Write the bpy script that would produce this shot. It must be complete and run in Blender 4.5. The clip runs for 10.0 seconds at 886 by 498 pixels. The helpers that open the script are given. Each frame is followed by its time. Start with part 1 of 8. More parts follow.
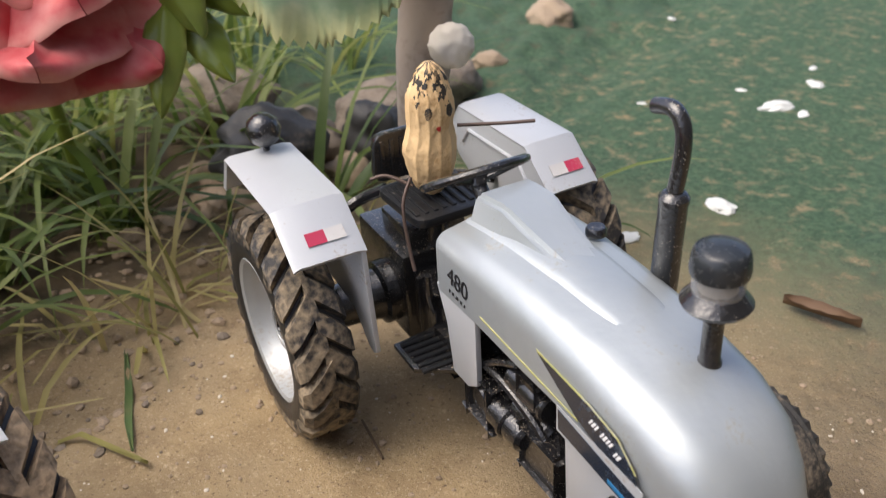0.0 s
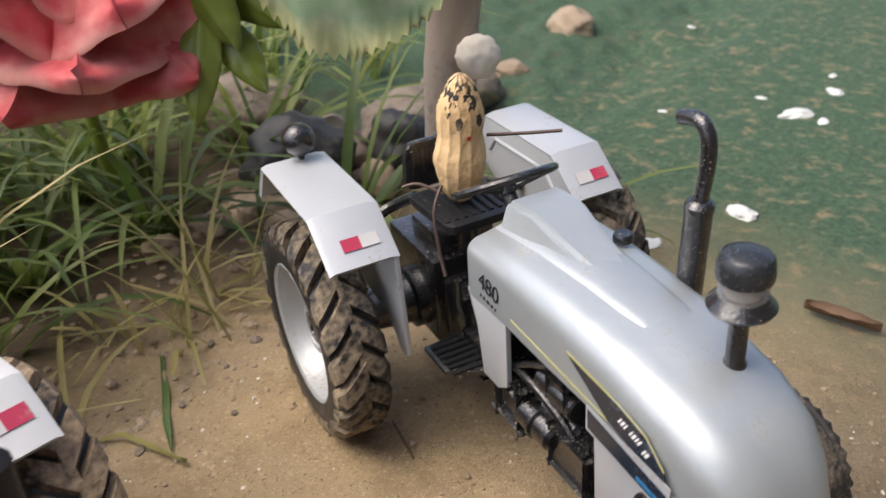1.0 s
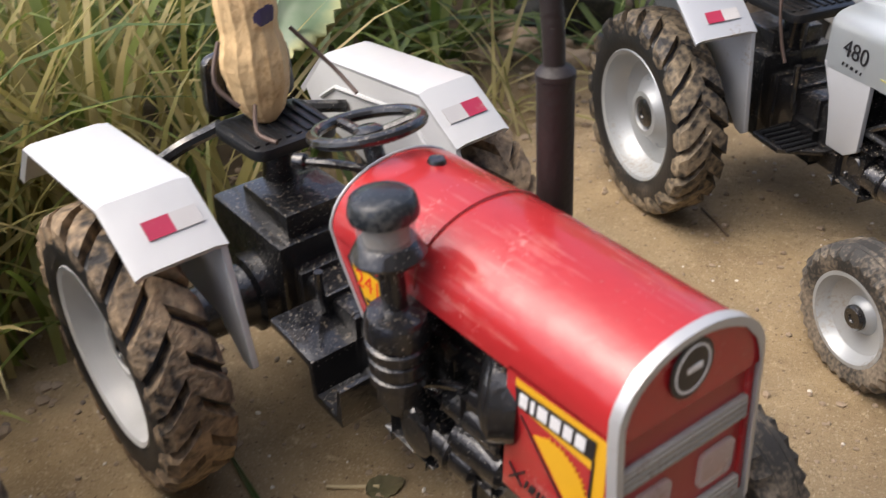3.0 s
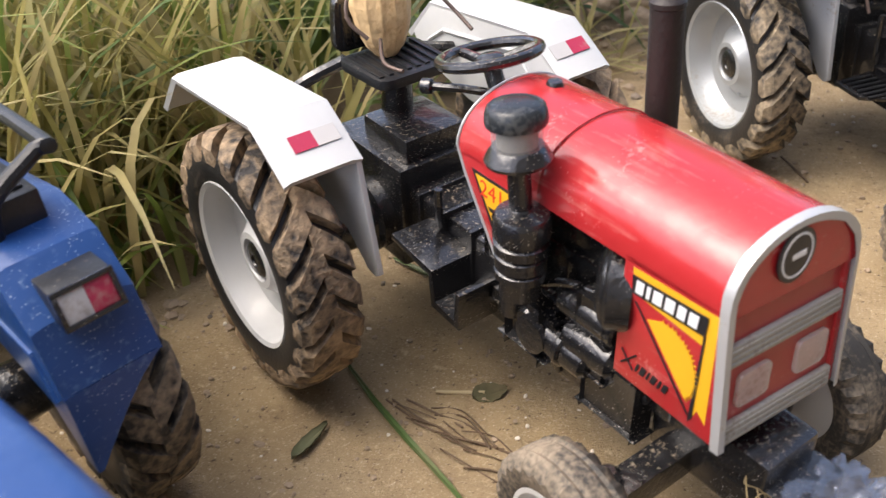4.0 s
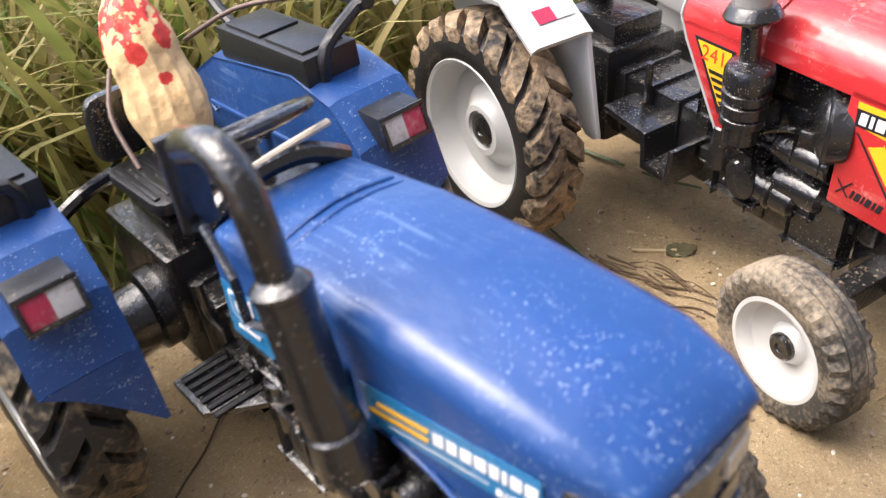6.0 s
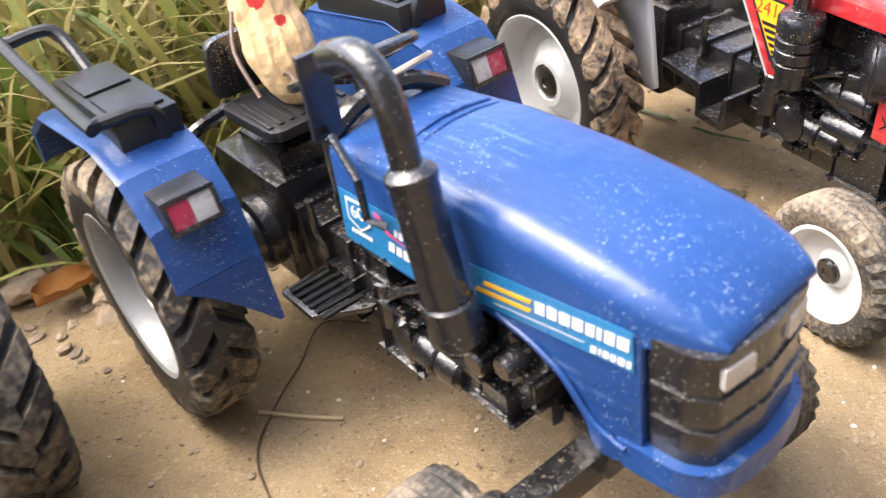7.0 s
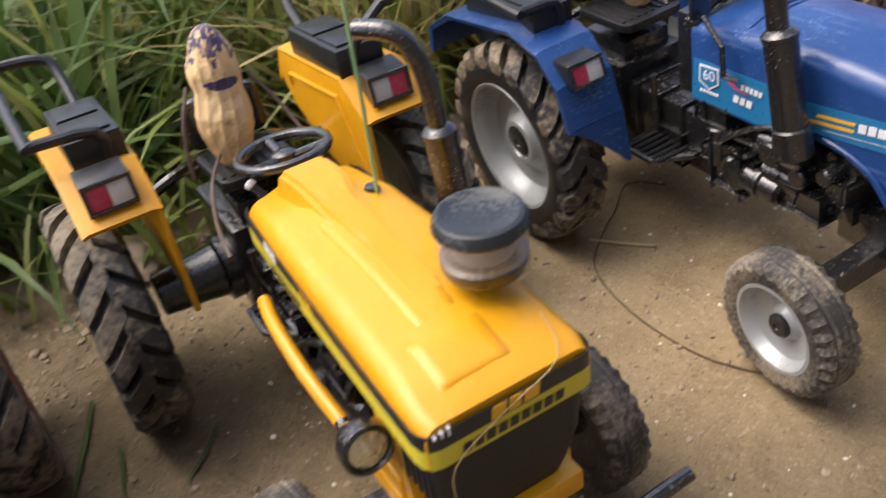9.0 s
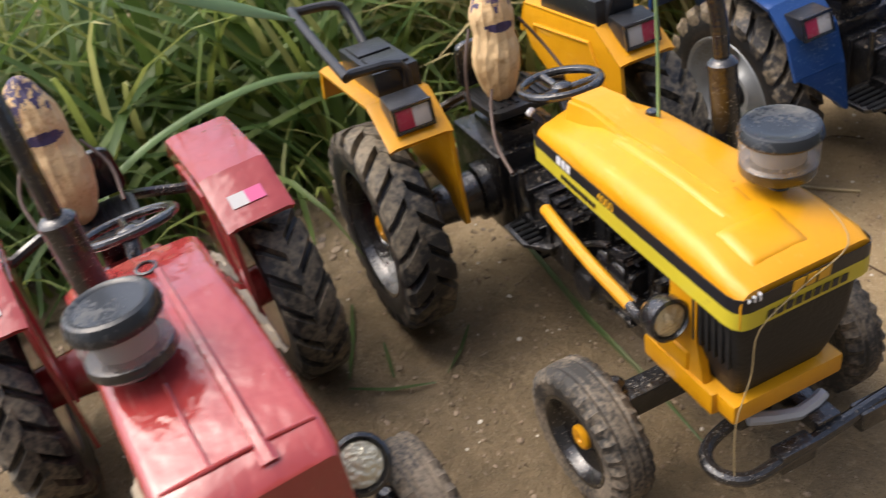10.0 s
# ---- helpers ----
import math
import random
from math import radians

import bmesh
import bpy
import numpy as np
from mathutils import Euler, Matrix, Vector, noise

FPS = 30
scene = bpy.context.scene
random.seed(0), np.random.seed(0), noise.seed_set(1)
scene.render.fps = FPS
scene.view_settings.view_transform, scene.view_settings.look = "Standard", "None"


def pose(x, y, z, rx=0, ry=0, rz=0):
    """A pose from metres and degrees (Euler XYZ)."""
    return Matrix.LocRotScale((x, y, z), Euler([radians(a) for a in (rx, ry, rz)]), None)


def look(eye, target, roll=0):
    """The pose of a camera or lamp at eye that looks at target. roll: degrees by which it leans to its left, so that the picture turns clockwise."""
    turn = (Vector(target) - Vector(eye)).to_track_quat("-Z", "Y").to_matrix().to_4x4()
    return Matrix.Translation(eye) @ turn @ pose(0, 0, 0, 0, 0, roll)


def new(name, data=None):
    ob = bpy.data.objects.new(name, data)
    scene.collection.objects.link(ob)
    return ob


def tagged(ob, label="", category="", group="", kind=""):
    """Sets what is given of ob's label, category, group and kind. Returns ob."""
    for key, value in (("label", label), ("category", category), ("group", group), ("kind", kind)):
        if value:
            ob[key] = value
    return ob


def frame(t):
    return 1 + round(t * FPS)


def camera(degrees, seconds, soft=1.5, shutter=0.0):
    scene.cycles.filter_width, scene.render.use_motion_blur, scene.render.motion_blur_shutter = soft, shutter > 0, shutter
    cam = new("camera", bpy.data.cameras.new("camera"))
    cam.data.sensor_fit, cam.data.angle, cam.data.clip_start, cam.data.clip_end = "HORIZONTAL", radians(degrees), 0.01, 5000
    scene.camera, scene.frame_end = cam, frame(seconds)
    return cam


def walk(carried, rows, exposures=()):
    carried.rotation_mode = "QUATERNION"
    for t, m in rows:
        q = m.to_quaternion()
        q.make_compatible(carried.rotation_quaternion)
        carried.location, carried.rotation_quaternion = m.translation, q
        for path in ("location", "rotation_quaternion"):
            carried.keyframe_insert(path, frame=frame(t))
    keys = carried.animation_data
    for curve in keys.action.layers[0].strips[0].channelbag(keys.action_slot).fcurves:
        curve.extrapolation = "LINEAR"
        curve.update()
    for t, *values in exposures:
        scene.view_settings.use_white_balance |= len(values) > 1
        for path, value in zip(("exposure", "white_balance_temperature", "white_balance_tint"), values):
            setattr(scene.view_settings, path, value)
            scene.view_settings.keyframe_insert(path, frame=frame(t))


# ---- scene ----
CM = 0.01  # the place is written in centimetres: toy tractors about 15 cm long

# ---- camera ----
cam = camera(51.7, 10.0, soft=1.1, shutter=0.35)
# a phone's small aperture, close up
cam.data.dof.use_dof, cam.data.dof.focus_distance, cam.data.dof.aperture_fstop = True, 0.215, 29.0
# seconds, eye (cm), yaw to the left, pitch up, lean to the left (degrees)
PATH = [
    (0.0, 2.30, 1.57, 17.74, 3.85, -30.15, -1.49),
    (0.5, 2.30, 1.52, 18.35, 4.15, -29.31, -1.79),
    (1.0, 1.99, 0.88, 18.13, 5.03, -29.74, -2.05),
    (1.5, 0.61, -0.40, 17.42, 7.08, -30.81, -1.96),
    (2.0, -1.46, -1.90, 16.47, 9.08, -31.57, -1.75),
    (2.5, -2.87, -3.60, 15.88, 12.36, -32.06, -2.96),
    (2.7, -3.28, -4.12, 15.71, 12.92, -32.55, -2.58),
    (3.8, -4.12, -7.14, 15.59, 17.50, -34.26, -3.03),
    (4.0, -4.38, -7.50, 15.57, 17.94, -34.29, -3.38),
    (4.5, -4.96, -8.53, 15.31, 19.05, -34.75, -3.79),
    (5.0, -5.62, -9.88, 15.14, 20.07, -35.05, -4.05),
    (5.5, -6.66, -11.28, 15.50, 21.46, -35.52, -4.93),
    (5.7, -6.85, -11.88, 15.46, 21.88, -35.70, -5.17),
    (6.8, -7.11, -15.05, 15.41, 23.86, -36.04, -6.03),
    (7.0, -7.16, -15.61, 15.61, 24.66, -36.15, -6.30),
    (7.5, -7.50, -17.32, 16.42, 26.97, -36.21, -7.24),
    (8.0, -7.83, -19.35, 17.12, 30.09, -36.38, -8.09),
    (8.5, -8.26, -22.17, 18.16, 32.90, -36.49, -9.21),
    (8.6, -8.34, -22.76, 18.34, 33.17, -36.56, -9.55),
    (9.0, -8.37, -24.89, 18.21, 35.78, -37.21, -10.34),
    (9.5, -9.08, -27.65, 18.93, 40.22, -37.67, -11.76),
    (10.0, -9.93, -30.41, 19.58, 43.05, -37.01, -12.31),
]


def aim(x, y, z, yaw, pitch, roll):
    turn = Matrix.Rotation(radians(yaw), 4, "Z") @ Matrix.Rotation(radians(90 + pitch), 4, "X") @ Matrix.Rotation(radians(roll), 4, "Z")
    return Matrix.Translation((x * CM, y * CM, z * CM)) @ turn


walk(cam, [(t, aim(*row)) for t, *row in PATH], exposures=[(0.0, 1.12), (1.0, 1.1), (2.5, 1.1), (4.0, 1.62), (5.0, 1.92), (5.5, 1.95), (7.0, 2.42), (7.5, 2.46), (8.0, 2.4), (8.5, 2.05), (9.0, 1.4), (9.5, 1.28), (10.0, 1.35)])

# ---- light: open shade under a bright overcast sky ----
world = bpy.data.worlds.new("sky")
scene.world = world
world.use_nodes = True
wn, wl = world.node_tree.nodes, world.node_tree.links
sky = wn.new("ShaderNodeTexSky")
sky.sky_type, sky.sun_disc = "NISHITA", False
sky.sun_elevation, sky.sun_rotation = radians(60), radians(-110)
sky.air_density, sky.dust_density, sky.ozone_density = 0.6, 4.6, 0.4
wn["Background"].inputs["Strength"].default_value = 0.15
wl.new(sky.outputs[0], wn["Background"].inputs["Color"])
sun = new("sun", bpy.data.lights.new("sun", "SUN"))
sun.data.energy, sun.data.angle, sun.data.color = 0.45, radians(55), (0.97, 0.98, 0.93)
sun.matrix_world = look((-0.85, -0.31, 1.57), (0, 0, 0))


# ---- materials ----
def material(name, color, rough=0.5, metal=0.0, dirt=0.0, dirt_color=(0.30, 0.21, 0.13), scale=300.0, bump=0.15,
             vary=0.12, coat=0.0, spec=0.5, flecks=0.0, fleck_color=(0.75, 0.72, 0.66), relief=0.0004,
             settle=0.0, streak=0.0, streak_color=(0.7, 0.6, 0.55), dent=0.0):
    """A surface with fine grain, cloudy variation, dirt in patches, dust flecks, dust settled on level faces and lengthwise scuffs."""
    mat = bpy.data.materials.new(name)
    mat.use_nodes = True
    n, l = mat.node_tree.nodes, mat.node_tree.links
    b = n["Principled BSDF"]
    co = n.new("ShaderNodeTexCoord")
    big = n.new("ShaderNodeTexNoise")
    big.inputs["Scale"].default_value, big.inputs["Detail"].default_value = scale * 0.25, 4
    fine = n.new("ShaderNodeTexNoise")
    fine.inputs["Scale"].default_value, fine.inputs["Detail"].default_value = scale * 3, 5
    for tex in (big, fine):
        l.new(co.outputs["Object"], tex.inputs["Vector"])
    dark = n.new("ShaderNodeMix")
    dark.data_type = "RGBA"
    dark.inputs["A"].default_value = (*[c * (1 - vary) for c in color], 1)
    dark.inputs["B"].default_value = (*[min(1, c * (1 + vary)) for c in color], 1)
    l.new(big.outputs["Fac"], dark.inputs["Factor"])
    out = dark.outputs["Result"]
    rough_out = None
    if dirt > 0:
        ramp = n.new("ShaderNodeMapRange")
        ramp.inputs["From Min"].default_value, ramp.inputs["From Max"].default_value = 0.72 - dirt * 0.5, 0.85 - dirt * 0.35
        add = n.new("ShaderNodeMath")
        add.operation = "MULTIPLY_ADD"
        add.inputs[1].default_value, add.inputs[2].default_value = 0.45, 0.0
        l.new(fine.outputs["Fac"], add.inputs[0])
        tot = n.new("ShaderNodeMath")
        tot.operation = "MULTIPLY_ADD"
        tot.inputs[1].default_value = 0.6
        l.new(big.outputs["Fac"], tot.inputs[0])
        l.new(add.outputs[0], tot.inputs[2])
        l.new(tot.outputs[0], ramp.inputs["Value"])
        mix = n.new("ShaderNodeMix")
        mix.data_type = "RGBA"
        mix.inputs["B"].default_value = (*dirt_color, 1)
        l.new(ramp.outputs[0], mix.inputs["Factor"])
        l.new(out, mix.inputs["A"])
        out = mix.outputs["Result"]
        rr = n.new("ShaderNodeMapRange")
        rr.inputs["To Min"].default_value, rr.inputs["To Max"].default_value = rough, 0.9
        l.new(ramp.outputs[0], rr.inputs["Value"])
        rough_out = rr.outputs[0]
    if flecks > 0:
        vor = n.new("ShaderNodeTexVoronoi")
        vor.inputs["Scale"].default_value = 2300
        l.new(co.outputs["Object"], vor.inputs["Vector"])
        tone = n.new("ShaderNodeSeparateColor")
        l.new(vor.outputs["Color"], tone.inputs[0])
        power = n.new("ShaderNodeMath")
        power.operation = "POWER"
        power.inputs[1].default_value = 3.0
        l.new(tone.outputs[0], power.inputs[0])
        patch = n.new("ShaderNodeMapRange")
        patch.inputs["From Min"].default_value, patch.inputs["From Max"].default_value = 0.38, 0.62
        patch.inputs["To Min"].default_value, patch.inputs["To Max"].default_value = flecks * 1.1, flecks * 2.8
        l.new(big.outputs["Fac"], patch.inputs["Value"])
        size = n.new("ShaderNodeMath")
        size.operation = "MULTIPLY"
        l.new(power.outputs[0], size.inputs[0])
        l.new(patch.outputs[0], size.inputs[1])
        less = n.new("ShaderNodeMath")
        less.operation = "LESS_THAN"
        l.new(vor.outputs["Distance"], less.inputs[0])
        l.new(size.outputs[0], less.inputs[1])
        mix = n.new("ShaderNodeMix")
        mix.data_type = "RGBA"
        mix.inputs["B"].default_value = (*fleck_color, 1)
        l.new(less.outputs[0], mix.inputs["Factor"])
        l.new(out, mix.inputs["A"])
        out = mix.outputs["Result"]
    if streak > 0:
        mp = n.new("ShaderNodeMapping")
        mp.inputs["Scale"].default_value = (0.07, 1, 1)
        l.new(co.outputs["Object"], mp.inputs["Vector"])
        tex = n.new("ShaderNodeTexNoise")
        tex.inputs["Scale"].default_value, tex.inputs["Detail"].default_value = 700, 6
        l.new(mp.outputs[0], tex.inputs["Vector"])
        pat = n.new("ShaderNodeTexNoise")
        pat.inputs["Scale"].default_value, pat.inputs["Detail"].default_value, pat.inputs["Roughness"].default_value = 70, 8, 0.65
        l.new(co.outputs["Object"], pat.inputs["Vector"])
        both = n.new("ShaderNodeMath")
        both.operation = "MULTIPLY_ADD"
        both.inputs[1].default_value = 0.75
        l.new(tex.outputs["Fac"], both.inputs[0])
        wide = n.new("ShaderNodeMath")
        wide.operation = "MULTIPLY"
        wide.inputs[1].default_value = 0.65
        l.new(pat.outputs["Fac"], wide.inputs[0])
        l.new(wide.outputs[0], both.inputs[2])
        less = n.new("ShaderNodeMapRange")
        less.inputs["From Min"].default_value, less.inputs["From Max"].default_value = 0.92 - streak, 1.12 - streak
        less.inputs["To Max"].default_value = 0.5
        l.new(both.outputs[0], less.inputs["Value"])
        mix = n.new("ShaderNodeMix")
        mix.data_type = "RGBA"
        mix.inputs["B"].default_value = (*streak_color, 1)
        l.new(less.outputs[0], mix.inputs["Factor"])
        l.new(out, mix.inputs["A"])
        out = mix.outputs["Result"]
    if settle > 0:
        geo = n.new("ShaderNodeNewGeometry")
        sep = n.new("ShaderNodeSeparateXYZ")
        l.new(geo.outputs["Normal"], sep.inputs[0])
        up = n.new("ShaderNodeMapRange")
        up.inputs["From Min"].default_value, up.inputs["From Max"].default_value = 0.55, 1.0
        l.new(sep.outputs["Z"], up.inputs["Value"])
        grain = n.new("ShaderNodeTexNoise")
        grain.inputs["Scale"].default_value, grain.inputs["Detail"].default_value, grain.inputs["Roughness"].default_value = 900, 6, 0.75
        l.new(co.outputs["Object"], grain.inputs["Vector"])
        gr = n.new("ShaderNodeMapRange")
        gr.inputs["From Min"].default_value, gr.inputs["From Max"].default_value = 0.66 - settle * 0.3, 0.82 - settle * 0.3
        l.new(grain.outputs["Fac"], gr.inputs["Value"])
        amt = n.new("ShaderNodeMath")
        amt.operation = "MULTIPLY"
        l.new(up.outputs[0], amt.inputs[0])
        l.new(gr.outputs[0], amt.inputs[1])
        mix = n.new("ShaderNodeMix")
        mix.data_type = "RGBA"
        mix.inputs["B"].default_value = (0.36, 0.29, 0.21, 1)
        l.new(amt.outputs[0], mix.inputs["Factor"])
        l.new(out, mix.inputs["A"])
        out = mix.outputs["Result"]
    l.new(out, b.inputs["Base Color"])
    if rough_out is None:
        rr = n.new("ShaderNodeMapRange")
        rr.inputs["To Min"].default_value, rr.inputs["To Max"].default_value = max(0.03, rough - 0.1), min(1, rough + 0.1)
        l.new(fine.outputs["Fac"], rr.inputs["Value"])
        rough_out = rr.outputs[0]
    l.new(rough_out, b.inputs["Roughness"])
    b.inputs["Metallic"].default_value = metal
    b.inputs["Coat Weight"].default_value = coat
    b.inputs["Coat Roughness"].default_value = 0.08
    b.inputs["Specular IOR Level"].default_value = spec
    if bump > 0:
        bp = n.new("ShaderNodeBump")
        bp.inputs["Strength"].default_value, bp.inputs["Distance"].default_value = bump, relief
        l.new(fine.outputs["Fac"], bp.inputs["Height"])
        if dent > 0:
            low = n.new("ShaderNodeTexNoise")
            low.inputs["Scale"].default_value, low.inputs["Detail"].default_value = 110, 2
            l.new(co.outputs["Object"], low.inputs["Vector"])
            db = n.new("ShaderNodeBump")
            db.inputs["Strength"].default_value, db.inputs["Distance"].default_value = 1.0, dent
            l.new(low.outputs["Fac"], db.inputs["Height"])
            l.new(db.outputs[0], bp.inputs["Normal"])
        l.new(bp.outputs[0], b.inputs["Normal"])
    return mat


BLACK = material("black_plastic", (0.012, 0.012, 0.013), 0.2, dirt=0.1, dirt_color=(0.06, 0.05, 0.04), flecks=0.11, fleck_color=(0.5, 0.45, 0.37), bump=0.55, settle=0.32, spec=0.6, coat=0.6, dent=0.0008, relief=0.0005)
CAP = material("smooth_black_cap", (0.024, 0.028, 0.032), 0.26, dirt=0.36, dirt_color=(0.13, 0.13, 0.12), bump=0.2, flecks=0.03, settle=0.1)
SOOT = material("sooty_black_pipe", (0.022, 0.017, 0.016), 0.5, dirt=0.2, dirt_color=(0.07, 0.055, 0.045), flecks=0.04, bump=0.5, spec=0.4)
MATT = material("matt_black_paint", (0.010, 0.010, 0.010), 0.55, dirt=0.1, dirt_color=(0.04, 0.035, 0.03), bump=0.4)
NAVY = material("navy_decal", (0.012, 0.02, 0.035), 0.25, dirt=0.16, dirt_color=(0.12, 0.16, 0.2), bump=0.05, coat=0.3)
STRIP = material("grey_ribbed_tape", (0.36, 0.35, 0.32), 0.45, metal=0.2, dirt=0.3, dirt_color=(0.24, 0.2, 0.16), bump=0.3)
RUBBER = material("tyre_rubber", (0.016, 0.016, 0.017), 0.45, dirt=0.24, dirt_color=(0.15, 0.12, 0.09), bump=0.3)
TREAD = material("muddy_tread", (0.020, 0.019, 0.019), 0.6, dirt=0.50, dirt_color=(0.33, 0.26, 0.17), bump=0.6, scale=170, relief=0.0008)
TREAD_CAKED = material("mud_caked_tread", (0.024, 0.021, 0.019), 0.7, dirt=0.6, dirt_color=(0.40, 0.29, 0.18), bump=0.9, scale=150, relief=0.0012, vary=0.25)
TREAD_DARK = material("lightly_soiled_tread", (0.018, 0.018, 0.018), 0.55, dirt=0.48, dirt_color=(0.24, 0.20, 0.14), bump=0.5, scale=170, relief=0.0006)
SILVER = material("silver_paint", (0.41, 0.445, 0.46), 0.40, metal=0.5, dirt=0.16, dirt_color=(0.40, 0.37, 0.31), bump=0.08, vary=0.06, coat=0.1, streak=0.12, streak_color=(0.45, 0.46, 0.43), dent=0.0003)
RIM = material("silver_rim", (0.40, 0.42, 0.43), 0.4, metal=0.35, dirt=0.26, dirt_color=(0.36, 0.32, 0.26), bump=0.12, vary=0.12, relief=0.0003)
SILVER_DULL = material("dull_silver_plastic", (0.50, 0.52, 0.54), 0.4, metal=0.3, dirt=0.2, bump=0.08, vary=0.06)
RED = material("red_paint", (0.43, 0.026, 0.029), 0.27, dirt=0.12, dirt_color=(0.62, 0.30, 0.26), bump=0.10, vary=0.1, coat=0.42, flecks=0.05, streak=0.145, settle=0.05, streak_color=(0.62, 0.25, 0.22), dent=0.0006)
RED_DARK = material("dark_red_plastic", (0.36, 0.03, 0.03), 0.35, dirt=0.15, dirt_color=(0.5, 0.25, 0.22), bump=0.06, coat=0.3)
WHITE = material("white_plastic", (0.58, 0.59, 0.59), 0.35, dirt=0.05, dirt_color=(0.5, 0.42, 0.33), bump=0.04, vary=0.03, coat=0.2, dent=0.0005, flecks=0.01, fleck_color=(0.3, 0.27, 0.22))
BLUE = material("blue_plastic", (0.015, 0.058, 0.205), 0.32, dirt=0.09, dirt_color=(0.11, 0.20, 0.38), bump=0.14, vary=0.16, coat=0.22, spec=0.4, flecks=0.13, fleck_color=(0.36, 0.43, 0.55), streak=0.12, streak_color=(0.20, 0.30, 0.47), dent=0.0006)
YELLOW = material("yellow_plastic", (0.66, 0.305, 0.004), 0.40, dirt=0.05, dirt_color=(0.45, 0.26, 0.05), bump=0.06, vary=0.08, coat=0.08, streak=0.1, streak_color=(0.78, 0.50, 0.16), dent=0.0005)
BRICK = material("faded_red_plastic", (0.33, 0.043, 0.040), 0.08, dirt=0.06, dirt_color=(0.45, 0.2, 0.17), bump=0.25, relief=0.0005, scale=160, vary=0.12, coat=0.7, flecks=0.02, streak=0.12, streak_color=(0.50, 0.22, 0.19), dent=0.0012)
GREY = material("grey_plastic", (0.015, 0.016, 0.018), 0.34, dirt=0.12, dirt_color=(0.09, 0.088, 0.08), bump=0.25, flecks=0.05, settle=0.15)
LENS_RED = material("red_sticker", (0.42, 0.03, 0.075), 0.35, dirt=0.33, dirt_color=(0.42, 0.22, 0.2), bump=0.02)
LENS_WHITE = material("pale_sticker", (0.52, 0.51, 0.50), 0.35, dirt=0.25, dirt_color=(0.36, 0.32, 0.28), bump=0.02)
LENS_CLEAR = material("cloudy_lamp_lens", (0.50, 0.47, 0.43), 0.18, dirt=0.35, dirt_color=(0.4, 0.33, 0.25), coat=0.6)
LAMP_GLASS = material("crinkled_lamp_foil", (0.80, 0.72, 0.52), 0.22, metal=0.7, bump=0.9, relief=0.001, scale=250, vary=0.3)
TRIM = material("silver_trim_tape", (0.52, 0.53, 0.53), 0.35, metal=0.4, dirt=0.15, bump=0.15)
INK = material("black_print", (0.015, 0.015, 0.018), 0.35, bump=0.02)
WHITE_INK = material("white_print", (0.8, 0.8, 0.8), 0.4, bump=0.02)
YELLOW_INK = material("yellow_print", (0.80, 0.43, 0.02), 0.35, bump=0.02)
RED_INK = material("red_print", (0.72, 0.05, 0.02), 0.35, bump=0.02)
CYAN_INK = material("turquoise_sticker", (0.02, 0.17, 0.37), 0.3, bump=0.02, coat=0.3)
PALE_LIME = material("faded_lime_line", (0.48, 0.46, 0.16), 0.4, dirt=0.3, dirt_color=(0.5, 0.5, 0.45), bump=0.02)
LIME_INK = material("yellow_green_sticker", (0.62, 0.52, 0.035), 0.35, dirt=0.06, bump=0.02)
WIRE = material("dull_copper_wire", (0.11, 0.075, 0.06), 0.45, metal=0.3, bump=0.1)
SHELL = material("peanut_shell", (0.73, 0.51, 0.26), 0.65, dirt=0.36, dirt_color=(0.50, 0.28, 0.11), bump=0.5, scale=330, vary=0.18, relief=0.0004)


# ---- mesh helpers, in centimetres ----
def mesh_of(name, bm, smooth=35):
    bmesh.ops.recalc_face_normals(bm, faces=bm.faces)
    bmesh.ops.scale(bm, vec=(CM, CM, CM), verts=bm.verts)
    me = bpy.data.meshes.new(name)
    bm.to_mesh(me)
    bm.free()
    if smooth:
        me.shade_smooth()
        me.set_sharp_from_angle(angle=radians(smooth))
    return me


def part(name, bm, mats, parent, label="", at=None, smooth=35):
    """One mesh object under a thing or a part. bm: a bmesh in cm, or a mesh to share."""
    me = bm if isinstance(bm, bpy.types.Mesh) else mesh_of(name, bm, smooth)
    if not me.materials:
        for m in mats if isinstance(mats, (list, tuple)) else [mats]:
            me.materials.append(m)
    ob = new(name, me)
    ob.parent = parent
    if at is not None:
        ob.matrix_local = Matrix.Translation([c * CM for c in at.translation]) @ at.to_3x3().to_4x4() if isinstance(at, Matrix) else Matrix.Translation([c * CM for c in at])
    if label:
        ob["label"] = label
    return ob


def thing(name, m, label, category, group=""):
    """An Empty at the base of a thing; m in cm."""
    ob = new(name)
    ob.empty_display_size = 0.01
    ob.matrix_world = Matrix.Translation([c * CM for c in m.translation]) @ m.to_3x3().to_4x4()
    return tagged(ob, label, category, group)


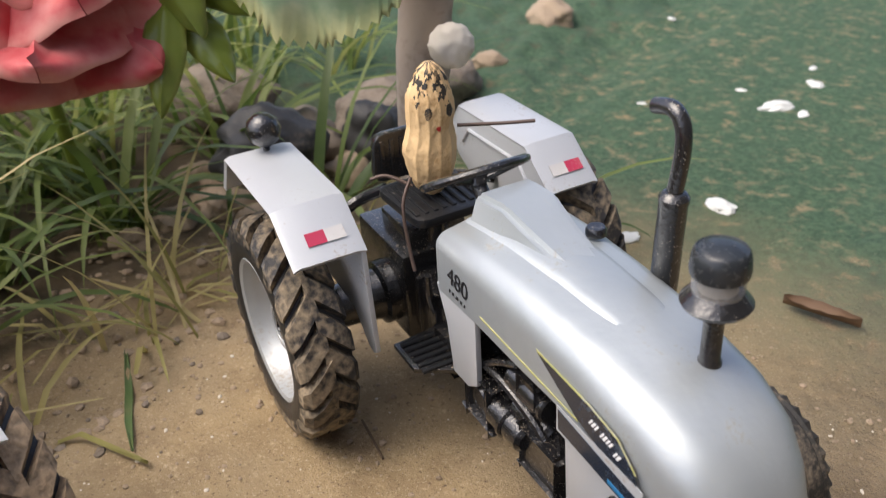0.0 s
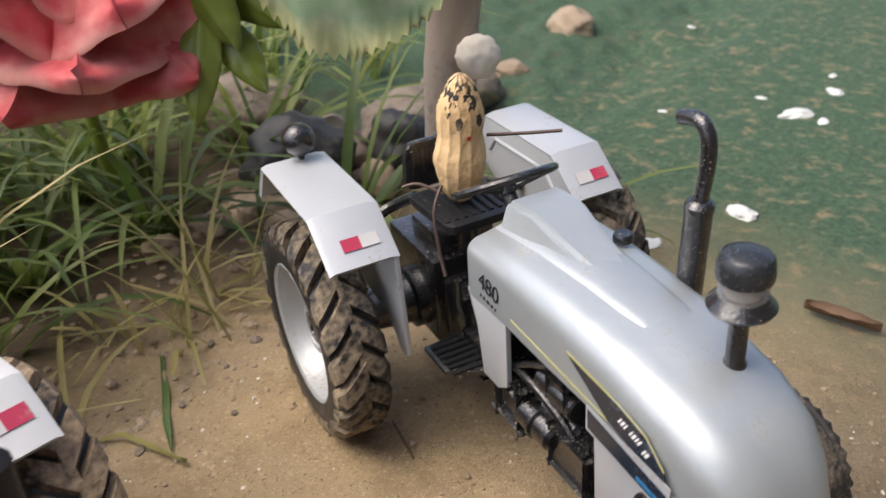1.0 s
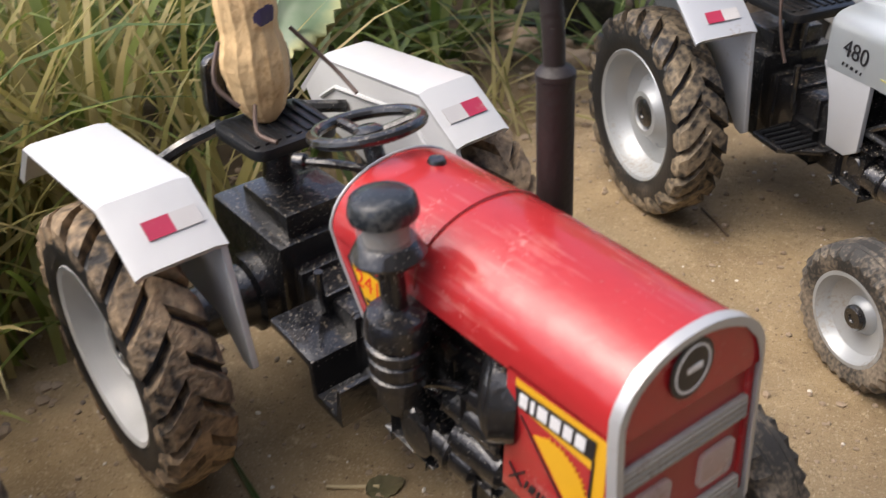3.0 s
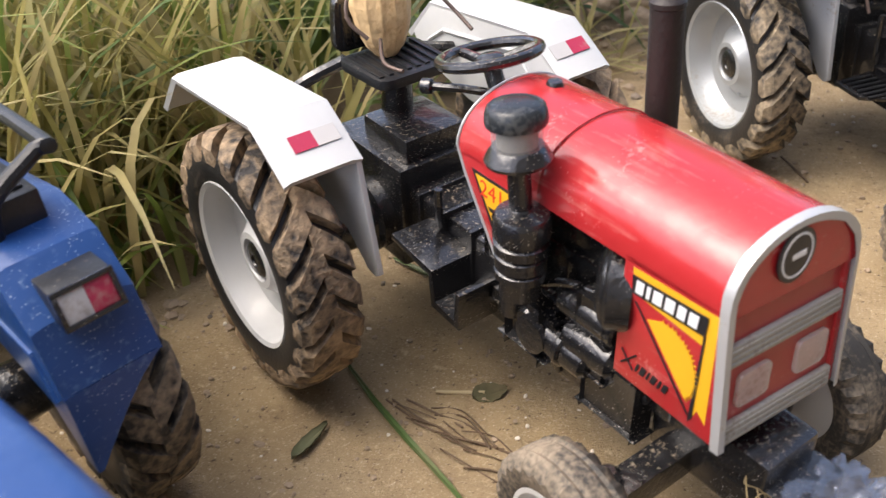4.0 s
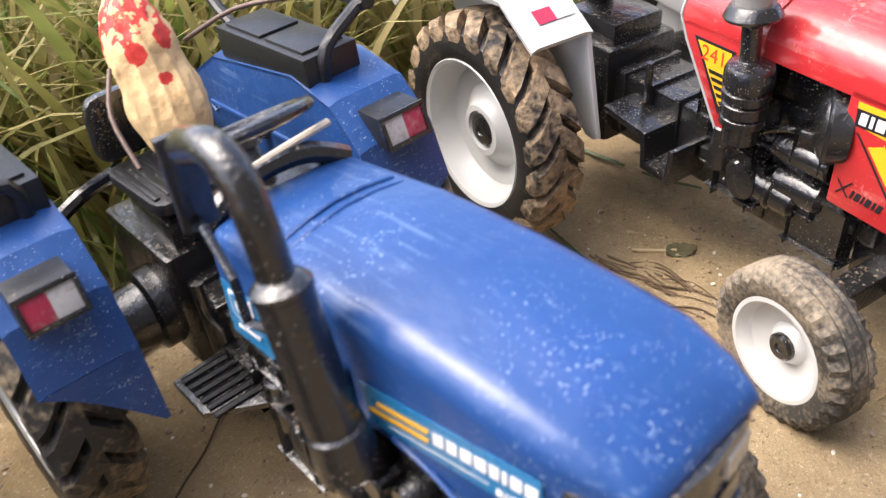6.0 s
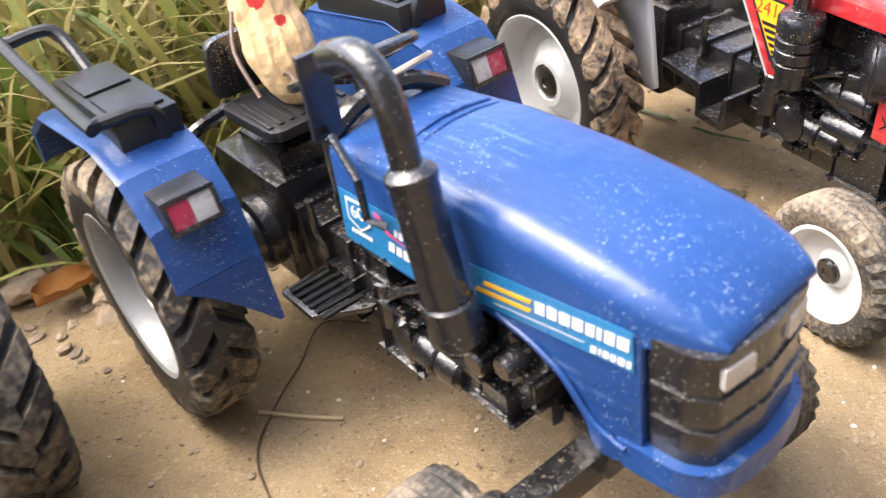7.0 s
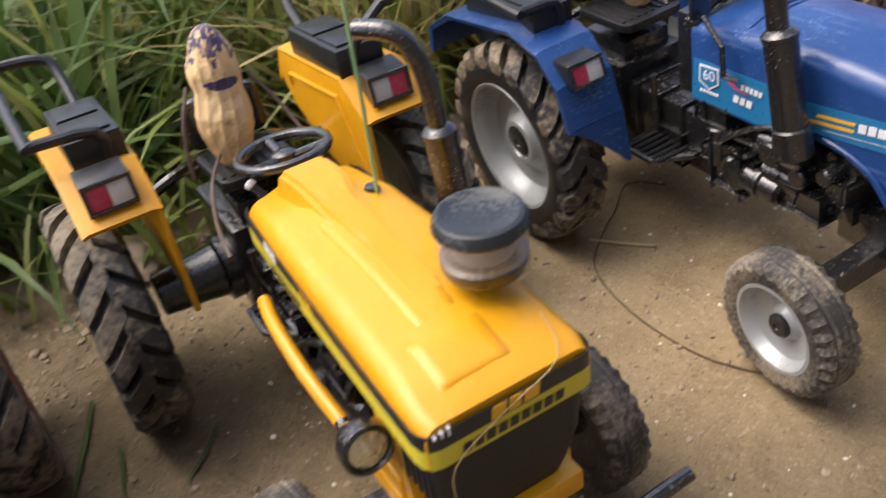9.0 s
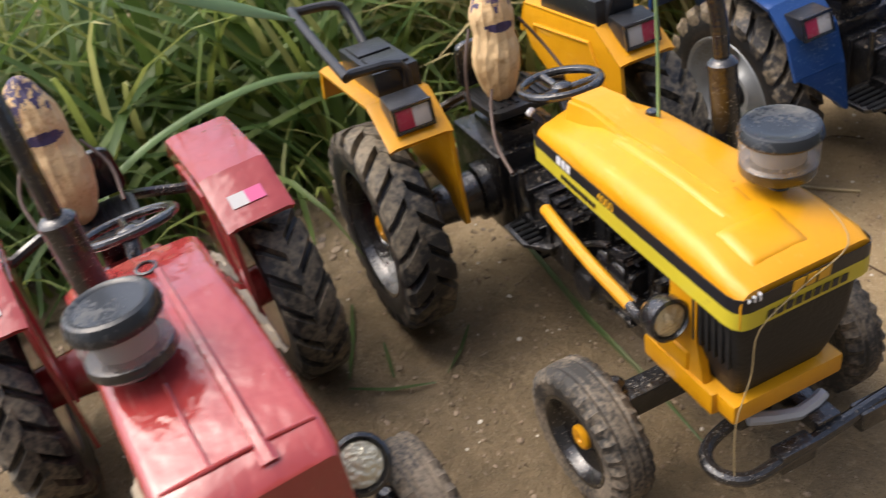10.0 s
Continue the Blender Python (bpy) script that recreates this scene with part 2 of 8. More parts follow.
def box(bm, x0, x1, y0, y1, z0, z1, bevel=0.08, mat=0, taper=None):
    r = bmesh.ops.create_cube(bm, size=1)
    vs = r["verts"]
    for v in vs:
        v.co = ((x0 + x1) / 2 + v.co.x * (x1 - x0), (y0 + y1) / 2 + v.co.y * (y1 - y0), (z0 + z1) / 2 + v.co.z * (z1 - z0))
    if taper:
        for v in vs:
            if v.co.z > (z0 + z1) / 2:
                v.co.x = (x0 + x1) / 2 + (v.co.x - (x0 + x1) / 2) * taper
                v.co.y = (y0 + y1) / 2 + (v.co.y - (y0 + y1) / 2) * taper
    fs = list({f for v in vs for f in v.link_faces})
    for f in fs:
        f.material_index = mat
    if bevel > 0:
        es = list({e for v in vs for e in v.link_edges})
        bmesh.ops.bevel(bm, geom=es, offset=bevel, segments=2, profile=0.6, affect="EDGES")
    return vs


def lathe(bm, prof, m=None, seg=32, mat=0, cap=True):
    """prof: (radius, height) along local z; m: a matrix in cm."""
    m = m or Matrix()
    rings = []
    for r, h in prof:
        if r < 1e-4:
            rings.append([bm.verts.new(m @ Vector((0, 0, h)))])
        else:
            rings.append([bm.verts.new(m @ Vector((r * math.cos(a), r * math.sin(a), h))) for a in (2 * math.pi * i / seg for i in range(seg))])
    for a, b in zip(rings, rings[1:]):
        for i in range(seg):
            j = (i + 1) % seg
            q = [a[i % len(a)], a[j % len(a)], b[j % len(b)], b[i % len(b)]]
            q = list(dict.fromkeys(q))
            if len(q) > 2:
                bm.faces.new(q).material_index = mat
    if cap:
        for ring in (rings[0], rings[-1]):
            if len(ring) > 2:
                bm.faces.new(ring).material_index = mat


def between(p, q):
    """A matrix whose z runs from p to q."""
    d = Vector(q) - Vector(p)
    return Matrix.Translation(p) @ d.to_track_quat("Z", "Y").to_matrix().to_4x4(), d.length


def cyl(bm, p, q, r, r2=None, seg=20, bevel=0.05, mat=0):
    m, h = between(p, q)
    r2 = r if r2 is None else r2
    b = min(bevel, r * 0.4, h * 0.3)
    lathe(bm, [(r - b, 0), (r, b), (r2, h - b), (r2 - b, h)], m, seg, mat)


def tube(bm, pts, r, seg=10, mat=0, radii=None, sub=1):
    """A round pipe along points."""
    pts = [Vector(p) for p in pts]
    if sub > 1:
        dense = []
        for i in range(len(pts) - 1):
            p0, p1, p2, p3 = pts[max(i - 1, 0)], pts[i], pts[i + 1], pts[min(i + 2, len(pts) - 1)]
            for k in range(sub):
                t = k / sub
                dense.append(0.5 * (2 * p1 + (p2 - p0) * t + (2 * p0 - 5 * p1 + 4 * p2 - p3) * t * t + (3 * p1 - p0 - 3 * p2 + p3) * t ** 3))
        if radii:
            radii = [radii[min(i // sub, len(radii) - 1)] + (radii[min(i // sub + 1, len(radii) - 1)] - radii[min(i // sub, len(radii) - 1)]) * (i % sub) / sub for i in range(len(dense))] + [radii[-1]]
        pts = dense + [pts[-1]]
    side = Vector((0.3, 0.9, 0.2))
    rings = []
    for i, p in enumerate(pts):
        d = (pts[min(i + 1, len(pts) - 1)] - pts[max(i - 1, 0)]).normalized()
        side = (side - d * side.dot(d))
        side = side.normalized() if side.length > 1e-3 else d.orthogonal().normalized()
        up = d.cross(side)
        rr = radii[i] if radii else r
        rings.append([bm.verts.new(p + (side * math.cos(a) + up * math.sin(a)) * rr) for a in (2 * math.pi * k / seg for k in range(seg))])
    for a, b in zip(rings, rings[1:]):
        for i in range(seg):
            bm.faces.new([a[i], a[(i + 1) % seg], b[(i + 1) % seg], b[i]]).material_index = mat
    bm.faces.new(rings[0]).material_index = mat
    bm.faces.new(rings[-1]).material_index = mat


def prism(bm, pts, y0, y1, bevel=0.05, mat=0, plane="xz"):
    """A flat outline in x and z, given depth from y0 to y1 (or another plane)."""
    def put(a, b, d):
        return {"xz": (a, d, b), "xy": (a, b, d), "yz": (d, a, b)}[plane]
    lo = [bm.verts.new(put(a, b, y0)) for a, b in pts]
    hi = [bm.verts.new(put(a, b, y1)) for a, b in pts]
    fs = [bm.faces.new(lo), bm.faces.new(hi)]
    for i in range(len(pts)):
        j = (i + 1) % len(pts)
        fs.append(bm.faces.new([lo[i], lo[j], hi[j], hi[i]]))
    for f in fs:
        f.material_index = mat
    if bevel > 0:
        es = list({e for f in fs for e in f.edges})
        bmesh.ops.bevel(bm, geom=es, offset=bevel, segments=2, profile=0.6, affect="EDGES")


def loft(bm, sections, mat=0, caps=True):
    """Closed cross-sections of equal length, joined one to the next."""
    rings = [[bm.verts.new(p) for p in s] for s in sections]
    n = len(rings[0])
    for a, b in zip(rings, rings[1:]):
        for i in range(n):
            j = (i + 1) % n
            bm.faces.new([a[i], a[j], b[j], b[i]]).material_index = mat
    if caps:
        bm.faces.new(rings[0]).material_index = mat
        bm.faces.new(rings[-1]).material_index = mat
    return rings


def strip(bm, lines, thick, mat=0):
    """A bent sheet: rows of points, given thickness along its normals."""
    rows, cols = len(lines), len(lines[0])
    g = [[Vector(p) for p in row] for row in lines]
    top, low = [], []
    for i in range(rows):
        a, b = [], []
        for j in range(cols):
            du = g[min(i + 1, rows - 1)][j] - g[max(i - 1, 0)][j]
            dv = g[i][min(j + 1, cols - 1)] - g[i][max(j - 1, 0)]
            nrm = du.cross(dv)
            nrm = nrm.normalized() if nrm.length > 1e-6 else Vector((0, 0, 1))
            a.append(bm.verts.new(g[i][j] + nrm * thick / 2))
            b.append(bm.verts.new(g[i][j] - nrm * thick / 2))
        top.append(a)
        low.append(b)
    fs = []
    for i in range(rows - 1):
        for j in range(cols - 1):
            fs.append(bm.faces.new([top[i][j], top[i + 1][j], top[i + 1][j + 1], top[i][j + 1]]))
            fs.append(bm.faces.new([low[i][j], low[i][j + 1], low[i + 1][j + 1], low[i + 1][j]]))
    for i in range(rows - 1):
        for j in (0, cols - 1):
            fs.append(bm.faces.new([top[i][j], low[i][j], low[i + 1][j], top[i + 1][j]]))
    for j in range(cols - 1):
        for i in (0, rows - 1):
            fs.append(bm.faces.new([top[i][j], top[i][j + 1], low[i][j + 1], low[i][j]]))
    for f in fs:
        f.material_index = mat


def rounded(pts, r, k=3):
    """A 2D outline with its corners rounded."""
    out, n = [], len(pts)
    for i in range(n):
        p, a, b = Vector(pts[i]), Vector(pts[i - 1]), Vector(pts[(i + 1) % n])
        ra = min(r, (a - p).length * 0.45)
        rb = min(r, (b - p).length * 0.45)
        s, e = p + (a - p).normalized() * ra, p + (b - p).normalized() * rb
        for j in range(k + 1):
            t = j / k
            out.append(tuple((1 - t) ** 2 * s + 2 * t * (1 - t) * p + t * t * e))
    return out


def arch(x, w, z0, z1, r, lean=0.0, k=6, top=None):
    """A hood's cross-section at x: half width w, from z0 up to z1, with shoulders of radius r; top: rise of the crown."""
    pts = [(-w, z0)]
    for i in range(k + 1):
        a = math.pi - i * math.pi / 2 / k
        pts.append((-w + r + r * math.cos(a), z1 - r + r * math.sin(a)))
    crown = top or 0.0
    for t in (-0.5, 0.0, 0.5):
        pts.append(((w - r) * 2 * t * 0.5 * 2 * 0.5, z1 + crown * (1 - abs(t) * 0.6)))
    for i in range(k + 1):
        a = math.pi / 2 - i * math.pi / 2 / k
        pts.append((w - r + r * math.cos(a), z1 - r + r * math.sin(a)))
    pts.append((w, z0))
    return [(x + lean * (z - z0), y, z) for y, z in pts]


# ---- tractors: x forward, y to the tractor's left, z up, origin under the rear axle ----
def spin_y(side):
    """Local z to the outside of a wheel: side -1 for the tractor's right."""
    return Matrix.Rotation(radians(90 if side < 0 else -90), 4, "X")


shared = {}


def rear_tyre_mesh():
    if "rear_tyre" not in shared:
        bm = bmesh.new()
        lathe(bm, [(2.08, -0.72), (2.2, -0.76), (2.6, -0.80), (2.85, -0.74), (2.95, -0.58), (2.98, 0), (2.95, 0.58), (2.85, 0.74), (2.6, 0.80), (2.2, 0.76),
                   (2.12, 0.7), (2.1, 0.4), (2.1, -0.4), (2.08, -0.72)], seg=56, cap=False)
        shared["rear_tyre"] = mesh_of("tyre", bm)
    return shared["rear_tyre"]


def rear_tread_mesh():
    if "rear_tread" not in shared:
        bm = bmesh.new()
        n = 21
        rnd = random.Random(5)
        for side in (-1, 1):
            for i in range(n):
                a0 = 2 * math.pi * (i + (0.5 if side > 0 else 0)) / n
                cols = []
                for u, r, w in ((-0.08, 3.26, 0.125), (0.35, 3.27, 0.12), (0.62, 3.22, 0.115), (0.79, 3.02, 0.11), (0.82, 2.72, 0.08)):
                    a = a0 - 0.34 * max(0, u) ** 0.9
                    rr = r + rnd.uniform(-0.03, 0.02)
                    base = 2.88 if u < 0.7 else rr - 0.2
                    uu = u if u < 1 else u
                    cols.append([(rr * math.cos(a - w * 0.8), rr * math.sin(a - w * 0.8), side * uu), (rr * math.cos(a + w * 0.8), rr * math.sin(a + w * 0.8), side * uu),
                                 (base * math.cos(a + w * 1.15), base * math.sin(a + w * 1.15), side * min(uu, 0.76)), (base * math.cos(a - w * 1.15), base * math.sin(a - w * 1.15), side * min(uu, 0.76))])
                loft(bm, cols)
        shared["rear_tread"] = mesh_of("tread", bm, 30)
    return shared["rear_tread"]


def rear_rim_mesh(deep):
    key = "rear_rim", deep
    if key not in shared:
        bm = bmesh.new()
        lathe(bm, [(0.0, 0.2), (0.5, 0.2), (0.56, 0.34), (0.72, 0.33), (0.86, 0.16), (1.05, 0.0), (1.2, deep), (1.7, deep + 0.12), (1.92, 0.3), (1.97, 0.5), (2.0, 0.68), (2.1, 0.74), (2.16, 0.68),
                   (2.1, -0.68), (0.0, -0.68)], seg=48, cap=False)
        shared[key] = mesh_of("rim", bm)
    return shared[key]


def rim_bolts(w, mat):
    if "bolt" not in shared:
        bm = bmesh.new()
        lathe(bm, [(0.1, 0), (0.1, 0.1), (0.07, 0.14), (0, 0.14)], seg=8)
        shared["bolt"] = mesh_of("bolt", bm)
    for i in range(6):
        a = 2 * math.pi * i / 6
        part("bolt", own(shared["bolt"], mat), mat, w, at=(1.02 * math.cos(a), 1.02 * math.sin(a), -0.11))


def front_tyre_mesh():
    if "front_tyre" not in shared:
        bm = bmesh.new()
        lathe(bm, [(1.2, -0.5), (1.35, -0.56), (1.62, -0.58), (1.76, -0.5), (1.82, -0.42), (1.88, -0.3), (1.84, -0.22), (1.89, -0.14), (1.89, 0.14), (1.84, 0.22), (1.88, 0.3), (1.82, 0.42),
                   (1.76, 0.5), (1.62, 0.58), (1.35, 0.56), (1.22, 0.5), (1.2, -0.5)], seg=60, cap=False)
        # notched shoulders
        for v in bm.verts:
            r = math.hypot(v.co.x, v.co.y)
            if 1.6 < r < 1.86 and abs(v.co.z) > 0.35:
                k = int(round(math.atan2(v.co.y, v.co.x) / (2 * math.pi / 60))) % 2
                f = 1.035 if k else 0.965
                v.co.x, v.co.y = v.co.x * f, v.co.y * f
        shared["front_tyre"] = mesh_of("tyre", bm, 28)
    return shared["front_tyre"]


def front_rim_mesh():
    if "front_rim" not in shared:
        bm = bmesh.new()
        lathe(bm, [(0, 0.22), (0.34, 0.22), (0.42, 0.16), (0.5, 0.05), (0.8, 0.1), (0.98, 0.2), (1.08, 0.44), (1.14, 0.52), (1.24, 0.52), (1.26, 0.4), (1.22, -0.45), (0, -0.45)], seg=40, cap=False)
        shared["front_rim"] = mesh_of("rim", bm)
    return shared["front_rim"]


def hub_mesh(r, h):
    key = "hub", r, h
    if key not in shared:
        bm = bmesh.new()
        lathe(bm, [(r, 0), (r, h * 0.7), (r * 0.8, h), (r * 0.35, h), (r * 0.3, h * 0.8), (0, h * 0.8)], seg=20)
        shared[key] = mesh_of("hub", bm)
    return shared[key]


def own(mesh, *mats):
    """A copy of a shared mesh with its own materials; kept for the next wheel of the same paint."""
    key = mesh.name, tuple(m.name for m in mats)
    if key not in shared:
        me = mesh.copy()
        me.materials.clear()
        for m in mats:
            me.materials.append(m)
        shared[key] = me
    return shared[key]


def wheels(t, rim_mat, hub_mat, rear_y, front_x, front_y, deep=-0.12, rear_label="", toe=0, tread=None):
    tread = tread or TREAD
    for side in (-1, 1):
        turn = spin_y(side) @ Matrix.Rotation(random.uniform(0, 6), 4, "Z")
        w = part("rear_wheel", own(rear_rim_mesh(deep), rim_mat), rim_mat, t, rear_label, at=Matrix.Translation((0, side * (rear_y - 0.78), 3.22)) @ turn)
        part("tyre", own(rear_tyre_mesh(), RUBBER), RUBBER, w, "worn black rubber tyre")
        part("tread", own(rear_tread_mesh(), tread), tread, w, "mud-caked chevron tread")
        part("hub", own(hub_mesh(0.46, 0.2), hub_mat), hub_mat, w, at=(0, 0, 0.16))
        if rim_mat is RIM and hub_mat is BLACK:
            rim_bolts(w, rim_mat)
        turn = Matrix.Rotation(radians(toe), 4, "Z") @ spin_y(side) @ Matrix.Rotation(random.uniform(0, 6), 4, "Z")
        w = part("front_wheel", own(front_rim_mesh(), rim_mat), rim_mat, t, rear_label, at=Matrix.Translation((front_x, side * (front_y - 0.45), 1.88)) @ turn)
        part("tyre", own(front_tyre_mesh(), DUSTY), DUSTY, w, "dusty black rubber tyre")
        part("hub", own(hub_mesh(0.33, 0.18), hub_mat), hub_mat, w, at=(0, 0, 0.18))


def single(name, t, mat, make, label=""):
    """One part from one shape."""
    bm = bmesh.new()
    make(bm)
    return part(name, bm, mat, t, label)


def chassis(t, front_x, front_y, hood_x0, long=11.0, paint=None, plate=(2.2, 4.3, 2.25, 3.1), box_step=False, low=2.1, sump=2.6, bulge=0.0):
    mat = paint or BLACK
    g = single("gearbox", t, mat, lambda bm: box(bm, -1.9, 1.2, -1.25, 1.25, 2.1, 4.9, 0.15))
    single("transmission", t, mat, lambda bm: box(bm, 1.0, 5.2, -0.95, 0.95, 2.4, 4.3, 0.12))
    single("lift_cover", g, mat, lambda bm: box(bm, -0.9, 1.0, -0.9, 0.9, 4.85, 5.5, 0.12))
    for x in (1.5, 2.5, 3.5):
        single("rib", t, mat, lambda bm: box(bm, x, x + 0.18, -1.05, 1.05, 2.6, 4.42, 0.04))
    for side in (-1, 1):
        bm = bmesh.new()
        m = Matrix.Translation((0, side * 1.0, 3.22)) @ spin_y(side)
        lathe(bm, [(0.6, 0), (0.95, 0.1), (0.95, 0.6), (0.78, 0.68), (0.7, 1.2), (0.6, 2.4), (0.5, 2.45)], m, 24)
        part("axle_housing", bm, mat, t)
        x0, x1, yo, zp = plate
        if box_step:
            f = single("step_plate", t, BLACK, lambda bm: prism(bm, [(2.0, 3.95), (3.6, 3.8), (3.65, 2.95), (4.4, 2.85), (4.45, 3.7), (4.6, 3.7), (4.55, 2.7), (3.5, 2.75), (3.48, 3.65), (2.0, 3.8)], side * 0.95, side * 2.1, 0.03), "black step with sandy dust")
        else:
            f = single("footplate", t, BLACK, lambda bm: prism(bm, [(x0, side * 0.9), (x0 + 0.15, side * yo), (x1 - 0.7, side * yo), (x1, side * 1.2), (x1, side * 0.9)], zp - 0.14, zp, 0.03, plane="xy"), "ribbed black footplate dusted with dirt")
            n = int((x1 - x0 - 0.5) / 0.26)
            for i in range(n):
                x = x0 + 0.3 + i * 0.26
                single("rib", f, GREY, lambda bm: box(bm, x, x + 0.1, side * 1.1, side * (yo - 0.15), zp - 0.02, zp + 0.06, 0.02))
            single("step_bracket", f, BLACK, lambda bm: box(bm, x0 + 0.5, x1 - 0.6, side * 0.85, side * 1.1, 2.4, zp + 0.4, 0.06))
        # pedals and levers
        single("lever", t, BLACK, lambda bm: tube(bm, [(2.4, side * 0.9, 3.6), (2.7, side * 1.2, 4.4), (2.75, side * 1.25, 5.2)], 0.1, seg=8, sub=3))
    e = single("engine_block", t, BLACK, lambda bm: box(bm, hood_x0 + 0.4, 9.6, -0.95, 0.95, 3.1, 5.6, 0.2))
    single("oil_sump", e, BLACK, lambda bm: box(bm, hood_x0 + 1.7, 8.8, -1.05, 1.05, sump, 3.5, 0.16))
    for x in (6.6, 7.5, 8.4):
        single("sump_rib", e, BLACK, lambda bm: box(bm, x, x + 0.14, -1.11, 1.11, sump + 0.1, 3.45, 0.04))
    single("sump_flange", e, BLACK, lambda bm: box(bm, hood_x0 + 1.6, 8.9, -1.14, 1.14, 3.4, 3.56, 0.05))
    single("cylinder_head", e, BLACK, lambda bm: box(bm, hood_x0 + 0.6, 9.2, -0.8, 0.8, 5.4, 6.6, 0.1))
    rnd = random.Random(3)
    for side in (-1, 1) if bulge else ():
        y = 1.0 + bulge
        c = single("pump_casing", e, BLACK, lambda bm: box(bm, 5.45, 6.5, side * 0.9, side * y, 2.95, 4.25, 0.24))
        single("pump_cap", c, BLACK, lambda bm: cyl(bm, (6.0, side * (y - 0.05), 3.6), (6.0, side * (y + 0.16), 3.6), 0.36, 0.3, seg=20))
        for dx, dz in ((-0.35, 0.5), (0.38, 0.5), (0.36, -0.48), (-0.36, -0.46)):
            single("bolt", c, BLACK, lambda bm: cyl(bm, (6.0 + dx, side * (y - 0.05), 3.6 + dz), (6.0 + dx, side * (y + 0.08), 3.6 + dz), 0.09, seg=8))
        single("dynamo", e, BLACK, lambda bm: cyl(bm, (6.4, side * (y - 0.15), 3.5), (7.7, side * (y - 0.2), 3.4), 0.44, 0.4, seg=22, bevel=0.1))
        single("dynamo_band", e, BLACK, lambda bm: cyl(bm, (6.9, side * (y - 0.16), 3.47), (7.1, side * (y - 0.17), 3.46), 0.48, seg=22))
        single("side_casing", e, BLACK, lambda bm: box(bm, 7.6, 9.0, side * 0.9, side * (y - 0.1), sump + 0.15, 3.9, 0.14))
        single("pipe", e, BLACK, lambda bm: tube(bm, [(5.6, side * (y - 0.1), 4.2), (5.9, side * y, 4.6), (6.9, side * (y - 0.05), 4.55), (7.8, side * (y - 0.15), 4.2), (8.3, side * (y - 0.2), 3.85)], 0.11, seg=8, sub=4))
    for side in (-1, 1):
        bm = bmesh.new()
        lathe(bm, [(0.5, 0), (0.64, 0.08), (0.64, 0.5), (0.45, 0.56), (0.42, 0.75), (0.2, 0.8), (0, 0.8)], Matrix.Translation((6.3, side * 0.85, 3.5)) @ spin_y(side), 22)
        part("pump", bm, BLACK, e)
        single("starter_motor", e, BLACK, lambda bm: cyl(bm, (6.9, side * 1.15, 4.75), (8.4, side * 1.15, 4.75), 0.36))
        single("filter", e, BLACK, lambda bm: cyl(bm, (5.4, side * 1.25, 3.4), (5.4, side * 1.25, 4.6), 0.32))
        single("alternator", e, BLACK, lambda bm: cyl(bm, (6.9, side * 0.95, 3.75), (8.3, side * 0.95, 3.75), 0.5, 0.42, seg=22, bevel=0.12))
        for i in range(5):
            x = 4.9 + i * 0.9
            single("flange", e, BLACK, lambda bm: box(bm, x, x + 0.25, side * 0.9, side * (1.0 + 0.06 * (i % 2)), 3.3, 5.4, 0.05))
            single("bolt", e, GREY, lambda bm: cyl(bm, (x + 0.45, side * 0.9, 3.45), (x + 0.45, side * 1.1, 3.45), 0.14, seg=8))
        for i in range(16):
            x, z = rnd.uniform(4.7, 9.3), rnd.uniform(3.4, 5.2)
            a, b, c = rnd.uniform(0.12, 0.4), rnd.uniform(0.08, 0.4), rnd.uniform(0.12, 0.4)
            if i % 3 == 0:
                single("boss", e, BLACK, lambda bm: cyl(bm, (x, side * 0.9, z), (x, side * (1.0 + b), z), a * 0.7, seg=14))
            else:
                single("casting", e, BLACK, lambda bm: box(bm, x - a, x + a, side * 0.85, side * (0.98 + b), z - c, z + c, min(a, b, c) * 0.45))
        single("hose", e, BLACK, lambda bm: tube(bm, [(5.0, side * 1.25, 3.2), (5.8, side * 1.5, 4.4), (7.2, side * 1.35, 5.3), (8.3, side * 1.1, 5.2)], 0.09, seg=8, sub=4))
    single("front_support", t, BLACK, lambda bm: box(bm, 9.0, long, -0.75, 0.75, low, 3.6, 0.12))
    a = single("front_axle", t, BLACK, lambda bm: box(bm, front_x - 0.32, front_x + 0.32, -front_y + 1.1, front_y - 1.1, 2.0, 2.7, 0.08))
    for side in (-1, 1):
        bm = bmesh.new()
        lathe(bm, [(0.2, 1.5), (0.3, 1.55), (0.3, 2.9), (0.22, 2.95), (0.24, 3.15), (0.12, 3.25), (0, 3.25)], Matrix.Translation((front_x, side * (front_y - 1.2), 0)), 16)
        part("kingpin", bm, BLACK, a)
        single("stub_axle", a, BLACK, lambda bm: cyl(bm, (front_x, side * (front_y - 1.2), 1.88), (front_x, side * (front_y - 0.6), 1.88), 0.24))


